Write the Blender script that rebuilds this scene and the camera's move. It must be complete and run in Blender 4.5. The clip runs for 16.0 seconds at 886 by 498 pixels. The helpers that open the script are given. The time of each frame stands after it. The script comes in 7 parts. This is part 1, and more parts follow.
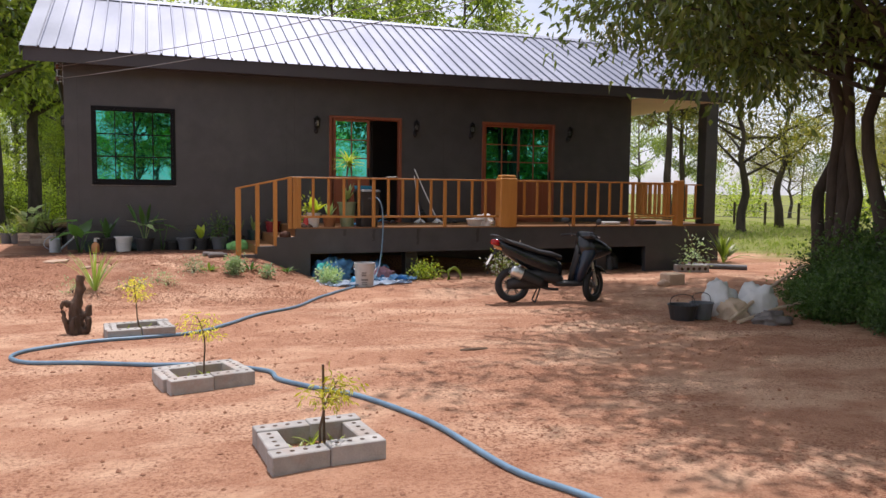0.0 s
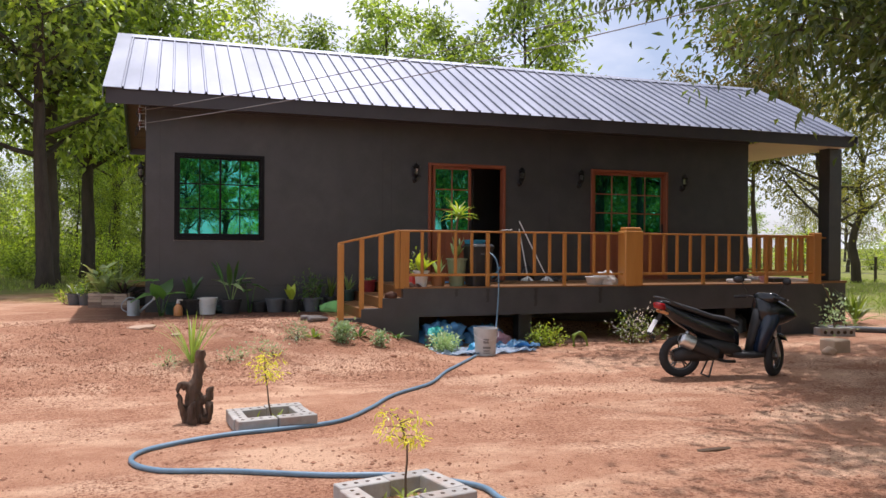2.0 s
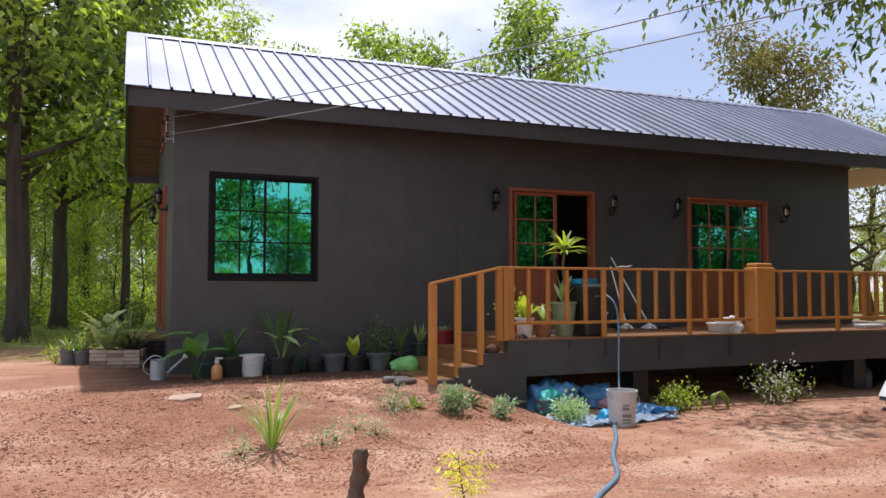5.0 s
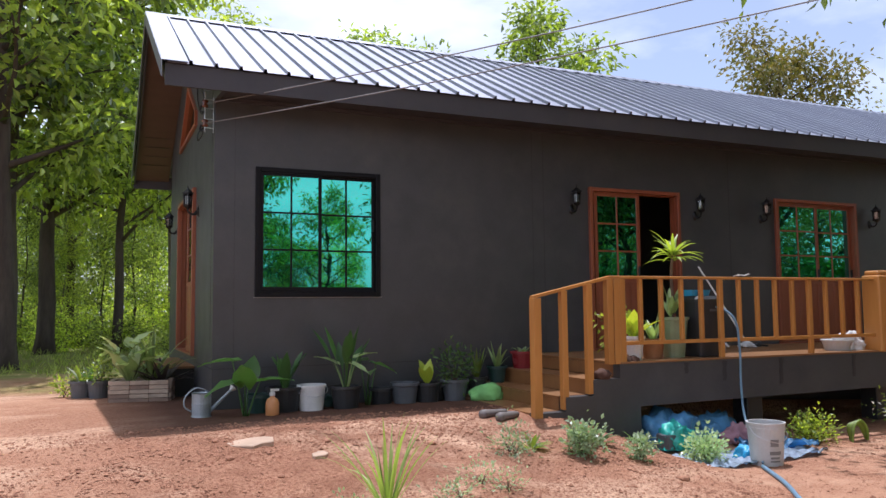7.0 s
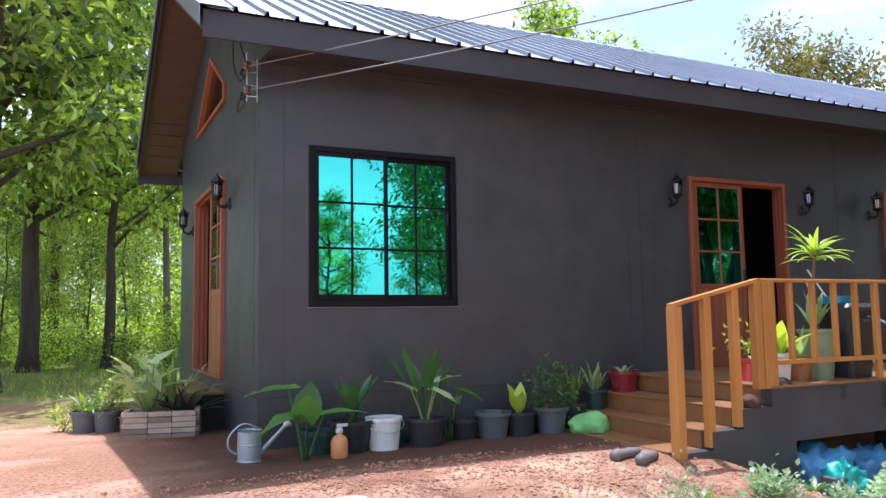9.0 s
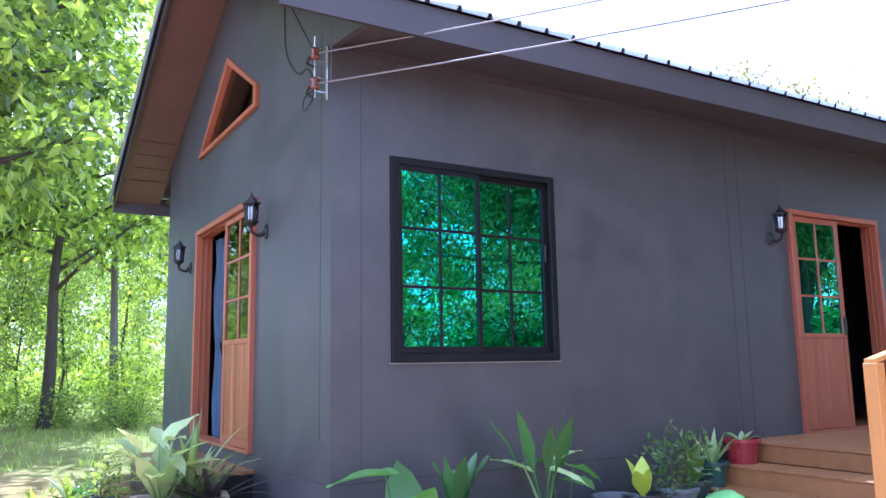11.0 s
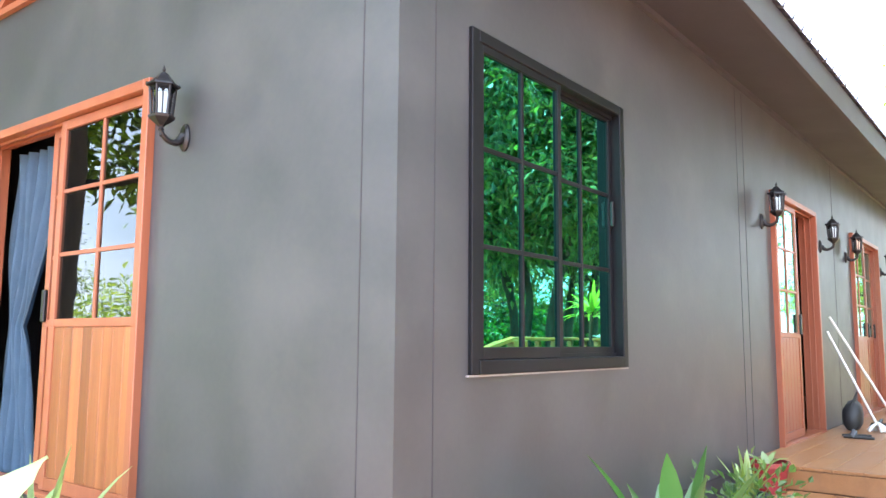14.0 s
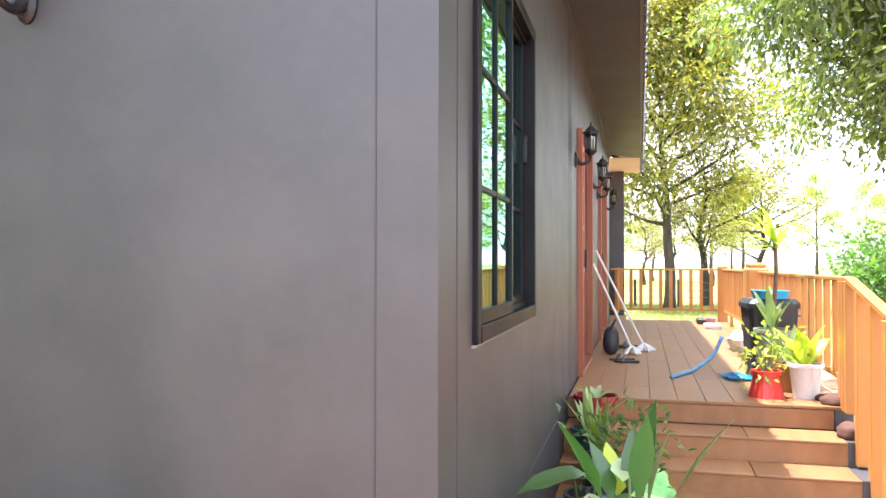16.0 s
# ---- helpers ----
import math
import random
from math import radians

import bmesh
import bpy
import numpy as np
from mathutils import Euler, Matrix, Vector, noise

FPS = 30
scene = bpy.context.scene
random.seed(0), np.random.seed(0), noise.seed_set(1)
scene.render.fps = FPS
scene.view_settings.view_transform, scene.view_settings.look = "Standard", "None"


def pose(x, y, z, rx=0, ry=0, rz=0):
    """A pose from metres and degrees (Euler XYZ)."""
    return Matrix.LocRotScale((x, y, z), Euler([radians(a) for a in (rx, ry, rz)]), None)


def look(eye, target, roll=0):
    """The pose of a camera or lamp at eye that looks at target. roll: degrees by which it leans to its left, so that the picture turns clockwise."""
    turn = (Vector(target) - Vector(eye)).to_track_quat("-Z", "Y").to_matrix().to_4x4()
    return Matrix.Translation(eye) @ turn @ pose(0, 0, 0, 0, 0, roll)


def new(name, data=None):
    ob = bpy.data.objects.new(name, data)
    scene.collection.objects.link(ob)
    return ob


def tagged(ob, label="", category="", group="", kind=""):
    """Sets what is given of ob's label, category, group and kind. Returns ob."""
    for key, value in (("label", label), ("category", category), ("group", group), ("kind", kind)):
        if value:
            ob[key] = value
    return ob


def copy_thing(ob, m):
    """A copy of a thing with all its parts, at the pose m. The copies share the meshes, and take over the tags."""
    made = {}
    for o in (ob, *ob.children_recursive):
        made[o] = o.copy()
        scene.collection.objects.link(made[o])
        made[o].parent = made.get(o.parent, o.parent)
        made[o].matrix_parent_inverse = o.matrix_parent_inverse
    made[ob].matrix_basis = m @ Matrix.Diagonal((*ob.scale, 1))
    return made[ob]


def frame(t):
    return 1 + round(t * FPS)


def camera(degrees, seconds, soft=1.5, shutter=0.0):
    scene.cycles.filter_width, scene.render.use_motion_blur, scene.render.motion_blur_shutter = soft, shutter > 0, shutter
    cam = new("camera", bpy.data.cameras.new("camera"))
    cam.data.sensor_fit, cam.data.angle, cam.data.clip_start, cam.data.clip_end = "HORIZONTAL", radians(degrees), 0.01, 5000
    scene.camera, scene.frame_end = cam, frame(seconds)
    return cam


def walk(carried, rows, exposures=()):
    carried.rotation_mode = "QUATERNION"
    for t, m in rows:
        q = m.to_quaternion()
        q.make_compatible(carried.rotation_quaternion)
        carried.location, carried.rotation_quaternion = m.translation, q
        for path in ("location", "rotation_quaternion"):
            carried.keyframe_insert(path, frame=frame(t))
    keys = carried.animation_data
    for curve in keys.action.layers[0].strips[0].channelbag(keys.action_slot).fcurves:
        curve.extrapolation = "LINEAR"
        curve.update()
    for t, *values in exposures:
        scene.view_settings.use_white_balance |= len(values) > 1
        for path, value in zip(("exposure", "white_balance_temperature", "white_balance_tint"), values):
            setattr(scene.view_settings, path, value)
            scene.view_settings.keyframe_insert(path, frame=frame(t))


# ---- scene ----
cam = camera(59.4, 16.0)
PATH = [
    (0, (-0.011, 0.35, 1.691), (0.689, 2.218, 1.542), 0.6),
    (0.5, (-0.276, 0.904, 1.678), (0.393, 2.785, 1.559), 0.4),
    (1, (-0.533, 1.384, 1.706), (0.115, 3.275, 1.628), 0.0),
    (1.5, (-0.748, 1.938, 1.683), (-0.106, 3.831, 1.648), 0.1),
    (2, (-0.981, 2.465, 1.683), (-0.336, 4.358, 1.673), 0.4),
    (2.5, (-1.17, 2.98, 1.672), (-0.509, 4.867, 1.668), 0.9),
    (3, (-1.378, 3.542, 1.646), (-0.698, 5.424, 1.638), 1.3),
    (3.5, (-1.536, 4.049, 1.643), (-0.83, 5.921, 1.639), 1.3),
    (4, (-1.729, 4.554, 1.656), (-1.002, 6.417, 1.668), 1.1),
    (4.5, (-1.906, 5.059, 1.644), (-1.164, 6.915, 1.705), 0.6),
    (4.7, (-1.973, 5.266, 1.63), (-1.225, 7.119, 1.714), 0.3),
    (6.8, (-2.616, 7.309, 1.587), (-1.805, 9.131, 1.737), -0.4),
    (7, (-2.69, 7.539, 1.59), (-1.871, 9.357, 1.743), -0.6),
    (7.5, (-2.826, 8.047, 1.606), (-1.997, 9.861, 1.755), -0.5),
    (8, (-2.887, 8.566, 1.596), (-2.05, 10.376, 1.749), -0.6),
    (8.2, (-2.881, 8.76, 1.582), (-2.048, 10.571, 1.745), -0.8),
    (10.3, (-3.355, 10.831, 1.687), (-2.379, 12.564, 1.907), -0.6),
    (10.5, (-3.411, 11.043, 1.686), (-2.42, 12.764, 1.925), -0.6),
    (11, (-3.527, 11.48, 1.713), (-2.505, 13.173, 2.011), -1.0),
    (11.5, (-3.59, 11.958, 1.703), (-2.516, 13.608, 2.055), -1.4),
    (12, (-3.631, 12.475, 1.73), (-2.476, 14.061, 2.116), -0.8),
    (12.5, (-3.626, 12.955, 1.79), (-2.372, 14.461, 2.19), -0.2),
    (13, (-3.683, 13.443, 1.809), (-2.323, 14.86, 2.186), 0.1),
    (13.5, (-3.651, 13.961, 1.818), (-2.185, 15.282, 2.146), 0.3),
    (14, (-3.62, 14.432, 1.875), (-2.053, 15.652, 2.111), 0.4),
    (14.5, (-3.59, 14.794, 1.951), (-1.929, 15.897, 2.104), -0.2),
    (15, (-3.561, 15.151, 2.024), (-1.807, 16.106, 2.136), -0.7),
    (15.5, (-3.579, 15.476, 2.022), (-1.725, 16.222, 2.104), -0.4),
    (16, (-3.57, 15.761, 2.012), (-1.632, 16.253, 2.048), 0.1),
]
walk(cam, [(t, look(eye, target, roll)) for t, eye, target, roll in PATH], exposures=[(0, -0.25, 6350, 20), (3.5, -0.2, 6150, 19), (7, -0.05, 5850, 18), (9, 0.6, 5400, 17), (11, 1.6, 4700, 24), (12.5, 2.35, 4950, 11), (14, 2.7, 5650, 12), (15, 2.6, 5700, 14), (16, 2.1, 6050, 19)])

# ---- world and sun ----
SUN_DIR = Vector((0.1, 0.25, 1.0)).normalized()
world = bpy.data.worlds.new("sky_world")
scene.world = world
world.use_nodes = True
wn, wl = world.node_tree.nodes, world.node_tree.links
wn.clear()
w_out = wn.new("ShaderNodeOutputWorld")
w_bg = wn.new("ShaderNodeBackground")
w_sky = wn.new("ShaderNodeTexSky")
w_sky.sky_type = "NISHITA"
w_sky.sun_disc = False
w_sky.sun_elevation = math.asin(SUN_DIR.z)
w_sky.sun_rotation = math.atan2(SUN_DIR.x, SUN_DIR.y)
w_sky.dust_density = 1.6
w_tc = wn.new("ShaderNodeTexCoord")
w_map = wn.new("ShaderNodeMapping")
w_map.inputs["Scale"].default_value = (1.0, 1.0, 2.6)
w_cl = wn.new("ShaderNodeTexNoise")
w_cl.inputs["Scale"].default_value = 2.3
w_cl.inputs["Detail"].default_value = 8.0
w_cl.inputs["Roughness"].default_value = 0.55
w_ramp = wn.new("ShaderNodeValToRGB")
w_ramp.color_ramp.elements[0].position = 0.36
w_ramp.color_ramp.elements[1].position = 0.62
w_ramp.color_ramp.elements[0].color = (0.2, 0.2, 0.2, 1)
w_mix = wn.new("ShaderNodeMixRGB")
w_mix.inputs[2].default_value = (8.2, 8.5, 8.9, 1)
wl.new(w_tc.outputs["Generated"], w_map.inputs[0])
wl.new(w_map.outputs[0], w_cl.inputs["Vector"])
wl.new(w_cl.outputs["Fac"], w_ramp.inputs[0])
wl.new(w_ramp.outputs[0], w_mix.inputs[0])
wl.new(w_sky.outputs[0], w_mix.inputs[1])
wl.new(w_mix.outputs[0], w_bg.inputs[0])
w_bg.inputs[1].default_value = 0.15
wl.new(w_bg.outputs[0], w_out.inputs[0])
sun = new("sun", bpy.data.lights.new("sun", "SUN"))
sun.data.energy = 5.0
sun.data.angle = radians(0.6)
sun.data.color = (1.0, 0.965, 0.91)
sun.matrix_world = look(SUN_DIR * 60, (0, 0, 0))

# ---- materials ----
def socket(node, name, value):
    node.inputs[name].default_value = value


def surface(name, c1, c2, scale=3.0, rough=0.7, metal=0.0, bump=0.2, fine=40.0, stretch=(1, 1, 1), dirt=None, dirt_amount=0.4, dist=0.01, spec=0.5, vary=0.0, world_space=False):
    """Two-scale noise colour, fine bump, optional stains, and a shift per object."""
    m = bpy.data.materials.new(name)
    m.use_nodes = True
    n, l = m.node_tree.nodes, m.node_tree.links
    bs = n["Principled BSDF"]
    tc = n.new("ShaderNodeTexCoord")
    mp = n.new("ShaderNodeMapping")
    socket(mp, "Scale", stretch)
    if world_space:
        geo = n.new("ShaderNodeNewGeometry")
        l.new(geo.outputs["Position"], mp.inputs[0])
    else:
        l.new(tc.outputs["Object"], mp.inputs[0])
    oi = n.new("ShaderNodeObjectInfo")
    off = n.new("ShaderNodeVectorMath")
    off.operation = "MULTIPLY_ADD"
    comb = n.new("ShaderNodeCombineXYZ")
    for i in range(3):
        l.new(oi.outputs["Random"], comb.inputs[i])
    off.inputs[1].default_value = (37.0, 61.0, 23.0) if not world_space else (0, 0, 0)
    l.new(comb.outputs[0], off.inputs[0])
    l.new(mp.outputs[0], off.inputs[2])
    n1 = n.new("ShaderNodeTexNoise")
    socket(n1, "Scale", scale)
    socket(n1, "Detail", 5.0)
    n2 = n.new("ShaderNodeTexNoise")
    socket(n2, "Scale", fine)
    socket(n2, "Detail", 4.0)
    for q in (n1, n2):
        l.new(off.outputs[0], q.inputs["Vector"])
    add = n.new("ShaderNodeMath")
    add.operation = "MULTIPLY_ADD"
    add.inputs[1].default_value = 0.35
    l.new(n2.outputs["Fac"], add.inputs[0])
    l.new(n1.outputs["Fac"], add.inputs[2])
    rp = n.new("ShaderNodeMapRange")
    socket(rp, "From Min", 0.42)
    socket(rp, "From Max", 0.92)
    l.new(add.outputs[0], rp.inputs[0])
    mx = n.new("ShaderNodeMixRGB")
    mx.inputs[1].default_value = (*c1, 1)
    mx.inputs[2].default_value = (*c2, 1)
    l.new(rp.outputs[0], mx.inputs[0])
    col = mx.outputs[0]
    if dirt:
        n3 = n.new("ShaderNodeTexNoise")
        socket(n3, "Scale", scale * 0.45)
        socket(n3, "Detail", 7.0)
        socket(n3, "Roughness", 0.65)
        l.new(off.outputs[0], n3.inputs["Vector"])
        r3 = n.new("ShaderNodeMapRange")
        socket(r3, "From Min", 0.5)
        socket(r3, "From Max", 0.72)
        socket(r3, "To Max", dirt_amount)
        l.new(n3.outputs["Fac"], r3.inputs[0])
        m3 = n.new("ShaderNodeMixRGB")
        m3.inputs[2].default_value = (*dirt, 1)
        l.new(r3.outputs[0], m3.inputs[0])
        l.new(col, m3.inputs[1])
        col = m3.outputs[0]
    if vary:
        hs = n.new("ShaderNodeHueSaturation")
        mr = n.new("ShaderNodeMapRange")
        socket(mr, "To Min", 1.0 - vary)
        socket(mr, "To Max", 1.0 + vary)
        l.new(oi.outputs["Random"], mr.inputs[0])
        l.new(mr.outputs[0], hs.inputs["Value"])
        l.new(col, hs.inputs["Color"])
        col = hs.outputs[0]
    l.new(col, bs.inputs["Base Color"])
    rr = n.new("ShaderNodeMapRange")
    socket(rr, "To Min", max(0.02, rough - 0.1))
    socket(rr, "To Max", min(1.0, rough + 0.1))
    l.new(n1.outputs["Fac"], rr.inputs[0])
    l.new(rr.outputs[0], bs.inputs["Roughness"])
    socket(bs, "Metallic", metal)
    socket(bs, "Specular IOR Level", spec)
    if bump:
        bp = n.new("ShaderNodeBump")
        socket(bp, "Strength", bump)
        socket(bp, "Distance", dist)
        l.new(add.outputs[0], bp.inputs["Height"])
        l.new(bp.outputs[0], bs.inputs["Normal"])
    return m


def leaf_material(name, c1, c2, glow, shine=0.45):
    """Leaf: colour varies leaf by leaf, light passes through."""
    m = bpy.data.materials.new(name)
    m.use_nodes = True
    n, l = m.node_tree.nodes, m.node_tree.links
    bs, out = n["Principled BSDF"], n["Material Output"]
    geo = n.new("ShaderNodeNewGeometry")
    oi = n.new("ShaderNodeObjectInfo")
    mx = n.new("ShaderNodeMixRGB")
    mx.inputs[1].default_value = (*c1, 1)
    mx.inputs[2].default_value = (*c2, 1)
    l.new(geo.outputs["Random Per Island"], mx.inputs[0])
    hs = n.new("ShaderNodeHueSaturation")
    mr = n.new("ShaderNodeMapRange")
    socket(mr, "To Min", 0.75)
    socket(mr, "To Max", 1.25)
    l.new(oi.outputs["Random"], mr.inputs[0])
    l.new(mr.outputs[0], hs.inputs["Value"])
    l.new(mx.outputs[0], hs.inputs["Color"])
    l.new(hs.outputs[0], bs.inputs["Base Color"])
    socket(bs, "Roughness", shine)
    tr = n.new("ShaderNodeBsdfTranslucent")
    tint = n.new("ShaderNodeMixRGB")
    tint.blend_type = "MULTIPLY"
    tint.inputs[0].default_value = 1.0
    tint.inputs[2].default_value = (*glow, 1)
    l.new(hs.outputs[0], tint.inputs[1])
    l.new(tint.outputs[0], tr.inputs[0])
    ms = n.new("ShaderNodeAddShader")
    l.new(bs.outputs[0], ms.inputs[0])
    l.new(tr.outputs[0], ms.inputs[1])
    l.new(ms.outputs[0], out.inputs["Surface"])
    return m


def coated_glass(name, mirror, see, share, ior=1.75):
    """Coated window glass: part mirror, part tinted pane."""
    m = bpy.data.materials.new(name)
    m.use_nodes = True
    n, l = m.node_tree.nodes, m.node_tree.links
    out = n["Material Output"]
    gl = n.new("ShaderNodeBsdfGlossy")
    gl.inputs["Color"].default_value = (*mirror, 1)
    gl.inputs["Roughness"].default_value = 0.015
    tr = n.new("ShaderNodeBsdfTransparent")
    tr.inputs["Color"].default_value = (*see, 1)
    geo = n.new("ShaderNodeTexCoord")
    ns = n.new("ShaderNodeTexNoise")
    socket(ns, "Scale", 2.2)
    l.new(geo.outputs["Object"], ns.inputs["Vector"])
    bp = n.new("ShaderNodeBump")
    socket(bp, "Strength", 0.06)
    socket(bp, "Distance", 0.02)
    l.new(ns.outputs["Fac"], bp.inputs["Height"])
    l.new(bp.outputs[0], gl.inputs["Normal"])
    mx = n.new("ShaderNodeMixShader")
    mx.inputs[0].default_value = share
    l.new(tr.outputs[0], mx.inputs[1])
    l.new(gl.outputs[0], mx.inputs[2])
    fr = n.new("ShaderNodeFresnel")
    socket(fr, "IOR", ior)
    sh = n.new("ShaderNodeBsdfGlossy")
    sh.inputs["Color"].default_value = (0.92, 0.94, 0.94, 1)
    sh.inputs["Roughness"].default_value = 0.015
    l.new(bp.outputs[0], sh.inputs["Normal"])
    m2 = n.new("ShaderNodeMixShader")
    l.new(fr.outputs[0], m2.inputs[0])
    l.new(mx.outputs[0], m2.inputs[1])
    l.new(sh.outputs[0], m2.inputs[2])
    l.new(m2.outputs[0], out.inputs["Surface"])
    return m


def soil_material():
    m = bpy.data.materials.new("red_laterite_soil")
    m.use_nodes = True
    n, l = m.node_tree.nodes, m.node_tree.links
    bs = n["Principled BSDF"]
    geo = n.new("ShaderNodeNewGeometry")
    sep = n.new("ShaderNodeSeparateXYZ")
    l.new(geo.outputs["Position"], sep.inputs[0])

    def noise_tex(scale, detail=6.0, rough=0.6, stretch=None):
        q = n.new("ShaderNodeTexNoise")
        socket(q, "Scale", scale)
        socket(q, "Detail", detail)
        socket(q, "Roughness", rough)
        if stretch:
            mp = n.new("ShaderNodeMapping")
            socket(mp, "Scale", stretch)
            socket(mp, "Rotation", (0, 0, 0.45))
            l.new(geo.outputs["Position"], mp.inputs[0])
            l.new(mp.outputs[0], q.inputs["Vector"])
        else:
            l.new(geo.outputs["Position"], q.inputs["Vector"])
        return q.outputs["Fac"]

    def ranged(v, a, b, c=0.0, d=1.0):
        q = n.new("ShaderNodeMapRange")
        for k, x in (("From Min", a), ("From Max", b), ("To Min", c), ("To Max", d)):
            socket(q, k, x)
        l.new(v, q.inputs[0])
        return q.outputs[0]

    def mixed(f, a, b):
        q = n.new("ShaderNodeMixRGB")
        l.new(f, q.inputs[0])
        for i, c in ((1, a), (2, b)):
            if isinstance(c, tuple):
                q.inputs[i].default_value = (*c, 1)
            else:
                l.new(c, q.inputs[i])
        return q.outputs[0]

    def calc(op, a, b):
        q = n.new("ShaderNodeMath")
        q.operation = op
        for i, c in ((0, a), (1, b)):
            if isinstance(c, float):
                q.inputs[i].default_value = c
            else:
                l.new(c, q.inputs[i])
        return q.outputs[0]

    big, mid = noise_tex(0.5, 5.0), noise_tex(2.6, 7.0, 0.65)
    grit, tracks = noise_tex(34.0, 5.0, 0.75), noise_tex(0.75, 8.0, 0.62, (0.75, 1.5, 1))
    fine = noise_tex(120.0, 3.0, 0.7)
    vo = n.new("ShaderNodeTexVoronoi")
    socket(vo, "Scale", 21.0)
    l.new(geo.outputs["Position"], vo.inputs["Vector"])
    soil = mixed(ranged(mid, 0.36, 0.66), (0.38, 0.175, 0.1), (0.54, 0.295, 0.18))
    soil = mixed(ranged(tracks, 0.48, 0.59, 0.0, 0.9), soil, (0.7, 0.455, 0.3))
    soil = mixed(ranged(fine, 0.44, 0.6, 0.0, 0.55), soil, (0.56, 0.34, 0.23))
    soil = mixed(calc("MULTIPLY", ranged(grit, 0.47, 0.62), ranged(big, 0.42, 0.56, 0.2, 1.0)), soil, (0.21, 0.082, 0.048))
    soil = mixed(ranged(vo.outputs["Distance"], 0.03, 0.25, 0.45, 0.0), soil, (0.26, 0.105, 0.065))
    # freshly dug, darker clods on the bank
    bank = calc("MULTIPLY", ranged(sep.outputs["Y"], 12.3, 13.1), ranged(sep.outputs["X"], 3.0, 2.2))
    bank = calc("MULTIPLY", bank, calc("MULTIPLY", ranged(sep.outputs["X"], -3.4, -1.6), ranged(mid, 0.4, 0.58, 0.0, 0.65)))
    soil = mixed(bank, soil, (0.22, 0.09, 0.052))
    # bed along the house: loose earth, with the eave's shade mixed into its colour
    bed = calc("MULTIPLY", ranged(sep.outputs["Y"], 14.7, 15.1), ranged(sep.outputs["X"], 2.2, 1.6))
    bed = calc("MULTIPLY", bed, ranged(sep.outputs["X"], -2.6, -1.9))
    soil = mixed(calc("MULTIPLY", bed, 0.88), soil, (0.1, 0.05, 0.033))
    # green cover: woods beside and behind, lawn beyond
    wob = calc("MULTIPLY", calc("SUBTRACT", big, 0.5), 9.0)
    left = ranged(calc("ADD", calc("ADD", sep.outputs["Y"], calc("MULTIPLY", sep.outputs["X"], -0.25)), wob), 20.0, 23.5)
    right = ranged(calc("ADD", calc("ADD", sep.outputs["X"], calc("MULTIPLY", sep.outputs["Y"], 0.3)), wob), 19.0, 22.0)
    grass = mixed(ranged(mid, 0.3, 0.7), (0.12, 0.155, 0.035), (0.25, 0.27, 0.075))
    grass = mixed(ranged(grit, 0.55, 0.75, 0.0, 0.8), grass, (0.17, 0.12, 0.06))
    cover = calc("MULTIPLY", calc("MAXIMUM", left, right), ranged(mid, 0.25, 0.5, 0.55, 1.0))
    l.new(mixed(cover, soil, grass), bs.inputs["Base Color"])
    socket(bs, "Roughness", 0.95)
    socket(bs, "Specular IOR Level", 0.15)
    bp = n.new("ShaderNodeBump")
    socket(bp, "Strength", 0.95)
    socket(bp, "Distance", 0.03)
    l.new(calc("ADD", grit, calc("MULTIPLY", mid, 1.2)), bp.inputs["Height"])
    l.new(bp.outputs[0], bs.inputs["Normal"])
    return m


M_SOIL = soil_material()
M_WALL = surface("charcoal_wall_paint", (0.032, 0.0335, 0.0385), (0.049, 0.0505, 0.0555), 3.2, 0.44, 0, 0.09, 30, dirt=(0.08, 0.08, 0.08), dirt_amount=0.4, spec=0.75, world_space=True)
M_TRIM = surface("dark_fascia_paint", (0.036, 0.034, 0.04), (0.048, 0.046, 0.052), 2.0, 0.5, 0, 0.08, 25, dirt=(0.1, 0.09, 0.08), dirt_amount=0.2)
M_SOFFIT = surface("brown_soffit_board", (0.085, 0.05, 0.04), (0.11, 0.066, 0.053), 2.0, 0.6, 0, 0.05, 20, stretch=(1, 4, 4))
M_CREAM = surface("cream_porch_ceiling", (0.55, 0.46, 0.36), (0.62, 0.53, 0.43), 2.0, 0.7, 0, 0.05, 20)
M_ROOF = surface("bare_metal_roof", (0.25, 0.265, 0.325), (0.32, 0.338, 0.40), 0.8, 0.4, 0.7, 0.04, 14, stretch=(1, 0.25, 1), dirt=(0.22, 0.23, 0.265), dirt_amount=0.35, vary=0.05)
M_RAIL = surface("orange_wood_paint", (0.42, 0.175, 0.035), (0.52, 0.235, 0.055), 5.0, 0.42, 0, 0.12, 60, stretch=(1, 1, 0.12), dirt=(0.32, 0.13, 0.03), dirt_amount=0.5, vary=0.08)
M_DECK = surface("brown_wood_tile", (0.20, 0.09, 0.032), (0.28, 0.135, 0.05), 5.0, 0.42, 0, 0.025, 70, stretch=(0.18, 1.6, 1), dirt=(0.15, 0.075, 0.04), dirt_amount=0.3, vary=0.07)
M_GROUT = surface("dark_tile_joint", (0.1, 0.055, 0.033), (0.13, 0.075, 0.045), 8.0, 0.9)
M_REDWOOD = surface("red_brown_frame", (0.2, 0.055, 0.026), (0.28, 0.088, 0.042), 4.0, 0.38, 0, 0.06, 60, stretch=(1, 1, 0.1), vary=0.05)
M_ORWOOD = surface("orange_brown_frame", (0.23, 0.072, 0.032), (0.31, 0.108, 0.052), 5.0, 0.38, 0, 0.06, 60, stretch=(1, 1, 0.1), vary=0.05)
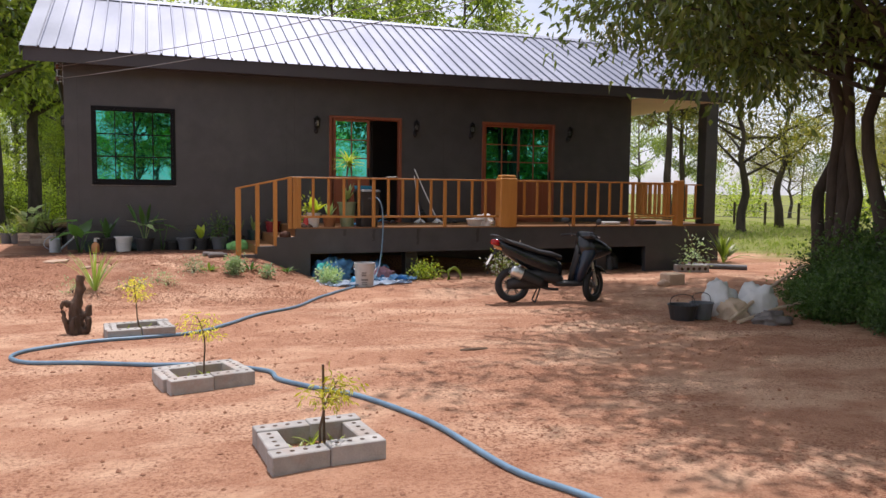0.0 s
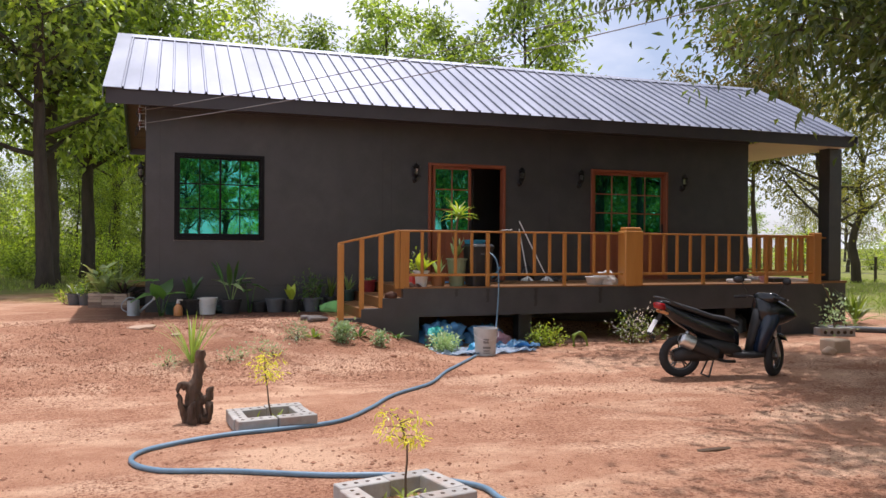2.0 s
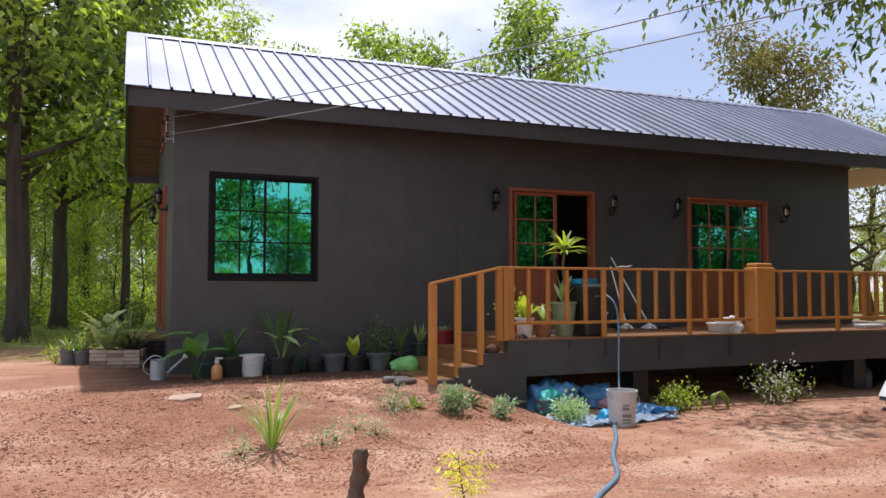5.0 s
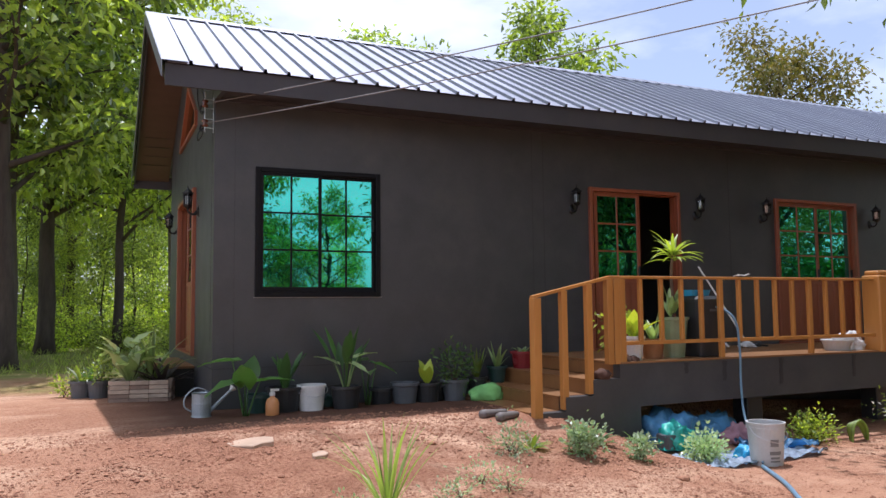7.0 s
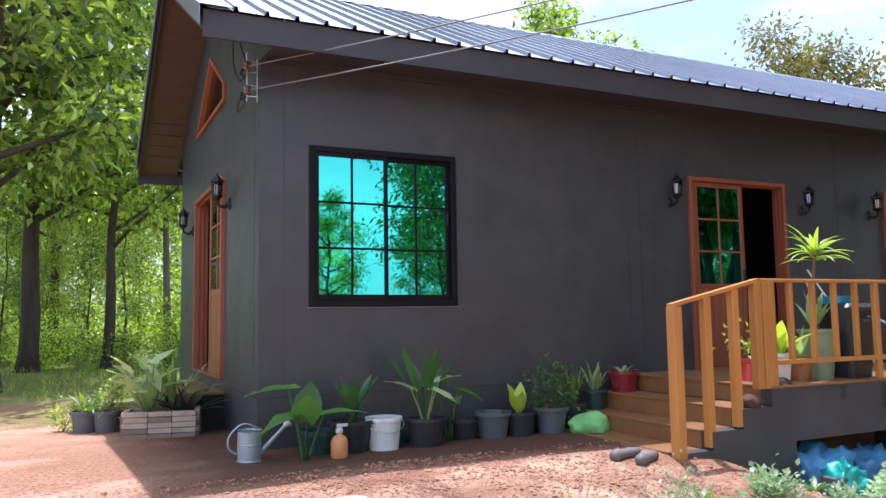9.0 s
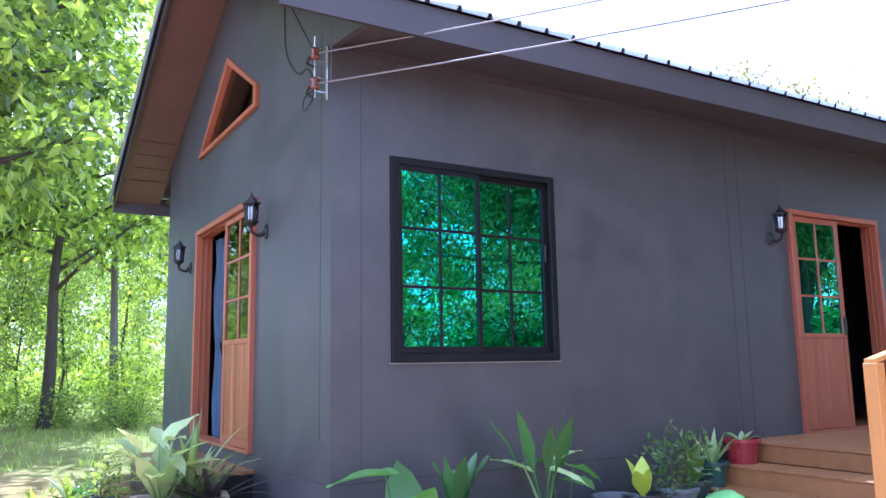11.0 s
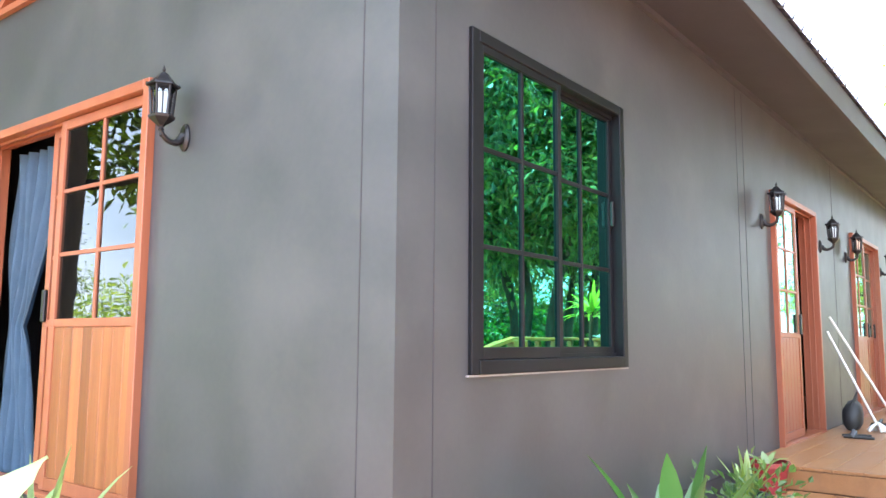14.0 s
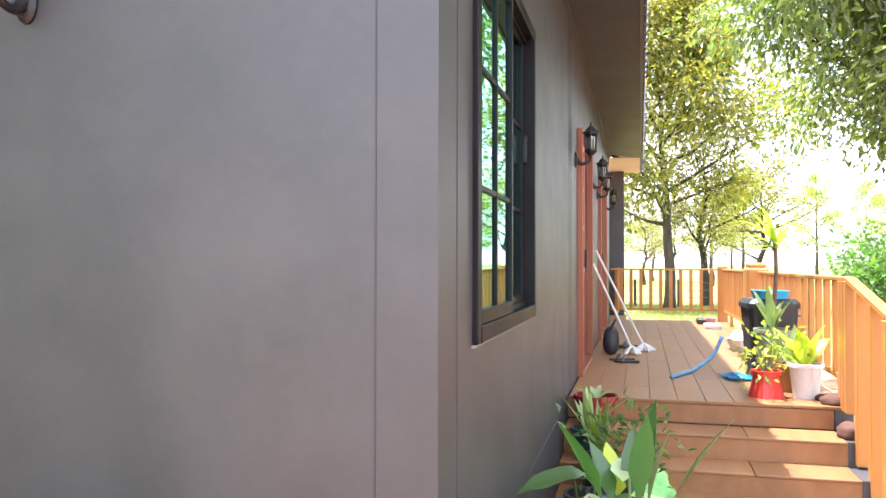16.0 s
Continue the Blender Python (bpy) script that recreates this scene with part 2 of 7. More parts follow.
M_PANELWOOD = surface("teak_panel_slat", (0.2, 0.065, 0.024), (0.38, 0.145, 0.05), 4.0, 0.4, 0, 0.1, 55, stretch=(5, 5, 0.15), dirt=(0.2, 0.065, 0.028), dirt_amount=0.7, vary=0.38)
M_ALU = surface("dark_grey_aluminium", (0.006, 0.0065, 0.008), (0.011, 0.0115, 0.0135), 3.0, 0.42, 0.0, 0.03, 40, spec=0.14)
M_GREEN = coated_glass("green_mirror_glass", (0.01, 0.58, 0.45), (0.0, 0.08, 0.06), 0.82)
M_CLEAR = coated_glass("clear_dark_glass", (0.75, 0.8, 0.8), (0.14, 0.17, 0.17), 0.08, 1.33)
M_BLACK = surface("black_lamp_metal", (0.012, 0.012, 0.013), (0.022, 0.022, 0.024), 9.0, 0.38, 0.4, 0.1, 60)
M_LAMPGLASS = coated_glass("thin_lamp_pane", (0.8, 0.82, 0.82), (0.62, 0.65, 0.65), 0.12)
M_FROST = surface("frosted_lamp_pane", (0.62, 0.63, 0.63), (0.72, 0.73, 0.73), 6.0, 0.4)
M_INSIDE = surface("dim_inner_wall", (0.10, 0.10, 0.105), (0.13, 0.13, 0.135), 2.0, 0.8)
M_CURTAIN = surface("slate_blue_curtain", (0.075, 0.135, 0.21), (0.11, 0.18, 0.27), 6.0, 0.85, 0, 0.2, 120)
M_TEAL = surface("teal_curtain", (0.02, 0.16, 0.19), (0.04, 0.22, 0.25), 6.0, 0.85, 0, 0.2, 120)
M_CONC = surface("grey_cement_block", (0.31, 0.30, 0.28), (0.43, 0.41, 0.385), 9.0, 0.93, 0, 0.7, 70, dirt=(0.35, 0.21, 0.14), dirt_amount=0.5, vary=0.1)
M_BARK = surface("dark_bark", (0.04, 0.031, 0.024), (0.10, 0.08, 0.062), 5.0, 0.95, 0, 0.9, 30, stretch=(1, 1, 0.2), dist=0.03, vary=0.15)
M_BARKG = surface("grey_bark", (0.11, 0.095, 0.08), (0.2, 0.175, 0.15), 5.0, 0.95, 0, 0.8, 30, stretch=(1, 1, 0.2), dist=0.03, vary=0.15)
M_DRIFT = surface("weathered_driftwood", (0.055, 0.034, 0.024), (0.17, 0.11, 0.075), 7.0, 0.95, 0, 0.9, 45, stretch=(1, 1, 0.25), dist=0.02)
M_LEAF = leaf_material("green_leaf", (0.02, 0.04, 0.012), (0.185, 0.235, 0.045), (1.6, 1.6, 0.45))
M_LEAFD = leaf_material("dark_green_leaf", (0.022, 0.05, 0.014), (0.06, 0.10, 0.024), (1.2, 1.5, 0.6))
M_LEAFY = leaf_material("yellow_green_leaf", (0.06, 0.10, 0.02), (0.30, 0.34, 0.06), (1.6, 1.65, 0.45))
M_LEAFF = leaf_material("olive_yellow_leaf", (0.045, 0.058, 0.016), (0.19, 0.18, 0.036), (1.2, 1.15, 0.4))
M_GRASS = leaf_material("grass_blade", (0.10, 0.14, 0.03), (0.24, 0.28, 0.07), (1.0, 1.05, 0.5))
M_LEAFB = leaf_material("olive_brown_leaf", (0.06, 0.07, 0.018), (0.15, 0.115, 0.03), (0.9, 0.9, 0.4))
M_NEEDLE = leaf_material("olive_green_leaf", (0.028, 0.048, 0.016), (0.13, 0.165, 0.045), (1.2, 1.35, 0.45))

# ---- mesh helpers ----
def linked(name, me, material, parent=None, label="", smooth=False):
    ob = new(name, me)
    if material is not None and len(me.materials) == 0:
        me.materials.append(material)
    if smooth:
        me.polygons.foreach_set("use_smooth", [True] * len(me.polygons))
    if parent is not None:
        ob.parent = parent
    if label:
        tagged(ob, label)
    return ob


def part(name, bm, material, parent=None, label="", smooth=False):
    me = bpy.data.meshes.new(name)
    bm.normal_update()
    bm.to_mesh(me)
    bm.free()
    return linked(name, me, material, parent, label, smooth)


def thing(name, at, label, category, group="", turn=0.0, kind=""):
    ob = new(name)
    ob.empty_display_size = 0.1
    ob.matrix_basis = pose(*at, 0, 0, turn)
    return tagged(ob, label, category, group, kind)


def box(bm, x0, x1, y0, y1, z0, z1, bevel=0.0, seg=1):
    r = bmesh.ops.create_cube(bm, size=1.0)
    vs = r["verts"]
    for v in vs:
        v.co = Vector((x0 + (v.co.x + 0.5) * (x1 - x0), y0 + (v.co.y + 0.5) * (y1 - y0), z0 + (v.co.z + 0.5) * (z1 - z0)))
    if bevel:
        es = list({e for v in vs for e in v.link_edges})
        bmesh.ops.bevel(bm, geom=es, offset=bevel, segments=seg, affect="EDGES", profile=0.5)
    return bm


def boxed(x0, x1, y0, y1, z0, z1, bevel=0.0, seg=1):
    return box(bmesh.new(), x0, x1, y0, y1, z0, z1, bevel, seg)


def lathe(bm, profile, seg=20, m=Matrix()):
    """Turns (radius, height) pairs round z."""
    rings = []
    for r, z in profile:
        if r < 1e-5:
            rings.append([bm.verts.new(m @ Vector((0, 0, z)))])
        else:
            rings.append([bm.verts.new(m @ Vector((r * math.cos(2 * math.pi * i / seg), r * math.sin(2 * math.pi * i / seg), z))) for i in range(seg)])
    for a, b in zip(rings, rings[1:]):
        for i in range(seg):
            j = (i + 1) % seg
            q = [a[i % len(a)], a[j % len(a)], b[j % len(b)], b[i % len(b)]]
            q = [v for k, v in enumerate(q) if v not in q[:k]]
            if len(q) > 2:
                bm.faces.new(q)
    return bm


def tube(bm, pts, radii, seg=8, closed=True):
    """A round bar through points; radii one number or one a point."""
    pts = [Vector(p) for p in pts]
    if isinstance(radii, (int, float)):
        radii = [radii] * len(pts)
    rings, up = [], None
    for i, p in enumerate(pts):
        d = (pts[min(i + 1, len(pts) - 1)] - pts[max(i - 1, 0)]).normalized()
        if up is None:
            up = d.orthogonal().normalized()
        up = (up - d * up.dot(d))
        up = up.normalized() if up.length > 1e-6 else d.orthogonal().normalized()
        side = d.cross(up)
        rings.append([bm.verts.new(p + radii[i] * (math.cos(2 * math.pi * k / seg) * up + math.sin(2 * math.pi * k / seg) * side)) for k in range(seg)])
    for a, b in zip(rings, rings[1:]):
        for k in range(seg):
            bm.faces.new((a[k], a[(k + 1) % seg], b[(k + 1) % seg], b[k]))
    if closed:
        bm.faces.new(rings[0][::-1])
        bm.faces.new(rings[-1])
    return bm


def smooth_path(pts, n=6):
    """More points along a soft curve through the given ones."""
    pts = [Vector(p) for p in pts]
    out = []
    for i in range(len(pts) - 1):
        p0, p1, p2, p3 = pts[max(i - 1, 0)], pts[i], pts[i + 1], pts[min(i + 2, len(pts) - 1)]
        for k in range(n):
            t = k / n
            out.append(0.5 * ((2 * p1) + (p2 - p0) * t + (2 * p0 - 5 * p1 + 4 * p2 - p3) * t * t + (3 * p1 - p0 - 3 * p2 + p3) * t ** 3))
    return out + [pts[-1]]


def loft(bm, sections, seg=14, power=2.6):
    """A closed body along x: sections of (x, half width, z low, z high)."""
    rings = []
    for x, w, z0, z1 in sections:
        ring = []
        for k in range(seg):
            a = 2 * math.pi * k / seg
            c, s = math.cos(a), math.sin(a)
            sx = math.copysign(abs(c) ** (2 / power), c)
            sz = math.copysign(abs(s) ** (2 / power), s)
            ring.append(bm.verts.new((x, w * sx, (z0 + z1) / 2 + (z1 - z0) / 2 * sz)))
        rings.append(ring)
    for a, b in zip(rings, rings[1:]):
        for k in range(seg):
            bm.faces.new((a[k], b[k], b[(k + 1) % seg], a[(k + 1) % seg]))
    bm.faces.new(rings[0])
    bm.faces.new(rings[-1][::-1])
    return bm


def plate(bm, pts, off):
    """A flat outline given thickness along the vector off."""
    a = [bm.verts.new(Vector(p)) for p in pts]
    b = [bm.verts.new(Vector(p) + Vector(off)) for p in pts]
    bm.faces.new(a[::-1])
    bm.faces.new(b)
    for i in range(len(a)):
        j = (i + 1) % len(a)
        bm.faces.new((a[i], a[j], b[j], b[i]))
    bmesh.ops.recalc_face_normals(bm, faces=bm.faces)
    return bm


def mesh_of(name, verts, faces):
    me = bpy.data.meshes.new(name)
    me.from_pydata(verts, [], faces)
    me.update()
    return me


# ---- lie of the land ----
def step01(a, b, v):
    t = min(1.0, max(0.0, (v - a) / (b - a)))
    return t * t * (3 - 2 * t)


def ground_z(x, y):
    """Height of the soil: a bank rises towards the left half of the house."""
    bank = step01(11.6, 14.7, y) * 0.47
    edge = step01(3.1, 1.5, x) if y < 16.0 else step01(11.0, -1.0, x)
    far = step01(24, 60, abs(x)) + step01(30, 70, abs(y))
    z = 0.05 + bank * edge - 0.03 * step01(5, 10, x)
    z += 0.022 * noise.noise(Vector((x * 0.9, y * 0.9, 0.3))) + 0.05 * noise.noise(Vector((x * 0.16, y * 0.16, 4.0)))
    if edge > 0.02:
        b = step01(11.6, 12.6, y) * step01(15.0, 14.2, y) * edge
        z += b * 0.035 * noise.noise(Vector((x * 2.6, y * 2.6, 9.0)))
    return z - 0.2 * far

# ---- ground ----
def axis(lo, hi, fine, far):
    mid = list(np.arange(lo, hi + 1e-6, fine))
    out, d, v = [], fine, hi
    while v < far:
        d *= 1.35
        v += d
        out.append(v)
    back, d, v = [], fine, lo
    while v > -far:
        d *= 1.35
        v -= d
        back.append(v)
    return back[::-1] + mid + out


gx, gy = axis(-9.0, 17.0, 0.13, 1500.0), axis(-1.0, 19.0, 0.13, 1500.0)
gv = [(x, y, ground_z(x, y)) for y in gy for x in gx]
gw = len(gx)
gf = [(j * gw + i, j * gw + i + 1, (j + 1) * gw + i + 1, (j + 1) * gw + i) for j in range(len(gy) - 1) for i in range(gw - 1)]
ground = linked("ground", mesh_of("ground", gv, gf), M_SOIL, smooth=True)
tagged(ground, "red laterite soil yard rising in a loose bank to the house, grass beyond", "ground", kind="structure")

# ---- house: walls ----
WX0, WX1, WY0, WY1, WT = -1.5, 10.72, 16.3, 21.37, 0.12
FLOOR = 1.0
SOFFIT = 3.965


def roof_z(y):
    """Underside of the roof sheets."""
    return 5.70 - 0.513 * abs(y - 18.85)


def wall_band(bm, x0, x1, y0, y1, z0, z1, holes, along):
    """A wall of boxes round rectangular holes; holes: (a0, a1, z0, z1) along x or y."""
    cuts = sorted({x0 if along == "x" else y0, x1 if along == "x" else y1, *[h[0] for h in holes], *[h[1] for h in holes]})
    for a, b in zip(cuts, cuts[1:]):
        inside = [h for h in holes if h[0] <= a + 1e-6 and h[1] >= b - 1e-6]
        spans = [(z0, z1)] if not inside else [(z0, inside[0][2]), (inside[0][3], z1)]
        for s0, s1 in spans:
            if s1 - s0 > 1e-4:
                if along == "x":
                    box(bm, a, b, y0, y1, s0, s1)
                else:
                    box(bm, x0, x1, a, b, s0, s1)
    bmesh.ops.remove_doubles(bm, verts=bm.verts, dist=1e-5)
    return bm


WIN = (-1.05, 0.432, 1.74, 3.21)
DOOR1 = (3.43, 4.99, FLOOR, 3.22)
DOOR2 = (6.86, 8.66, FLOOR, 3.23)
SDOOR = (17.93, 19.92, FLOOR + 0.02, 3.19)
wall_front = part("wall_front", wall_band(bmesh.new(), WX0, WX1, WY0, WY0 + WT, -0.2, 4.3, [WIN, DOOR1, DOOR2], "x"), M_WALL)
tagged(wall_front, "charcoal painted board front wall with a window and two doors", "wall", kind="structure")
wall_left = part("wall_left", wall_band(bmesh.new(), WX0, WX0 + WT, WY0 + WT, WY1, -0.2, 3.9, [SDOOR], "y"), M_WALL)
tagged(wall_left, "charcoal painted gable end wall with a sliding door", "wall", kind="structure")
wall_back = part("wall_back", boxed(WX0, WX1, WY1, WY1 + WT, -0.2, 4.3), M_WALL)
tagged(wall_back, "charcoal painted rear wall of the house", "wall", kind="structure")
wall_right = part("wall_right", boxed(WX1 - WT, WX1, WY0 + WT, WY1, -0.2, 4.2), M_WALL)
tagged(wall_right, "charcoal painted end wall towards the side porch", "wall", kind="structure")

GABWIN = [(17.92, 4.0), (17.92, 4.2), (18.88, 4.79), (19.95, 4.0)]


def gable(x, with_window):
    """The triangle over the end wall, with the gable window cut through."""
    bm = bmesh.new()
    lo = 3.9
    if with_window:
        (a, az), (b, bz), (c, cz), (d, dz) = GABWIN
        pieces = [
            [(WY0 + WT, lo), (a, lo), (a, roof_z(a) - 0.05), (WY0 + WT, roof_z(WY0 + WT) - 0.05)],
            [(a, lo), (d, lo), (d, dz), (a, az)],
            [(a, bz), (c, cz), (c, roof_z(c) - 0.05), (18.85, roof_z(18.85) - 0.05), (a, roof_z(a) - 0.05)],
            [(c, cz), (d, dz), (d, roof_z(d) - 0.05), (c, roof_z(c) - 0.05)],
            [(d, lo), (WY1, lo), (WY1, roof_z(WY1) - 0.05), (d, roof_z(d) - 0.05)],
        ]
    else:
        pieces = [[(WY0 + WT, lo + 0.31), (WY1, lo + 0.31), (WY1, roof_z(WY1) - 0.05), (18.85, roof_z(18.85) - 0.05), (WY0 + WT, roof_z(WY0 + WT) - 0.05)]]
    for pts in pieces:
        plate(bm, [(x, y, z) for y, z in pts], (WT, 0, 0))
    return bm


tagged(part("wall_gable_left", gable(WX0, True), M_WALL), "charcoal gable triangle with a pentagon window", "wall", kind="structure")
tagged(part("wall_gable_right", gable(WX1 - WT, False), M_WALL), "charcoal gable triangle over the side porch", "wall", kind="structure")
# closing boards of the boxed eave at the gable corner
eb = bmesh.new()
plate(eb, [(WX0 + 0.001, 15.77, 3.9), (WX0 + 0.001, WY0, SOFFIT - 0.02), (WX0 + 0.001, WY0, roof_z(WY0) - 0.05), (WX0 + 0.001, 15.77, roof_z(15.77) - 0.05)], (0.05, 0, 0))
tagged(part("eave_end_board", eb, M_WALL), "charcoal board closing the boxed eave", "trim", kind="structure")
tagged(part("floor", boxed(WX0 + WT, WX1 - WT, WY0 + WT, WY1, 0.8, FLOOR), M_DECK), "wood-look tiled floor inside the house", "floor", kind="structure")
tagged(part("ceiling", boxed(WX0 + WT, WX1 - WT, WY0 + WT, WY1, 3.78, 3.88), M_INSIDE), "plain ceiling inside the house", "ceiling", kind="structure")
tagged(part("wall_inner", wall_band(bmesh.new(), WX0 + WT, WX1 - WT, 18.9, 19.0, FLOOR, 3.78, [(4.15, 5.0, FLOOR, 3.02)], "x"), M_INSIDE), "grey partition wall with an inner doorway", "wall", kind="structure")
ifr = bmesh.new()
box(ifr, 4.10, 4.17, 18.87, 19.03, FLOOR, 3.06)
box(ifr, 4.98, 5.05, 18.87, 19.03, FLOOR, 3.06)
box(ifr, 4.17, 4.98, 18.87, 19.03, 2.99, 3.06)
tagged(part("trim_inner_door", ifr, M_CONC), "pale frame of an inner doorway", "trim", kind="structure")

# board joints on the painted walls
for k, (x, z0, z1) in enumerate(((-1.28, 0.95, 3.9), (2.55, 0.95, 3.9), (2.72, 0.95, 3.9), (5.95, FLOOR, 3.9))):
    tagged(part("trim_joint_front", boxed(x, x + 0.006, WY0 - 0.0025, WY0 + 0.01, z0, z1), M_TRIM), "fine vertical board joint", "trim", kind="structure")
for y in (16.48,):
    tagged(part("trim_joint_side", boxed(WX0 - 0.0025, WX0 + 0.01, y, y + 0.005, 1.25, 4.1), M_TRIM), "fine vertical board joint", "trim", kind="structure")
tagged(part("trim_plinth_side", boxed(WX0 - 0.004, WX0 + 0.01, WY0 - 0.004, 17.6, 0.955, 0.967), M_TRIM), "fine joint at the plinth", "trim", kind="structure")
tagged(part("trim_plinth_front", boxed(WX0 - 0.004, 2.1, WY0 - 0.004, WY0 + 0.01, 0.955, 0.967), M_TRIM), "fine joint at the plinth", "trim", kind="structure")

# ---- roof ----
RX0, RX1, EY0, EY1, RIDGE = -2.08, 13.1, 15.73, 22.2, 18.85
roof = thing("roof", (0, 0, 0), "low pitched grey metal sheet roof with raised ribs", "roof", kind="structure")
SHEET, RISE = 0.756, 0.513


def sheet_mesh(front):
    """One ribbed sheet; ribs every quarter metre."""
    prof = []
    for k in range(3):
        o = k * SHEET / 3
        prof += [(o, 0.0), (o + 0.205, 0.0), (o + 0.215, 0.036), (o + 0.238, 0.036), (o + SHEET / 3 - 0.003, 0.0)]
    run = (RIDGE - EY0) if front else (EY1 - RIDGE)
    vs, fs = [], []
    nrm = Vector((0, -RISE if front else RISE, 1)).normalized()
    for px, ph in prof:
        for thick in (0.0, -0.004):
            lo = Vector((px, 0, 0)) + nrm * (ph + thick)
            hi = Vector((px, run if front else -run, run * RISE)) + nrm * (ph + thick)
            vs += [tuple(lo), tuple(hi)]
    for i in range(len(prof) - 1):
        a, b = i * 4, (i + 1) * 4
        fs += [(a, b, b + 1, a + 1), (a + 2, a + 3, b + 3, b + 2), (a, a + 2, b + 2, b), (a + 1, b + 1, b + 3, a + 3)]
    return mesh_of("roof_sheet", vs, fs)


sheet_f, sheet_b = sheet_mesh(True), sheet_mesh(False)
for k in range(20):
    x = RX0 + 0.03 + k * SHEET
    a = linked("roof_sheet", sheet_f, M_ROOF, roof)
    a.location = (x, EY0 - 0.03, roof_z(EY0) + 0.02)
    b = linked("roof_sheet", sheet_b, M_ROOF, roof)
    b.location = (x, EY1 + 0.03, roof_z(EY1) + 0.02)
cap = bmesh.new()
plate(cap, [(RX0 - 0.02, RIDGE - 0.17, roof_z(RIDGE - 0.17) + 0.065), (RX0 - 0.02, RIDGE, roof_z(RIDGE) + 0.075), (RX0 - 0.02, RIDGE + 0.17, roof_z(RIDGE + 0.17) + 0.065), (RX0 - 0.02, RIDGE, roof_z(RIDGE) + 0.066)], (RX1 - RX0 + 0.06, 0, 0))
part("ridge_cap", cap, M_ROOF, roof, "pale folded ridge cap")
for side, y_e in ((0, EY0 - 0.06), (1, EY1 + 0.06)):
    for x0 in (RX0 - 0.03, RX1 - 0.02):
        vg = bmesh.new()
        wide = 0.26
        xa, xb = (x0, x0 + wide) if x0 < 0 else (x0 - wide, x0 + 0.03)
        lo, hi = roof_z(y_e) + 0.056, roof_z(RIDGE) + 0.07
        plate(vg, [(xa, y_e, lo), (xb, y_e, lo), (xb, RIDGE, hi), (xa, RIDGE, hi)], (0, 0, 0.006))
        xo = xa if x0 < 0 else xb
        plate(vg, [(xo, y_e, lo), (xo, RIDGE, hi), (xo, RIDGE, hi - 0.17), (xo, y_e, lo - 0.17)], (-0.006 if x0 < 0 else 0.006, 0, 0))
        part("verge_flashing", vg, M_ROOF, roof, "pale folded verge flashing")
for y in (EY0, EY1):
    o = 1 if y < RIDGE else -1
    part("fascia", boxed(RX0 + 0.006, RX1 - 0.03, y, y + 0.03 * o, roof_z(y) - 0.215, roof_z(y) + 0.012), M_TRIM, roof, "dark painted fascia board")
for x0 in (RX0 + 0.006, RX1 - 0.06):
    for s in (0, 1):
        bg = bmesh.new()
        ye = EY0 + 0.03 if s == 0 else EY1 - 0.03
        plate(bg, [(x0, ye, roof_z(ye) + 0.01), (x0, RIDGE, roof_z(RIDGE) + 0.01), (x0, RIDGE, roof_z(RIDGE) - 0.17), (x0, ye, roof_z(ye) - 0.17)], (0.025, 0, 0))
        part("barge_board", bg, M_TRIM, roof, "dark painted barge board")
        # sloping soffit of the gable overhang
        sf = bmesh.new()
        xa, xb = (x0 + 0.025, WX0 + 0.002) if x0 < 0 else (WX1 + 0.002, x0)
        plate(sf, [(xa, ye, roof_z(ye) - 0.09), (xb, ye, roof_z(ye) - 0.09), (xb, RIDGE, roof_z(RIDGE) - 0.09), (xa, RIDGE, roof_z(RIDGE) - 0.09)], (0, 0, 0.012))
        part("soffit", sf, M_SOFFIT if x0 < 0 else M_CREAM, roof, "brown boarded soffit" if x0 < 0 else "cream porch ceiling boards")
# boxed eave under the front and rear edges
for s in (0, 1):
    sf = bmesh.new()
    yo, yi = (EY0 + 0.03, WY0) if s == 0 else (EY1 - 0.03, WY1 + WT)
    plate(sf, [(WX0 + 0.05, yo, 3.9), (WX0 + 0.05, yi, SOFFIT), (WX1, yi, SOFFIT), (WX1, yo, 3.9)], (0, 0, 0.01))
    part("eave_soffit", sf, M_TRIM, roof, "dark boarded eave soffit")
    part("eave_moulding", boxed(WX0 + 0.05, WX1, min(yi, yi + (-0.03 if s == 0 else 0.03)), max(yi, yi + (-0.03 if s == 0 else 0.03)), SOFFIT - 0.045, SOFFIT - 0.005), M_TRIM, roof)
part("porch_ceiling", boxed(WX1 + 0.002, RX1 - 0.065, EY0 + 0.032, EY1 - 0.035, 3.9, 3.915), M_CREAM, roof, "cream flat porch ceiling boards")
# vent holes in the gable soffit: rows of short slots
for row in range(4):
    y = 21.75 - 0.22 * row
    for k in range(9):
        x = -1.95 + 0.045 * k
        part("vent_slot", boxed(x, x + 0.03, y - 0.012, y + 0.012, roof_z(y) - 0.094, roof_z(y) - 0.088), M_BLACK, roof)

# ---- side porch ----
porch = thing("side_porch", (0, 0, 0), "raised grey plinth of the covered side porch with two dark columns", "porch", kind="structure")
part("plinth", boxed(WX1, 13.2, 16.05, WY1, -0.1, 0.9), M_WALL, porch)
part("porch_floor", boxed(WX1, 13.22, 16.03, WY1, 0.9, 0.95), M_DECK, porch, "brown tiled porch floor")
for y in (16.08, 21.1):
    part("column", boxed(12.75, 13.1, y, y + 0.32, 0.95, 3.898, 0.01), M_WALL, porch)

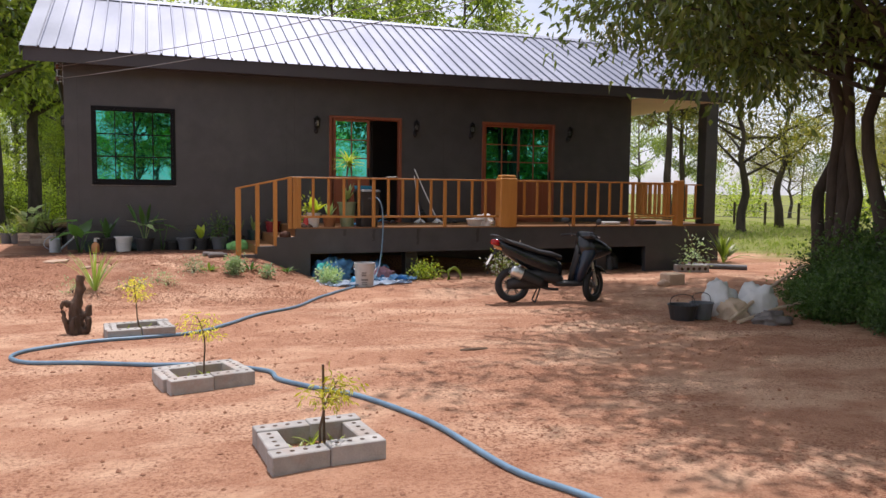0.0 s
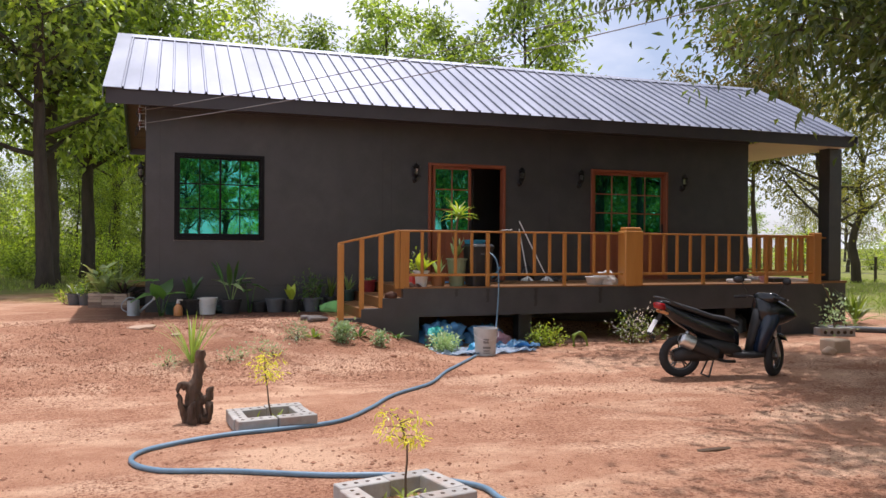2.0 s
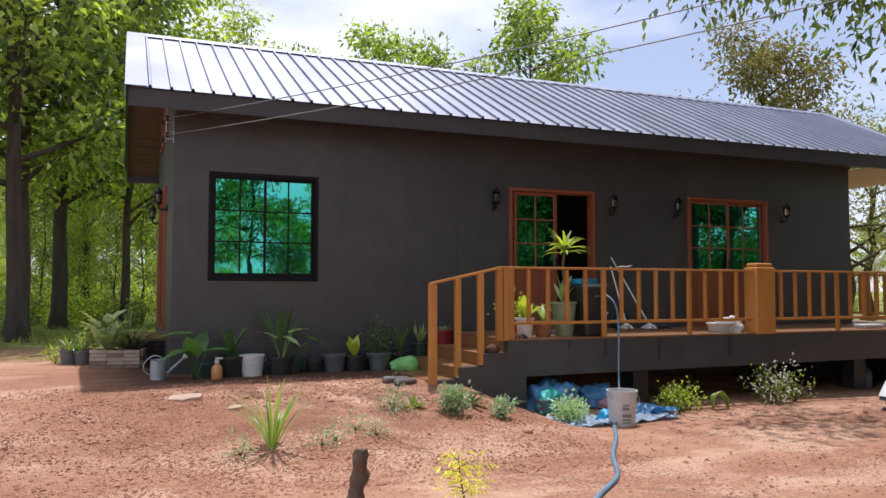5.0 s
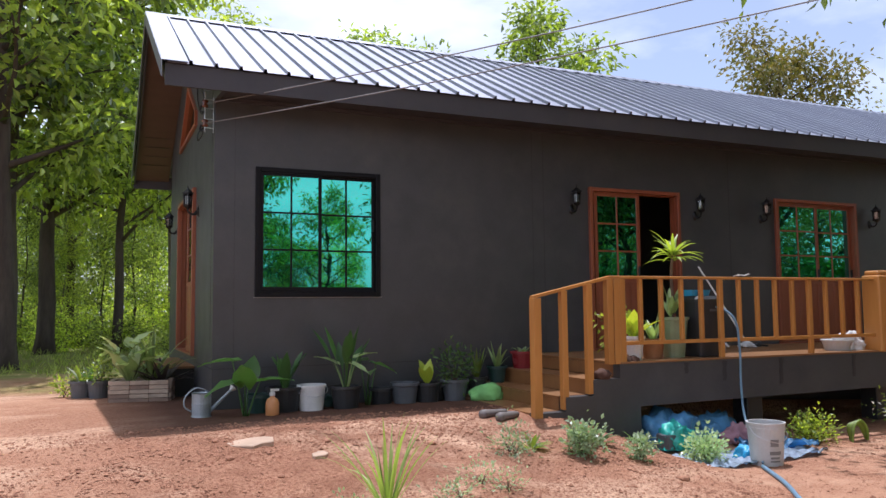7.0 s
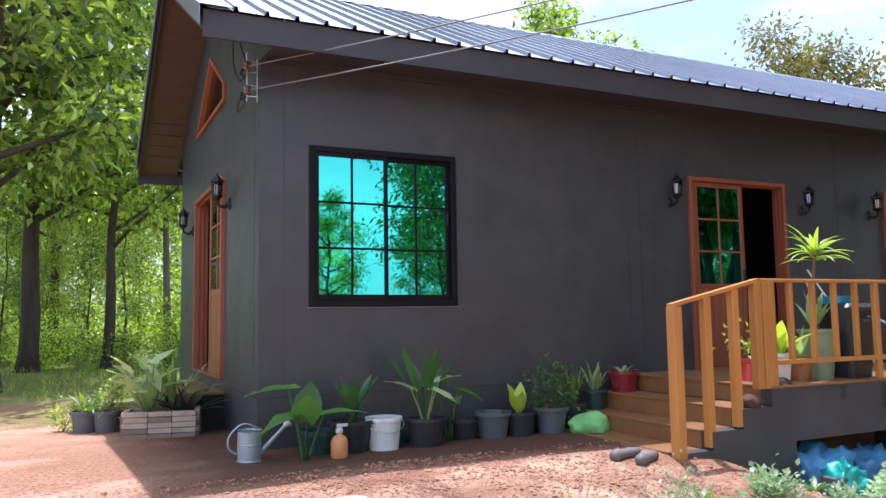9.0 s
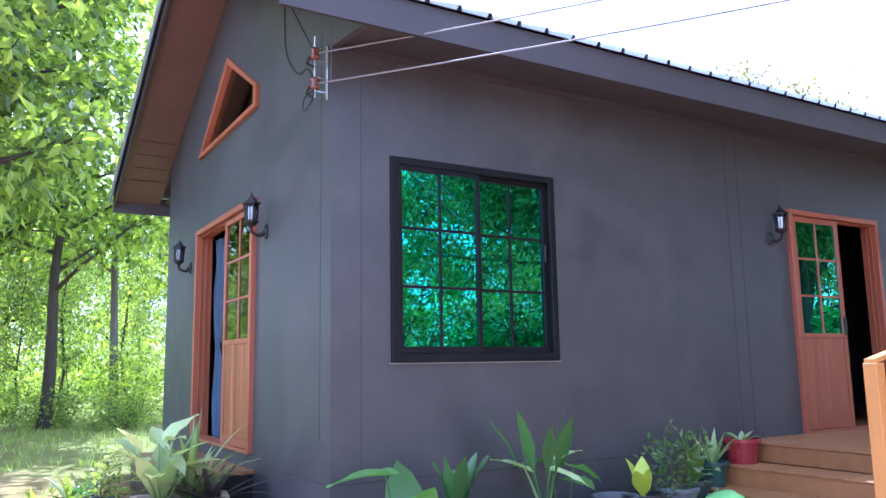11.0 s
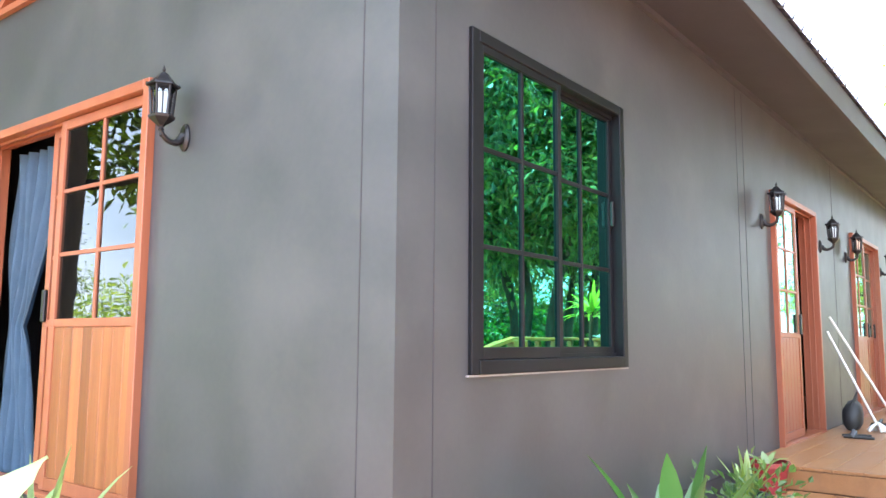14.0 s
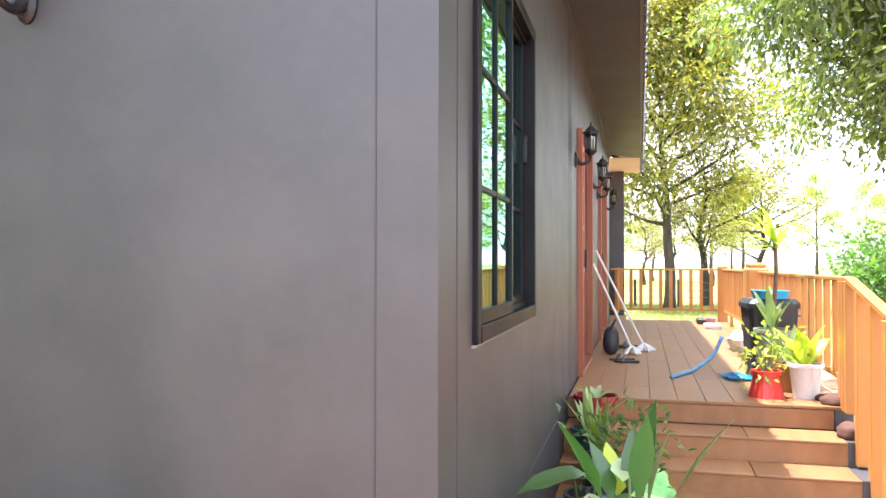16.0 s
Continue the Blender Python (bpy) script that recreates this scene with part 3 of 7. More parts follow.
# ---- front deck ----
DX0, DX1, DY0 = 2.42, 10.78, 14.32
deck = thing("deck", (0, 0, 0), "raised front deck with charcoal side walls, open underneath", "deck", kind="structure")
part("deck_slab", boxed(DX0, DX1, DY0 + 0.03, WY0 - 0.002, 0.84, 0.985), M_GROUT, deck)
dw = bmesh.new()
plate(dw, [(2.66, DY0, 0.53), (9.84, DY0, 0.56), (9.84, DY0, 0.985), (2.66, DY0, 0.985)], (0, 0.12, 0))
part("deck_beam", dw, M_WALL, deck, "charcoal front beam of the deck")
dl = bmesh.new()
plate(dl, [(1.36, DY0, -0.1), (2.66, DY0, -0.1), (2.66, DY0, 0.985), (2.40, DY0, 0.985), (2.40, DY0, 0.835), (2.06, DY0, 0.835), (2.06, DY0, 0.675), (1.72, DY0, 0.675), (1.72, DY0, 0.53), (1.36, DY0, 0.53)], (0, 0.12, 0))
part("stair_cheek", dl, M_WALL, deck, "charcoal stepped side wall of the stairs")
part("deck_wall", boxed(9.84, DX1, DY0, DY0 + 0.12, -0.1, 0.985), M_WALL, deck)
part("deck_wall", boxed(DX1 - 0.12, DX1, DY0 + 0.12, WY0 - 0.3, -0.1, 0.985), M_WALL, deck)
part("deck_wall", boxed(2.54, 2.66, DY0 + 0.12, WY0, -0.1, 0.84), M_WALL, deck)
for x in (4.6, 6.9, 8.9):
    part("deck_pier", boxed(x, x + 0.25, 14.75, 15.0, -0.1, 0.84, 0.01), M_WALL, deck)
# water stains run down the beam
stain = surface("dark_water_stain", (0.03, 0.028, 0.03), (0.045, 0.042, 0.044), 8.0, 0.35, stretch=(3, 1, 0.3))
for x, h in ((3.85, 0.22), (4.72, 0.3), (5.95, 0.27), (3.3, 0.12)):
    bm = bmesh.new()
    n = 6
    pts = [(x - 0.035 + 0.008 * math.sin(k * 2.1 + x), DY0 - 0.003, 0.97 - h * k / n) for k in range(n + 1)]
    pts += [(x + 0.03 - 0.02 * (n - k) / n + 0.006 * math.sin(k * 1.3), DY0 - 0.003, 0.97 - h * (n - k) / n) for k in range(n + 1)]
    plate(bm, pts, (0, 0.002, 0))
    part("water_stain", bm, stain, deck, "dark run of damp")
# stairs
for k, (x0, x1, z) in enumerate(((2.06, 2.42, 0.84), (1.72, 2.08, 0.68), (1.38, 1.74, 0.53))):
    part("stair_step", boxed(x0, x1, DY0 + 0.121, WY0 - 0.002, z - 0.6, z - 0.02), M_GROUT, deck)
    part("stair_riser", boxed(x0 - 0.012, x0 - 0.002, DY0 + 0.123, WY0 - 0.004, z - 0.17, z - 0.02, 0.002), M_DECK, deck, "wood-look riser tile")
    for j in range(3):
        ya = DY0 + 0.123 + j * 0.617
        part("stair_tile", boxed(x0 - 0.02, x1 - 0.016, ya, ya + 0.613, z - 0.02, z, 0.004), M_DECK, deck, "wood-look tread tile")
part("stair_riser", boxed(DX0 - 0.012, DX0 - 0.002, DY0 + 0.123, WY0 - 0.004, 0.845, 0.98, 0.002), M_DECK, deck)

# railing
def railing_post(x, y, z0, z1, w=0.06, d=0.05):
    return boxed(x - w / 2, x + w / 2, y - d / 2, y + d / 2, z0, z1, 0.004)


RY, RZ, RB = 14.36, 1.92, 1.2
railing = thing("railing", (0, 0, 0), "orange painted wooden railing round the deck and down the stairs", "railing", kind="structure")
part("top_rail", boxed(2.30, 10.80, RY - 0.035, RY + 0.035, RZ - 0.03, RZ, 0.005), M_RAIL, railing)
part("bottom_rail", boxed(2.44, 10.76, RY - 0.018, RY + 0.018, RB - 0.02, RB + 0.02, 0.003), M_RAIL, railing)
sl = bmesh.new()
plate(sl, [(1.36, RY - 0.035, 1.68), (2.32, RY - 0.035, 1.89), (2.32, RY - 0.035, 1.92), (1.36, RY - 0.035, 1.71)], (0, 0.07, 0))
part("stair_rail", sl, M_RAIL, railing)
part("post", railing_post(1.40, RY, 0.40, 1.685, 0.09, 0.09), M_RAIL, railing)
for x, z in ((1.73, 0.55), (2.04, 0.69)):
    part("post", railing_post(x, RY, z, 1.68 + (x - 1.36) * 0.219, 0.07, 0.07), M_RAIL, railing)
for x in (2.30, 2.385, 2.46):
    part("post", railing_post(x, RY, 0.985, RZ - 0.03, 0.075, 0.08), M_RAIL, railing)
x, k = 2.72, 0
while x < 10.6:
    if not 6.33 < x < 6.86:
        foot = k % 5 == 4
        part("baluster", railing_post(x, RY, 0.985 if foot else RB + 0.02, RZ - 0.03, 0.062 if foot else 0.045, 0.045), M_RAIL, railing)
    x += 0.283
    k += 1
bp_ = boxed(6.40, 6.77, RY - 0.10, RY + 0.16, 0.985, 1.96, 0.03, 3)
box(bp_, 6.425, 6.745, RY - 0.075, RY + 0.135, 1.955, 2.02, 0.03, 3)
part("corner_post", bp_, M_RAIL, railing, "broad orange boxed post")
part("corner_post", boxed(10.60, 10.78, RY - 0.06, RY + 0.1, 0.985, 1.97, 0.012), M_RAIL, railing, "orange boxed end post")
for y0, y1, x in ((RY + 0.1, WY0 - 0.02, 10.7),):
    part("top_rail", boxed(x - 0.035, x + 0.035, y0, y1, RZ - 0.03, RZ, 0.005), M_RAIL, railing)
    part("bottom_rail", boxed(x - 0.018, x + 0.018, y0, y1, RB - 0.02, RB + 0.02, 0.003), M_RAIL, railing)
    for k in range(10):
        y = y0 + 0.1 + 0.17 * k
        part("baluster", railing_post(x, y, RB + 0.02, RZ - 0.03, 0.045, 0.06), M_RAIL, railing)
part("top_rail", boxed(10.8, 12.75, 16.16, 16.22, 1.89, 1.92, 0.005), M_RAIL, railing)
part("bottom_rail", boxed(10.8, 12.75, 16.17, 16.21, 1.06, 1.10, 0.003), M_RAIL, railing)
for k in range(7):
    part("baluster", railing_post(10.95 + 0.27 * k, 16.19, 1.1, 1.89, 0.045, 0.045), M_RAIL, railing)

# ---- window and doors ----
def pane_grid(root, along, fixed, a0, a1, z0, z1, cols, rows, frame_w, depth, frame_mat, glass, bar=0.022, name="sash", bottom=None):
    """A glazed sash: stiles, rails, glazing bars and one pane a field. along: x or y."""
    def bx(u0, u1, w0, w1, y0, y1, bev=0.002):
        return boxed(u0, u1, y0, y1, w0, w1, bev) if along == "x" else boxed(y0, y1, u0, u1, w0, w1, bev)
    f0, f1 = fixed, fixed + depth
    fw = frame_w
    bt = bottom or fw
    sash = part(name, bx(a0, a0 + fw, z0, z1, f0, f1), frame_mat, root)
    part("stile", bx(a1 - fw, a1, z0, z1, f0, f1), frame_mat, sash)
    part("rail", bx(a0 + fw, a1 - fw, z0, z0 + bt, f0, f1), frame_mat, sash)
    part("rail", bx(a0 + fw, a1 - fw, z1 - fw, z1, f0, f1), frame_mat, sash)
    u0, u1, w0, w1 = a0 + fw, a1 - fw, z0 + bt, z1 - fw
    for c in range(1, cols):
        u = u0 + (u1 - u0) * c / cols
        part("glazing_bar", bx(u - bar / 2, u + bar / 2, w0, w1, f0 + 0.004, f1 - 0.004), frame_mat, sash)
    for r in range(1, rows):
        w = w0 + (w1 - w0) * r / rows
        part("glazing_bar", bx(u0, u1, w - bar / 2, w + bar / 2, f0 + 0.006, f1 - 0.006), frame_mat, sash)
    for c in range(cols):
        for r in range(rows):
            ua, ub = u0 + (u1 - u0) * c / cols, u0 + (u1 - u0) * (c + 1) / cols
            wa, wb = w0 + (w1 - w0) * r / rows, w0 + (w1 - w0) * (r + 1) / rows
            fm = (f0 + f1) / 2
            part("pane", bx(ua, ub, wa, wb, fm - 0.003, fm + 0.003, 0), glass, sash)
    return sash


window_1 = thing("window_1", (0, 0, 0), "dark aluminium sliding window with green mirror glass in twelve panes", "window", kind="structure")
x0, x1, z0, z1 = WIN
FW = 0.055
for nm, b in (("window_frame", boxed(x0, x0 + FW, 16.28, 16.41, z0, z1, 0.004)), ("window_frame", boxed(x1 - FW, x1, 16.28, 16.41, z0, z1, 0.004)), ("window_frame", boxed(x0 + FW, x1 - FW, 16.28, 16.41, z1 - FW, z1, 0.004)), ("window_sill", boxed(x0 + FW, x1 - FW, 16.277, 16.41, z0, z0 + 0.06, 0.004))):
    part(nm, b, M_ALU, window_1)
for z in (z0 + 0.06, z1 - FW - 0.02):
    part("slide_track", boxed(x0 + FW, x1 - FW, 16.325, 16.335, z, z + 0.02), M_ALU, window_1)
mid = (x0 + x1) / 2
s1 = pane_grid(window_1, "x", 16.285, x0 + FW, mid + 0.02, z0 + 0.062, z1 - FW - 0.002, 2, 3, 0.035, 0.035, M_ALU, M_GREEN, 0.02, bottom=0.05)
s2 = pane_grid(window_1, "x", 16.338, mid - 0.02, x1 - FW, z0 + 0.062, z1 - FW - 0.002, 2, 3, 0.035, 0.035, M_ALU, M_GREEN, 0.02, bottom=0.05)
part("latch", boxed(x1 - FW - 0.03, x1 - FW - 0.012, 16.318, 16.338, 2.52, 2.66, 0.003), M_BLACK, s2)
# caulk bead round the window
M_CAULK = surface("pale_sealant", (0.2, 0.195, 0.19), (0.28, 0.27, 0.26), 12.0, 0.8, 0, 0.3, 60)
cb = bmesh.new()
box(cb, x0 - 0.016, x1 + 0.016, 16.289, 16.3, z0 - 0.009, z0 - 0.001)
part("sealant", cb, M_CAULK, window_1, "thin pale bead of sealant")


def door_leaf(root, along, f0, a0, a1, z0, z1, panel, frame_mat, glass, slat_mat, slats=5, handle_side=1):
    """Half glazed leaf: six panes above, upright slats below."""
    fw, d = 0.055, 0.035
    leaf = pane_grid(root, along, f0, a0, a1, panel, z1, 2, 3, fw, d, frame_mat, glass, 0.022, "door_leaf", bottom=0.045)

    def bx(u0, u1, w0, w1, y0, y1, bev=0.002):
        return boxed(u0, u1, y0, y1, w0, w1, bev) if along == "x" else boxed(y0, y1, u0, u1, w0, w1, bev)
    part("stile", bx(a0, a0 + fw, z0, panel, f0, f0 + d), frame_mat, leaf)
    part("stile", bx(a1 - fw, a1, z0, panel, f0, f0 + d), frame_mat, leaf)
    part("rail", bx(a0 + fw, a1 - fw, z0, z0 + 0.07, f0, f0 + d), frame_mat, leaf)
    w = (a1 - a0 - 2 * fw) / slats
    for k in range(slats):
        part("slat", bx(a0 + fw + k * w + 0.001, a0 + fw + (k + 1) * w - 0.001, z0 + 0.07, panel, f0 + 0.008, f0 + d - 0.008, 0.003), slat_mat, leaf)
    hu = a1 - 0.05 if handle_side > 0 else a0 + 0.01
    out = -0.022
    part("handle", bx(hu, hu + 0.04, panel + 0.03, panel + 0.22, f0 + out, f0, 0.006), M_BLACK, leaf, "black pull handle")
    return leaf


def door_frame(root, along, f0, f1, a0, a1, z0, z1, w, m):
    def bx(u0, u1, w0, w1, y0, y1, bev=0.004):
        return boxed(u0, u1, y0, y1, w0, w1, bev) if along == "x" else boxed(y0, y1, u0, u1, w0, w1, bev)
    part("door_frame", bx(a0, a0 + w, z0, z1, f0, f1), m, root)
    part("door_frame", bx(a1 - w, a1, z0, z1, f0, f1), m, root)
    part("door_frame", bx(a0 + w, a1 - w, z1 - w, z1, f0, f1), m, root)
    part("threshold", bx(a0 + w, a1 - w, z0, z0 + 0.025, f0, f1), m, root)
    for k in (0.35, 0.65):
        y = f0 + (f1 - f0) * k
        part("slide_track", bx(a0 + w, a1 - w, z1 - w - 0.016, z1 - w, y - 0.006, y + 0.006, 0), m, root)
        part("slide_track", bx(a1 - w - 0.012, a1 - w, z0 + 0.025, z1 - w - 0.016, y - 0.006, y + 0.006, 0), m, root)


door_1 = thing("door_1", (0, 0, 0), "half-open sliding door in a red-brown frame, green glass above a wood panel", "door", kind="structure")
a0, a1, z0, z1 = DOOR1
door_frame(door_1, "x", 16.255, 16.43, a0, a1, z0, z1, 0.05, M_REDWOOD)
door_leaf(door_1, "x", 16.295, a0 + 0.09, a0 + 0.86, z0 + 0.03, z1 - 0.055, 1.93, M_REDWOOD, M_GREEN, M_REDWOOD, 6)
door_leaf(door_1, "x", 16.36, a0 + 0.05, a0 + 0.80, z0 + 0.03, z1 - 0.055, 1.93, M_REDWOOD, M_GREEN, M_REDWOOD, 6)
door_2 = thing("door_2", (0, 0, 0), "closed double sliding door in a red-brown frame with green glass", "door", kind="structure")
a0, a1, z0, z1 = DOOR2
door_frame(door_2, "x", 16.255, 16.43, a0, a1, z0, z1, 0.05, M_REDWOOD)
door_leaf(door_2, "x", 16.295, a0 + 0.05, (a0 + a1) / 2 + 0.03, z0 + 0.03, z1 - 0.055, 1.93, M_REDWOOD, M_GREEN, M_REDWOOD, 6)
door_leaf(door_2, "x", 16.36, (a0 + a1) / 2 - 0.03, a1 - 0.05, z0 + 0.03, z1 - 0.055, 1.93, M_REDWOOD, M_GREEN, M_REDWOOD, 6)
door_3 = thing("door_3", (0, 0, 0), "half-open sliding door in an orange-brown frame, clear glass over teak slats", "door", kind="structure")
a0, a1, z0, z1 = SDOOR
door_frame(door_3, "y", -1.545, -1.37, a0, a1, z0, z1, 0.055, M_ORWOOD)
door_leaf(door_3, "y", -1.505, a0 + 0.03, a0 + 0.97, z0 + 0.03, z1 - 0.06, 1.94, M_ORWOOD, M_CLEAR, M_PANELWOOD, 8, -1)
door_leaf(door_3, "y", -1.44, a0 + 0.27, a0 + 1.19, z0 + 0.03, z1 - 0.06, 1.94, M_ORWOOD, M_CLEAR, M_PANELWOOD, 8, 1)


def hanging(pts_z, width, folds, depth, m, name, label, at, turn, tie=None):
    """A gathered cloth panel; tie: height at which it is drawn together."""
    bm = bmesh.new()
    cols, rows = folds * 8, 24
    grid = []
    for r in range(rows + 1):
        z = pts_z[0] + (pts_z[1] - pts_z[0]) * r / rows
        g = 1.0
        if tie is not None:
            g = 0.38 + 0.62 * min(1.0, abs(z - tie) / (0.9 if z > tie else 1.6)) ** 0.7
        row = []
        for c in range(cols + 1):
            u = c / cols
            row.append(bm.verts.new((width * (u * g), depth * g * math.sin(u * folds * 2 * math.pi + 0.8 * math.sin(z * 2)) + 0.01 * math.sin(z * 7 + u * 9), z)))
        grid.append(row)
    for r in range(rows):
        for c in range(cols):
            bm.faces.new((grid[r][c], grid[r][c + 1], grid[r + 1][c + 1], grid[r + 1][c]))
    bmesh.ops.solidify(bm, geom=bm.faces[:], thickness=0.003)
    ob = part(name, bm, m, smooth=True)
    ob.matrix_basis = pose(*at, 0, 0, turn)
    return tagged(ob, label, "curtain")


hanging((1.0, 3.08), 0.62, 5, 0.04, M_CURTAIN, "curtain", "slate blue curtain tied back in the open doorway", (-1.33, 19.82, 0), -90, 1.95)
hanging((1.0, 3.08), 0.9, 6, 0.035, M_TEAL, "curtain", "teal curtain drawn aside behind the glazed door", (-1.2, 18.95, 0), -90)
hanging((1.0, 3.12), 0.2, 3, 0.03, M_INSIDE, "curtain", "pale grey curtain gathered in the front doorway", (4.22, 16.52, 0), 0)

# gable window: a five-sided wooden frame and dark glass
gabw = thing("window_2", (0, 0, 0), "small pointed gable window in an orange-brown frame", "window", kind="structure")
cy, cz = sum(p[0] for p in GABWIN) / 4, sum(p[1] for p in GABWIN) / 4
inner = [(cy + (y - cy) * 0.885, cz + (z - cz) * 0.835 + 0.004) for y, z in GABWIN]
for k in range(4):
    a, b, c, d = GABWIN[k], GABWIN[(k + 1) % 4], inner[(k + 1) % 4], inner[k]
    part("window_frame", plate(bmesh.new(), [(-1.535, *a), (-1.535, *b), (-1.535, *c), (-1.535, *d)], (0.12, 0, 0)), M_ORWOOD, gabw)
part("pane", plate(bmesh.new(), [(-1.48, *p) for p in inner], (0.006, 0, 0)), M_CLEAR, gabw)

# step outside the side door
sst = thing("side_step", (0, 0, 0), "black painted block step with a wood-look tile top", "step", kind="structure")
part("block", boxed(-2.1, -1.5, 17.9, 19.95, 0.2, 0.87), M_BLACK, sst)
for k in range(3):
    part("step_tile", boxed(-2.13, -1.5, 17.87 + 0.703 * k, 17.87 + 0.703 * k + 0.7, 0.87, 0.9, 0.004), M_DECK, sst)

# ---- wall lanterns ----
def lantern(at, turn):
    """Six-sided carriage lantern on a scrolled arm; the wall lies behind it at +y."""
    root = thing("wall_lantern", at, "black six-sided carriage wall lantern with pale panes", "lamp", "wall lanterns", turn)
    bp = lathe(bmesh.new(), [(0, 0), (0.066, 0), (0.066, 0.012), (0.05, 0.024), (0.036, 0.03), (0, 0.032)], 18, pose(0, 0, 0, 90, 0, 0) @ Matrix.Diagonal((0.8, 1.35, 1, 1)))
    part("backplate", bp, M_BLACK, root)
    arm = tube(bmesh.new(), smooth_path([(0, -0.02, 0), (0, -0.07, -0.045), (0, -0.13, -0.04), (0, -0.17, 0.0), (0, -0.175, 0.05)], 4), [0.034, 0.031, 0.028, 0.026, 0.024, 0.022, 0.02, 0.019, 0.018, 0.017, 0.016, 0.015, 0.015, 0.014, 0.014, 0.014, 0.014], 10)
    part("arm", arm, M_BLACK, root)
    c = Matrix.Translation((0, -0.175, 0.0))
    part("finial", lathe(bmesh.new(), [(0, -0.035), (0.012, -0.02), (0.008, 0.0), (0.02, 0.015), (0.012, 0.03)], 10, c), M_BLACK, root)
    part("cup", lathe(bmesh.new(), [(0.012, 0.025), (0.022, 0.04), (0.05, 0.06), (0.078, 0.085), (0.082, 0.1), (0.07, 0.105)], 6, c), M_BLACK, root)
    ring_z = ((0.1, 0.062), (0.29, 0.078))
    for z, q in ring_z:
        part("cage_ring", lathe(bmesh.new(), [(q + 0.008, z - 0.008), (q + 0.008, z + 0.008), (q - 0.008, z + 0.008), (q - 0.008, z - 0.008), (q + 0.008, z - 0.008)], 6, c), M_BLACK, root)
    for k in range(6):
        a, b = 2 * math.pi * k / 6, 2 * math.pi * (k + 1) / 6
        p0, p1 = Vector((0.062 * math.cos(a), 0.062 * math.sin(a), 0.1)), Vector((0.078 * math.cos(a), 0.078 * math.sin(a), 0.29))
        q0, q1 = Vector((0.062 * math.cos(b), 0.062 * math.sin(b), 0.1)), Vector((0.078 * math.cos(b), 0.078 * math.sin(b), 0.29))
        part("cage_bar", tube(bmesh.new(), [c @ p0, c @ p1], 0.0085, 6), M_BLACK, root)
        m0, m1 = p0.lerp(q0, 0.5), p1.lerp(q1, 0.5)
        part("tracery_bar", tube(bmesh.new(), [c @ m0, c @ m0.lerp(m1, 0.72)], 0.0045, 5), M_BLACK, root)
        # a solid head plate with two pointed arches cut out of its lower edge
        lo = [p0.lerp(p1, 0.68).lerp(q0.lerp(q1, 0.68), t) + (p1 - p0) * (0.2 * abs(math.sin(2 * math.pi * t))) for t in (0, 0.08, 0.17, 0.25, 0.33, 0.42, 0.5, 0.58, 0.67, 0.75, 0.83, 0.92, 1)]
        hi = [p1.lerp(q1, t) for t in (0, 0.08, 0.17, 0.25, 0.33, 0.42, 0.5, 0.58, 0.67, 0.75, 0.83, 0.92, 1)]
        hb = bmesh.new()
        va, vb = [hb.verts.new(c @ v) for v in lo], [hb.verts.new(c @ v) for v in hi]
        for t in range(12):
            hb.faces.new((va[t], va[t + 1], vb[t + 1], vb[t]))
        bmesh.ops.solidify(hb, geom=hb.faces[:], thickness=0.004)
        part("arched_plate", hb, M_BLACK, root)
    part("glass", lathe(bmesh.new(), [(0.052, 0.102), (0.066, 0.286)], 6, c), M_LAMPGLASS, root)
    part("lamp_tube", lathe(bmesh.new(), [(0, 0.1), (0.03, 0.1), (0.036, 0.2), (0.03, 0.25), (0, 0.255)], 12, c), M_FROST, root, "frosted white inner lamp")
    part("roof", lathe(bmesh.new(), [(0.08, 0.286), (0.104, 0.288), (0.102, 0.3), (0.07, 0.322), (0.045, 0.35), (0.036, 0.358), (0.03, 0.37), (0.012, 0.375)], 6, c), M_BLACK, root)
    part("spike", lathe(bmesh.new(), [(0.012, 0.36), (0.016, 0.375), (0.007, 0.385), (0.012, 0.395), (0.0, 0.43)], 10, c), M_BLACK, root)
    for k in range(6):
        a = 2 * math.pi * k / 6
        part("corner_knob", lathe(bmesh.new(), [(0, -0.012), (0.008, 0), (0, 0.016)], 6, c @ Matrix.Translation((0.096 * math.cos(a), 0.096 * math.sin(a), 0.3))), M_BLACK, root)
    root.scale = (0.76, 0.76, 0.76)
    return root


lamp0 = lantern((3.16, 16.3, 2.9), 0)
for at, turn in (((5.29, 16.3, 2.9), 0), ((6.58, 16.3, 2.9), 0), ((9.0, 16.3, 2.9), 0), ((-1.5, 17.66, 2.84), -90), ((-1.5, 20.28, 2.84), -90)):
    copy_thing(lamp0, pose(*at, 0, 0, turn))

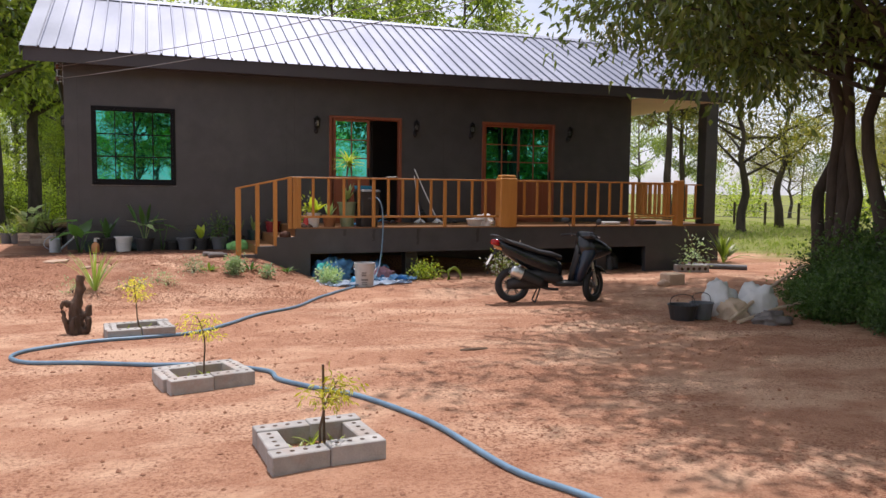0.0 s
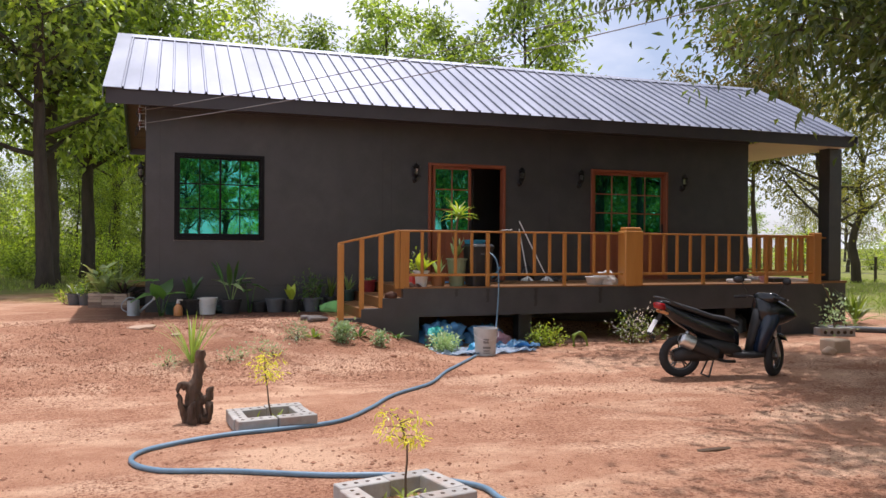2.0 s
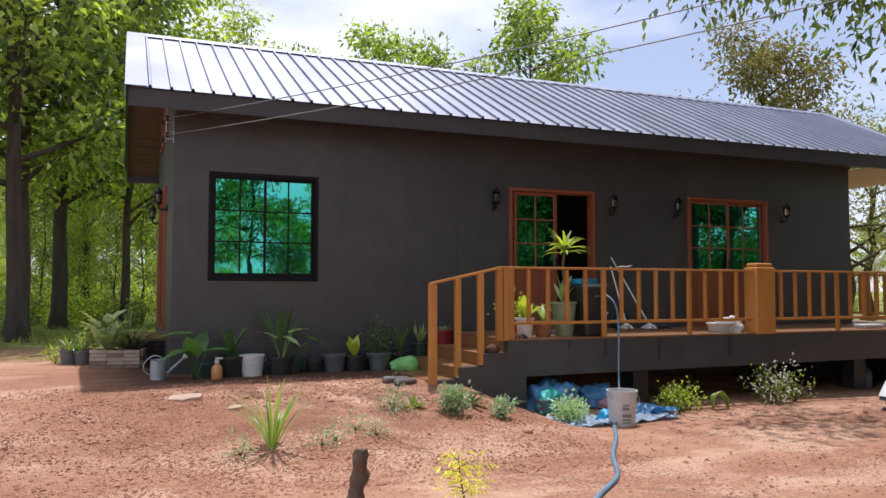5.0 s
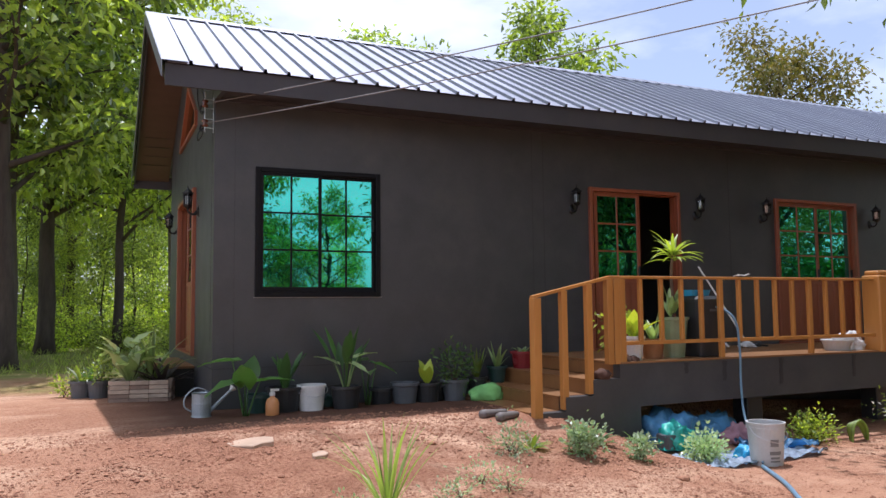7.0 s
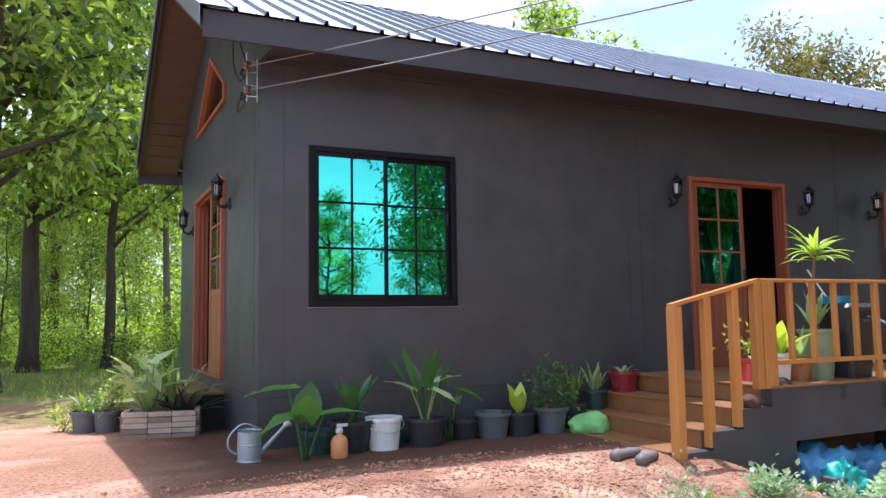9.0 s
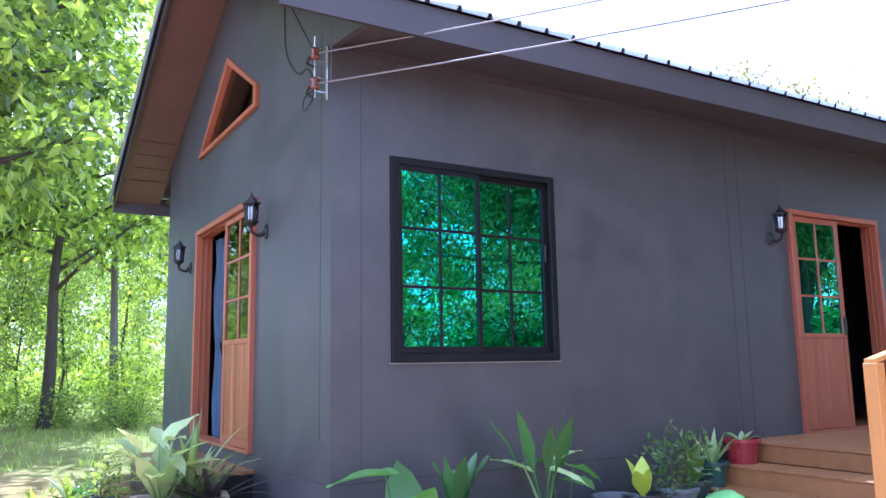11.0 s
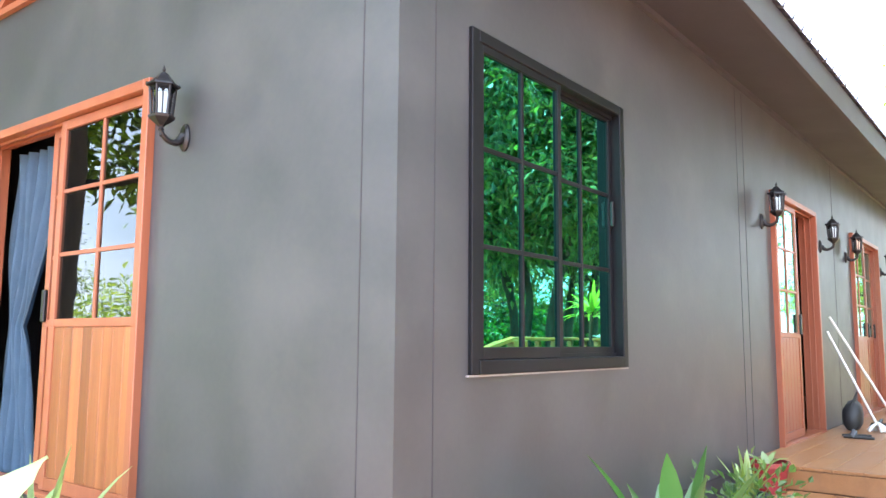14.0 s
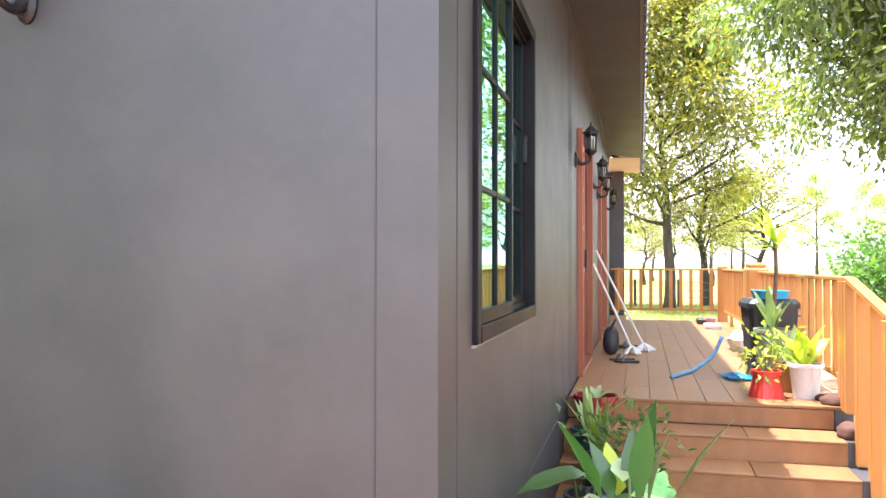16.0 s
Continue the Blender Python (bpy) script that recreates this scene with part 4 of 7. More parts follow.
# ---- trees ----
def leaf_mesh(name, centres, dirs, length, width, rng, droop=0.35, fold=0.25):
    """Many small pointed leaves, each folded along its middle."""
    n = len(centres)
    c = np.asarray(centres, dtype=float)
    d = np.asarray(dirs, dtype=float)
    d[:, 2] -= droop
    d /= np.linalg.norm(d, axis=1)[:, None]
    up = rng.normal(size=(n, 3)) * 0.55 + np.array((0, 0, 1.0))
    s = np.cross(d, up)
    s /= np.maximum(np.linalg.norm(s, axis=1), 1e-6)[:, None]
    u = np.cross(s, d)
    ln = (length * rng.uniform(0.6, 1.3, n))[:, None]
    wd = (width * rng.uniform(0.6, 1.3, n))[:, None]
    tip = c + d * ln - u * ln * 0.12
    left = c + d * ln * 0.45 + s * wd * 0.5 + u * wd * fold
    right = c + d * ln * 0.45 - s * wd * 0.5 + u * wd * fold
    v = np.stack((c, left, tip, right), axis=1).reshape(-1, 3)
    i = np.arange(n) * 4
    f = np.concatenate((np.stack((i, i + 1, i + 2), 1), np.stack((i, i + 2, i + 3), 1)))
    return mesh_of(name, v.tolist(), f.tolist())


def branch(start, az, el, length, bend, rng, n=4):
    pts, d = [Vector(start)], Vector((math.cos(az) * math.cos(el), math.sin(az) * math.cos(el), math.sin(el)))
    for k in range(n):
        d = (d + Vector((rng.normal() * 0.13, rng.normal() * 0.13, bend + rng.normal() * 0.08))).normalized()
        pts.append(pts[-1] + d * length / n)
    return pts


def make_tree(name, seed, height, r0, base, spread, leaf, n_leaf, bark, foliage, label, category="tree", stems=1, limbs=16, sigma=0.42, width=0.5, droop=0.35, bend=0.02, crooked=0.05, group="trees", flat=0.75):
    rng = np.random.default_rng(seed)
    root = thing(name, (0, 0, 0), label, category, group)
    wood = bmesh.new()
    centres = []
    for s in range(stems):
        off = Vector((0, 0, -0.25)) if stems == 1 else Vector((rng.normal() * r0 * 3.8, rng.normal() * r0 * 3.8, -0.25))
        top = height * (1.0 if s == 0 else rng.uniform(0.75, 0.98))
        pts, n = [off], 9
        drift = Vector((rng.normal(), rng.normal(), 0)) * (0.03 if stems == 1 else 0.09)
        for k in range(1, n + 1):
            pts.append(Vector((off.x + (drift.x * k / n * top) + rng.normal() * crooked * 0.7, off.y + (drift.y * k / n * top) + rng.normal() * crooked * 0.7, top * 0.93 * k / n)))
        fine = smooth_path(pts, 2)
        q = len(fine) - 1
        tube(wood, fine, [r0 * (1.35 if k == 0 else 1.0) * (1 - 0.88 * (k / q) ** 0.85) for k in range(q + 1)], 9)
        for k in range(limbs // stems):
            h = base + (top * 0.92 - base) * ((k + rng.uniform(0.1, 0.9)) / (limbs // stems))
            f = h / (top * 0.93) * q
            p = fine[min(q, int(f))].lerp(fine[min(q, int(f) + 1)], f - int(f))
            t = (h - base) / (top - base)
            ln = spread * (0.55 + 0.6 * math.sin(math.pi * min(1, 0.25 + 0.75 * t))) * rng.uniform(0.6, 1.12) * (1 - 0.45 * t)
            az = k * 2.4 + s * 1.7 + rng.uniform(-0.5, 0.5)
            limb = branch(p, az, rng.uniform(0.15, 0.75) + 0.25 * t, ln, bend, rng)
            rl = r0 * 0.36 * (1 - 0.6 * t)
            tube(wood, limb, [rl * (1 - 0.2 * j) for j in range(5)], 6)
            for j in range(2, 5):
                centres.append((limb[j], 0.8))
                for _ in range(2):
                    sub = branch(limb[j], az + rng.uniform(-1.3, 1.3), rng.uniform(-0.1, 0.7), ln * rng.uniform(0.25, 0.45), bend, rng, 3)
                    tube(wood, sub, [rl * 0.4, rl * 0.28, rl * 0.18, rl * 0.08], 4)
                    centres += [(sub[2], 0.9), (sub[3], 1.2)]
        centres += [(fine[-1], 1.2), (fine[-2], 1.0)]
    part("trunk", wood, bark, root, smooth=True)
    wts = np.array([w for _, w in centres]) * rng.uniform(0.3, 1.5, len(centres))
    pick = rng.choice(len(centres), size=n_leaf, p=wts / wts.sum())
    cc = np.array([tuple(c) for c, _ in centres])[pick]
    sp = rng.normal(size=(n_leaf, 3)) * sigma * np.array((1, 1, flat))
    dirs = sp / np.maximum(np.linalg.norm(sp, axis=1), 1e-6)[:, None] + rng.normal(size=(n_leaf, 3)) * 0.5
    linked("crown", leaf_mesh(name + "_crown", cc + sp, dirs, leaf, leaf * width, rng, droop), foliage, root)
    return root


def make_bush(name, seed, height, radius, leaf, n_leaf, foliage, label, category="bush", group="bushes", width=0.5, stems=7):
    rng = np.random.default_rng(seed)
    root = thing(name, (0, 0, 0), label, category, group)
    wood, centres = bmesh.new(), []
    for k in range(stems):
        az = k * 2.4 + rng.uniform(-0.4, 0.4)
        limb = branch((0.05 * math.cos(az) * radius, 0.05 * math.sin(az) * radius, -0.03), az, rng.uniform(0.75, 1.4), height * rng.uniform(0.6, 0.95), 0.0, rng)
        tube(wood, limb, [0.014 * height ** 0.5 * (1 - 0.2 * j) for j in range(5)], 5)
        for j in range(1, 5):
            centres.append(limb[j])
            sub = branch(limb[j], az + rng.uniform(-1.6, 1.6), rng.uniform(-0.1, 0.6), radius * rng.uniform(0.4, 0.8), 0.0, rng, 3)
            tube(wood, sub, [0.006 * height ** 0.5] * 3 + [0.003], 4)
            centres += [sub[1], sub[2], sub[3]]
    part("stem", wood, M_BARK, root)
    cc = np.array([tuple(c) for c in centres])[rng.integers(0, len(centres), n_leaf)]
    sp = rng.normal(size=(n_leaf, 3)) * radius * 0.2
    p = cc + sp
    p[:, 2] = np.maximum(p[:, 2], 0.03)
    dirs = sp / np.maximum(np.linalg.norm(sp, axis=1), 1e-6)[:, None] + rng.normal(size=(n_leaf, 3)) * 0.5 + np.array((0, 0, 0.4))
    linked("foliage", leaf_mesh(name + "_leaves", p, dirs, leaf, leaf * width, rng, 0.2), foliage, root)
    return root


def planted(proto, first, x, y, s=1.0, turn=0.0, dz=0.0):
    """Moves the prototype on its first use, copies it afterwards."""
    m = pose(x, y, ground_z(x, y) - 0.03 + dz, 0, 0, turn)
    if first:
        proto.matrix_basis = m
        proto.scale = (s, s, s)
        return proto
    ob = copy_thing(proto, m)
    ob.scale = (s, s, s)
    return ob


WOOD_LABEL = "tall woodland tree with a dark trunk and large green leaves"
t_big = make_tree("tree", 11, 14.0, 0.25, 3.2, 3.5, 0.28, 6800, M_BARK, M_LEAF, WOOD_LABEL, limbs=20, sigma=0.36, group="woodland trees")
t_big2 = make_tree("tree", 12, 12.0, 0.16, 2.9, 2.9, 0.26, 5600, M_BARK, M_LEAF, WOOD_LABEL, limbs=18, sigma=0.34, group="woodland trees")
t_slim = make_tree("tree", 13, 11.5, 0.10, 2.6, 1.7, 0.2, 3400, M_BARKG, M_LEAFY, "slender grey woodland tree with pale green leaves", limbs=15, sigma=0.32, group="slender woodland trees")
t_slim2 = make_tree("tree", 14, 9.0, 0.075, 1.6, 1.5, 0.17, 3600, M_BARK, M_LEAF, "slender dark woodland tree", limbs=13, sigma=0.36, group="slender woodland trees")
t_field = make_tree("tree", 15, 8.2, 0.17, 2.2, 3.3, 0.16, 6500, M_BARK, M_LEAFF, "spreading field tree with a dark trunk and airy yellow-green crown", limbs=16, sigma=0.4, bend=0.06, crooked=0.12, group="field trees")
t_field2 = make_tree("tree", 16, 7.2, 0.2, 2.0, 2.7, 0.15, 6000, M_BARK, M_LEAFF, "crooked field tree with a dark trunk and green crown", limbs=15, sigma=0.38, bend=0.04, crooked=0.16, group="field trees")
t_lone = make_tree("tree", 24, 14.5, 0.27, 3.6, 5.2, 0.3, 26000, M_BARK, M_LEAFF, "tall lone field tree with a dark trunk and full yellow-green crown", limbs=26, sigma=0.62, bend=0.05, crooked=0.16, group="field trees")
t_olive = make_tree("tree", 17, 11.0, 0.2, 5.2, 2.8, 0.22, 6500, M_BARK, M_LEAFB, "tall tree with an olive-brown crown behind the house", limbs=15, sigma=0.4, group="crowns behind the house")
t_near = make_tree("tree", 19, 10.5, 0.14, 3.5, 3.2, 0.17, 44000, M_BARK, M_NEEDLE, "clump of dark trunks with drooping dense olive-green foliage over the yard", stems=6, limbs=48, sigma=0.42, width=0.42, droop=0.6, bend=-0.05, group="shade trees", crooked=0.14)
t_over = make_tree("tree", 25, 9.5, 0.14, 2.9, 5.4, 0.18, 66000, M_BARK, M_NEEDLE, "broad shade tree with wide drooping olive-green branches over the yard", limbs=34, sigma=0.45, width=0.42, droop=0.6, bend=-0.03, group="shade trees", crooked=0.14)
t_multi = make_tree("tree", 18, 11.5, 0.25, 3.4, 4.2, 0.18, 20000, M_BARK, M_NEEDLE, "broad shade tree with olive-green foliage", stems=2, limbs=30, sigma=0.5, width=0.42, droop=0.7, bend=-0.02, group="shade trees")
b_wood = make_bush("undergrowth_bush", 21, 2.4, 1.2, 0.17, 1700, M_LEAFY, "bright green bush in the woodland undergrowth", group="undergrowth")
b_wood2 = make_bush("undergrowth_bush", 22, 1.4, 1.0, 0.14, 1400, M_LEAF, "low green bush in the woodland undergrowth", group="undergrowth")
b_hedge = make_bush("hedge_bush", 23, 1.5, 1.15, 0.11, 6500, M_LEAFD, "dense dark green bush at the edge of the yard", group="yard hedge", width=0.72, stems=11)

used = set()


def put(proto, x, y, s=1.0, turn=0.0, dz=0.0):
    ob = planted(proto, proto.name not in used, x, y, s, turn, dz)
    used.add(proto.name)
    return ob


put(t_big, -3.85, 30.6, 1.0, 0)
put(t_big2, -3.4, 37.0, 1.05, 40)
put(t_big, -8.6, 25.2, 0.92, 130)
put(t_big, -4.2, 24.5, 0.9, 75)
put(t_big2, -2.1, 30.9, 0.95, 300)
put(t_slim, -0.5, 32.0, 1.2, 150)
put(t_big2, -6.9, 26.2, 1.0, 200)
# trees over the ridge
put(t_big, 8.6, 37.5, 0.93, 77)
put(t_big2, 11.6, 38.5, 1.08, 310)
put(t_big2, 5.2, 41.0, 1.0, 100)
put(t_slim, 2.0, 35.0, 1.08, 140)
put(t_big2, 13.3, 34.2, 1.15, 200)
put(t_olive, 21.0, 28.7, 1.06, 30)
put(t_olive, 23.6, 31.0, 0.86, 130)
put(t_field, 17.0, 40.0, 1.25, 50)
put(t_big2, 15.5, 33.5, 0.74, 50)
# woodland
rng_w = random.Random(5)
spots = [(-3.85, 30.6), (-3.4, 37.0), (-8.6, 25.2), (-4.2, 24.5), (-2.1, 30.9), (-0.5, 32.0), (-6.9, 26.2)]
tries = 0
while len(spots) < 14 and tries < 3000:
    tries += 1
    x, y = rng_w.uniform(-15, 2), rng_w.uniform(22, 62)
    if x > -4.0 and y < 30 or y < 24 and x > -7.5:
        continue
    if min((x - a) ** 2 + (y - b) ** 2 for a, b in spots) < 2.4 ** 2 + (y - 22) * 0.1:
        continue
    spots.append((x, y))
    put(rng_w.choice((t_big, t_big2, t_big2, t_slim, t_slim, t_slim2, t_slim2)), x, y, rng_w.uniform(0.8, 1.15), rng_w.uniform(0, 360))
for k in range(20):
    x, y = -11 + 11.5 * (k % 10 + rng_w.uniform(0, 1)) / 10, rng_w.uniform(29, 34) if k < 10 else rng_w.uniform(34, 46)
    put(b_wood if k % 3 == 0 else b_wood2, x, y, rng_w.uniform(0.45, 0.85), rng_w.uniform(0, 360))
for k in range(30):
    x, y = -22 + 36 * (k + rng_w.uniform(0, 1)) / 30, rng_w.uniform(46, 62)
    put(b_wood if k % 3 else b_wood2, x, y, rng_w.uniform(1.1, 1.9), rng_w.uniform(0, 360))
for k in range(15):
    x, y = rng_w.uniform(-12, 1.5), rng_w.uniform(29, 50)
    put(rng_w.choice((t_slim2, t_slim2, t_slim)), x, y, rng_w.uniform(0.4, 0.7), rng_w.uniform(0, 360))
# deeper woods
for k in range(12):
    x, y = rng_w.uniform(-26, 12), rng_w.uniform(58, 105)
    put(rng_w.choice((t_big, t_big2)), x, y, rng_w.uniform(0.9, 1.2), rng_w.uniform(0, 360))
for k, (x, y) in enumerate(((-17, 31), (-14, 34), (-23, 35))):
    put(t_big if k % 2 else t_big2, x, y, 0.85 + 0.04 * k, 83 * k)
    put(b_wood, x - 2.0, y + 2.5, 1.7 + 0.06 * k, 41 * k)
    put(b_wood2, x - 3.5, y + 1.0, 2.6, 59 * k)
# woods across the track, behind the way in
for k, (x, y, s) in enumerate(((-10.5, -9, 0.8), (-8.0, -8, 0.7), (-0.6, -8.5, 0.85), (1.2, -9.5, 0.75), (3.0, -8.2, 0.8), (5.0, -9.5, 0.5), (6.8, -8.5, 0.5), (12.4, -8.8, 0.85), (14.2, -10, 0.95), (16.4, -8, 0.85), (18.8, -9.4, 0.95), (21.5, -8.2, 0.9), (24.0, -6.4, 0.95), (27.0, -4.2, 0.9), (30.0, -2.0, 0.95), (33.0, 0.6, 0.9))):
    put((t_big, t_big2, t_field2)[k % 3], x, y, s, 61 * k)
for k in range(30):
    x, y = -22 + 62 * (k + rng_w.uniform(0, 1)) / 30, rng_w.uniform(-38, -22)
    put(rng_w.choice((t_big2, t_field, t_slim)), x, y, rng_w.uniform(0.55, 0.8), rng_w.uniform(0, 360))
for k in range(36):
    put(b_wood if k % 2 else b_wood2, -16 + 1.6 * k, rng_w.uniform(-15, -8), rng_w.uniform(0.8, 1.3), rng_w.uniform(0, 360))
for k in range(22):
    put(b_hedge, 15.5 + 1.6 * k, -7.6 + 0.42 * max(0, k - 4) + rng_w.uniform(-0.8, 0.8), rng_w.uniform(1.6, 2.4), 53 * k)
for k, (x, y, s) in enumerate(((15.5, -4.5, 0.85), (17.5, -2.5, 0.95), (19.5, -0.5, 0.85), (21.3, 1.6, 0.9), (22.8, 3.8, 0.85), (24.2, 6.0, 0.8))):
    put(t_field2, x, y, s, 71 * k)
    put(b_hedge, x + 0.9, y + 1.0, 1.9, 37 * k)
    put(b_hedge, x - 0.4, y - 0.6, 2.1, 67 * k)
# field trees beyond the porch
put(t_field2, 24.5, 28.0, 1.15, 10)
put(t_field2, 30.0, 31.5, 1.25, 160)
put(t_lone, 32.5, 14.5, 1.0, 40)
put(t_field2, 33.0, 19.4, 1.0, 250)
put(t_field2, 41.0, 9.5, 1.05, 80)
for k in range(34):
    x, y = rng_w.uniform(30, 95), rng_w.uniform(4, 62)
    if y < 12 and x < 40:
        continue
    put(rng_w.choice((t_field, t_field2, t_field2)), x, y, rng_w.uniform(0.8, 1.25), rng_w.uniform(0, 360))
for k in range(26):
    a = radians(-12 + 82 * k / 25 + rng_w.uniform(-1.5, 1.5))
    r = rng_w.uniform(95, 130)
    put(rng_w.choice((t_big2, t_field2, t_big)), r * math.cos(a), 10 + r * math.sin(a), rng_w.uniform(1.0, 1.3), rng_w.uniform(0, 360))
for k in range(14):
    put(rng_w.choice((b_wood, b_wood2)), rng_w.uniform(38, 70), rng_w.uniform(18, 60), rng_w.uniform(1.0, 1.8), rng_w.uniform(0, 360))
# shade trees and hedge at the right of the yard
put(t_near, 10.75, 9.75, 1.0, 0)
put(t_over, 10.3, 8.3, 1.0, 150)
put(t_over, 9.7, 6.4, 1.05, 40)
put(t_multi, 14.6, 7.2, 0.95, 120)
for k, (x, y, s) in enumerate(((9.7, 9.5, 0.42), (10.3, 9.0, 0.65), (11.7, 9.4, 0.85), (9.6, 8.3, 0.55), (10.3, 7.7, 0.7), (12.6, 8.2, 0.95), (8.9, 7.6, 0.48), (8.4, 7.0, 0.4), (14.2, 9.4, 1.0), (10.6, 8.3, 0.75), (11.0, 7.0, 0.8), (9.0, 8.9, 0.4), (8.55, 8.2, 0.36), (9.3, 7.9, 0.55), (9.9, 8.8, 0.55), (9.2, 6.8, 0.55), (12.0, 10.3, 0.7))):
    put(b_hedge, x, y, s, 47 * k)

# grass tufts on the woodland floor and the lawn
rng_g = np.random.default_rng(31)
gp = []
while len(gp) < 9000:
    x, y = rng_g.uniform(-14, 34), rng_g.uniform(13, 42)
    if (y - 0.25 * x > 21.5 and y > 22.0) or (x + 0.3 * y > 20.5 and x > 13.8):
        gp.append((x, y, ground_z(x, y)))
gp = np.repeat(np.array(gp), 4, axis=0) + np.concatenate((rng_g.normal(size=(36000, 2)) * 0.05, np.zeros((36000, 1))), axis=1)
gd = rng_g.normal(size=(36000, 3)) * 0.4 + np.array((0, 0, 1.0))
grass = linked("grass", leaf_mesh("grass", gp, gd, 0.17, 0.014, rng_g, 0.1), M_GRASS)
tagged(grass, "short sunlit grass tufts among the trees", "grass", kind="stuff")

# gravel crumbs strewn over the soil
rng_s = np.random.default_rng(41)
cv, cf = [], []
octa = np.array(((1, 0, 0), (0, 1, 0), (-1, 0, 0), (0, -1, 0), (0, 0, 1), (0, 0, -1)), dtype=float)
faces8 = ((0, 1, 4), (1, 2, 4), (2, 3, 4), (3, 0, 4), (1, 0, 5), (2, 1, 5), (3, 2, 5), (0, 3, 5))
count = 0
while count < 52000:
    if count < 26000:
        x, y = rng_s.uniform(-4.5, 2.6), rng_s.uniform(11.6, 15.2)
    else:
        x, y = rng_s.uniform(-5, 10), rng_s.uniform(1.8, 13.8)
    if noise.noise(Vector((x * 0.5, y * 0.8, 2.0))) < rng_s.uniform(-0.5, 0.3):
        continue
    r = min(0.024, 0.0035 + rng_s.exponential(0.0042))
    p = octa * r * rng_s.uniform(0.6, 1.3, (6, 1)) * np.array((1, 1, 0.6))
    a = rng_s.uniform(0, 6.28)
    p = np.stack((p[:, 0] * math.cos(a) - p[:, 1] * math.sin(a), p[:, 0] * math.sin(a) + p[:, 1] * math.cos(a), p[:, 2]), 1)
    base = len(cv)
    cv += (p + np.array((x, y, ground_z(x, y) + r * 0.25))).tolist()
    cf += [tuple(base + i for i in f) for f in faces8]
    count += 1
M_CRUMB = surface("laterite_crumb", (0.2, 0.08, 0.045), (0.5, 0.26, 0.155), 6.0, 0.95, 0, 0.3, 80, world_space=True)
tagged(linked("gravel", mesh_of("gravel", cv, cf), M_CRUMB), "loose reddish laterite gravel and clods", "gravel", kind="stuff")

# ---- plain materials for the small things ----
def plain(name, c, rough=0.5, metal=0.0, spread=0.12, bump=0.1, fine=50.0):
    return surface(name, tuple(v * (1 - spread) for v in c), tuple(min(1, v * (1 + spread)) for v in c), 6.0, rough, metal, bump, fine)


M_POT = plain("black_plastic_pot", (0.028, 0.03, 0.032), 0.45)
M_GPOT = plain("grey_plastic_pot", (0.1, 0.11, 0.12), 0.5)
M_DKGREEN = plain("dark_green_plastic", (0.02, 0.055, 0.05), 0.4)
M_ZINC = plain("galvanised_zinc", (0.36, 0.4, 0.43), 0.45, 0.5, 0.2)
M_WHITE = plain("white_plastic", (0.68, 0.68, 0.66), 0.5)
M_PAIL = plain("grey_white_plastic", (0.5, 0.5, 0.49), 0.5)
M_REDP = plain("red_plastic", (0.55, 0.04, 0.03), 0.35)
M_MAROON = plain("maroon_glaze", (0.2, 0.02, 0.025), 0.25)
M_SAGE = plain("sage_green_glaze", (0.24, 0.3, 0.18), 0.35)
M_WICKER = plain("brown_wicker", (0.3, 0.14, 0.06), 0.7, 0, 0.3, 0.6, 120)
M_AMBER = plain("orange_bottle_plastic", (0.62, 0.27, 0.1), 0.35)
M_EARTH = plain("dark_potting_soil", (0.06, 0.035, 0.022), 0.95, 0, 0.3, 0.8)
M_BLUE = plain("blue_plastic", (0.03, 0.3, 0.55), 0.4)
M_TARP = plain("blue_tarpaulin", (0.1, 0.28, 0.5), 0.45, 0, 0.35, 0.3, 20)
M_TARPW = plain("pale_blue_sheet", (0.45, 0.55, 0.68), 0.55, 0, 0.3, 0.3, 14)
M_TEALBAG = plain("teal_green_bag", (0.03, 0.36, 0.3), 0.4, 0, 0.25, 0.4, 20)
M_PINK = plain("faded_pink_cloth", (0.45, 0.24, 0.28), 0.85)
M_LIME = plain("lime_green_cloth", (0.22, 0.52, 0.16), 0.85, 0, 0.15, 0.5, 25)
M_SACK = plain("white_woven_sack", (0.62, 0.62, 0.61), 0.75, 0, 0.1, 0.5, 120)
M_SACKT = plain("tan_woven_sack", (0.5, 0.38, 0.27), 0.8, 0, 0.15, 0.5, 120)
M_HOSE = plain("blue_grey_hose", (0.14, 0.24, 0.33), 0.42, 0, 0.2)
M_STONE = plain("pale_stone_slab", (0.44, 0.31, 0.22), 0.9, 0, 0.15, 0.6)
M_ROCK = plain("brown_rock", (0.08, 0.036, 0.022), 0.95, 0, 0.3, 0.9)
M_BOOT = plain("worn_grey_rubber", (0.15, 0.13, 0.12), 0.6)
M_STEEL = plain("bright_steel", (0.6, 0.61, 0.62), 0.3, 0.9)
M_CABLE = plain("aluminium_cable", (0.2, 0.2, 0.205), 0.6, 0.2)
M_RUBBER = plain("black_rubber", (0.018, 0.018, 0.019), 0.75)
M_BIKE = plain("black_gloss_paint", (0.009, 0.01, 0.012), 0.16, 0, 0.1, 0.0)
M_BIKEB = plain("dark_blue_gloss_paint", (0.009, 0.016, 0.032), 0.2, 0, 0.1, 0.0)
M_MATT = plain("black_matt_plastic", (0.015, 0.015, 0.016), 0.55)
M_SEAT = plain("black_vinyl_seat", (0.02, 0.02, 0.021), 0.38, 0, 0.1, 0.2, 160)
M_TAIL = plain("red_lens", (0.35, 0.012, 0.015), 0.12)
M_RIM = plain("grey_alloy_rim", (0.16, 0.155, 0.15), 0.4, 0.7)
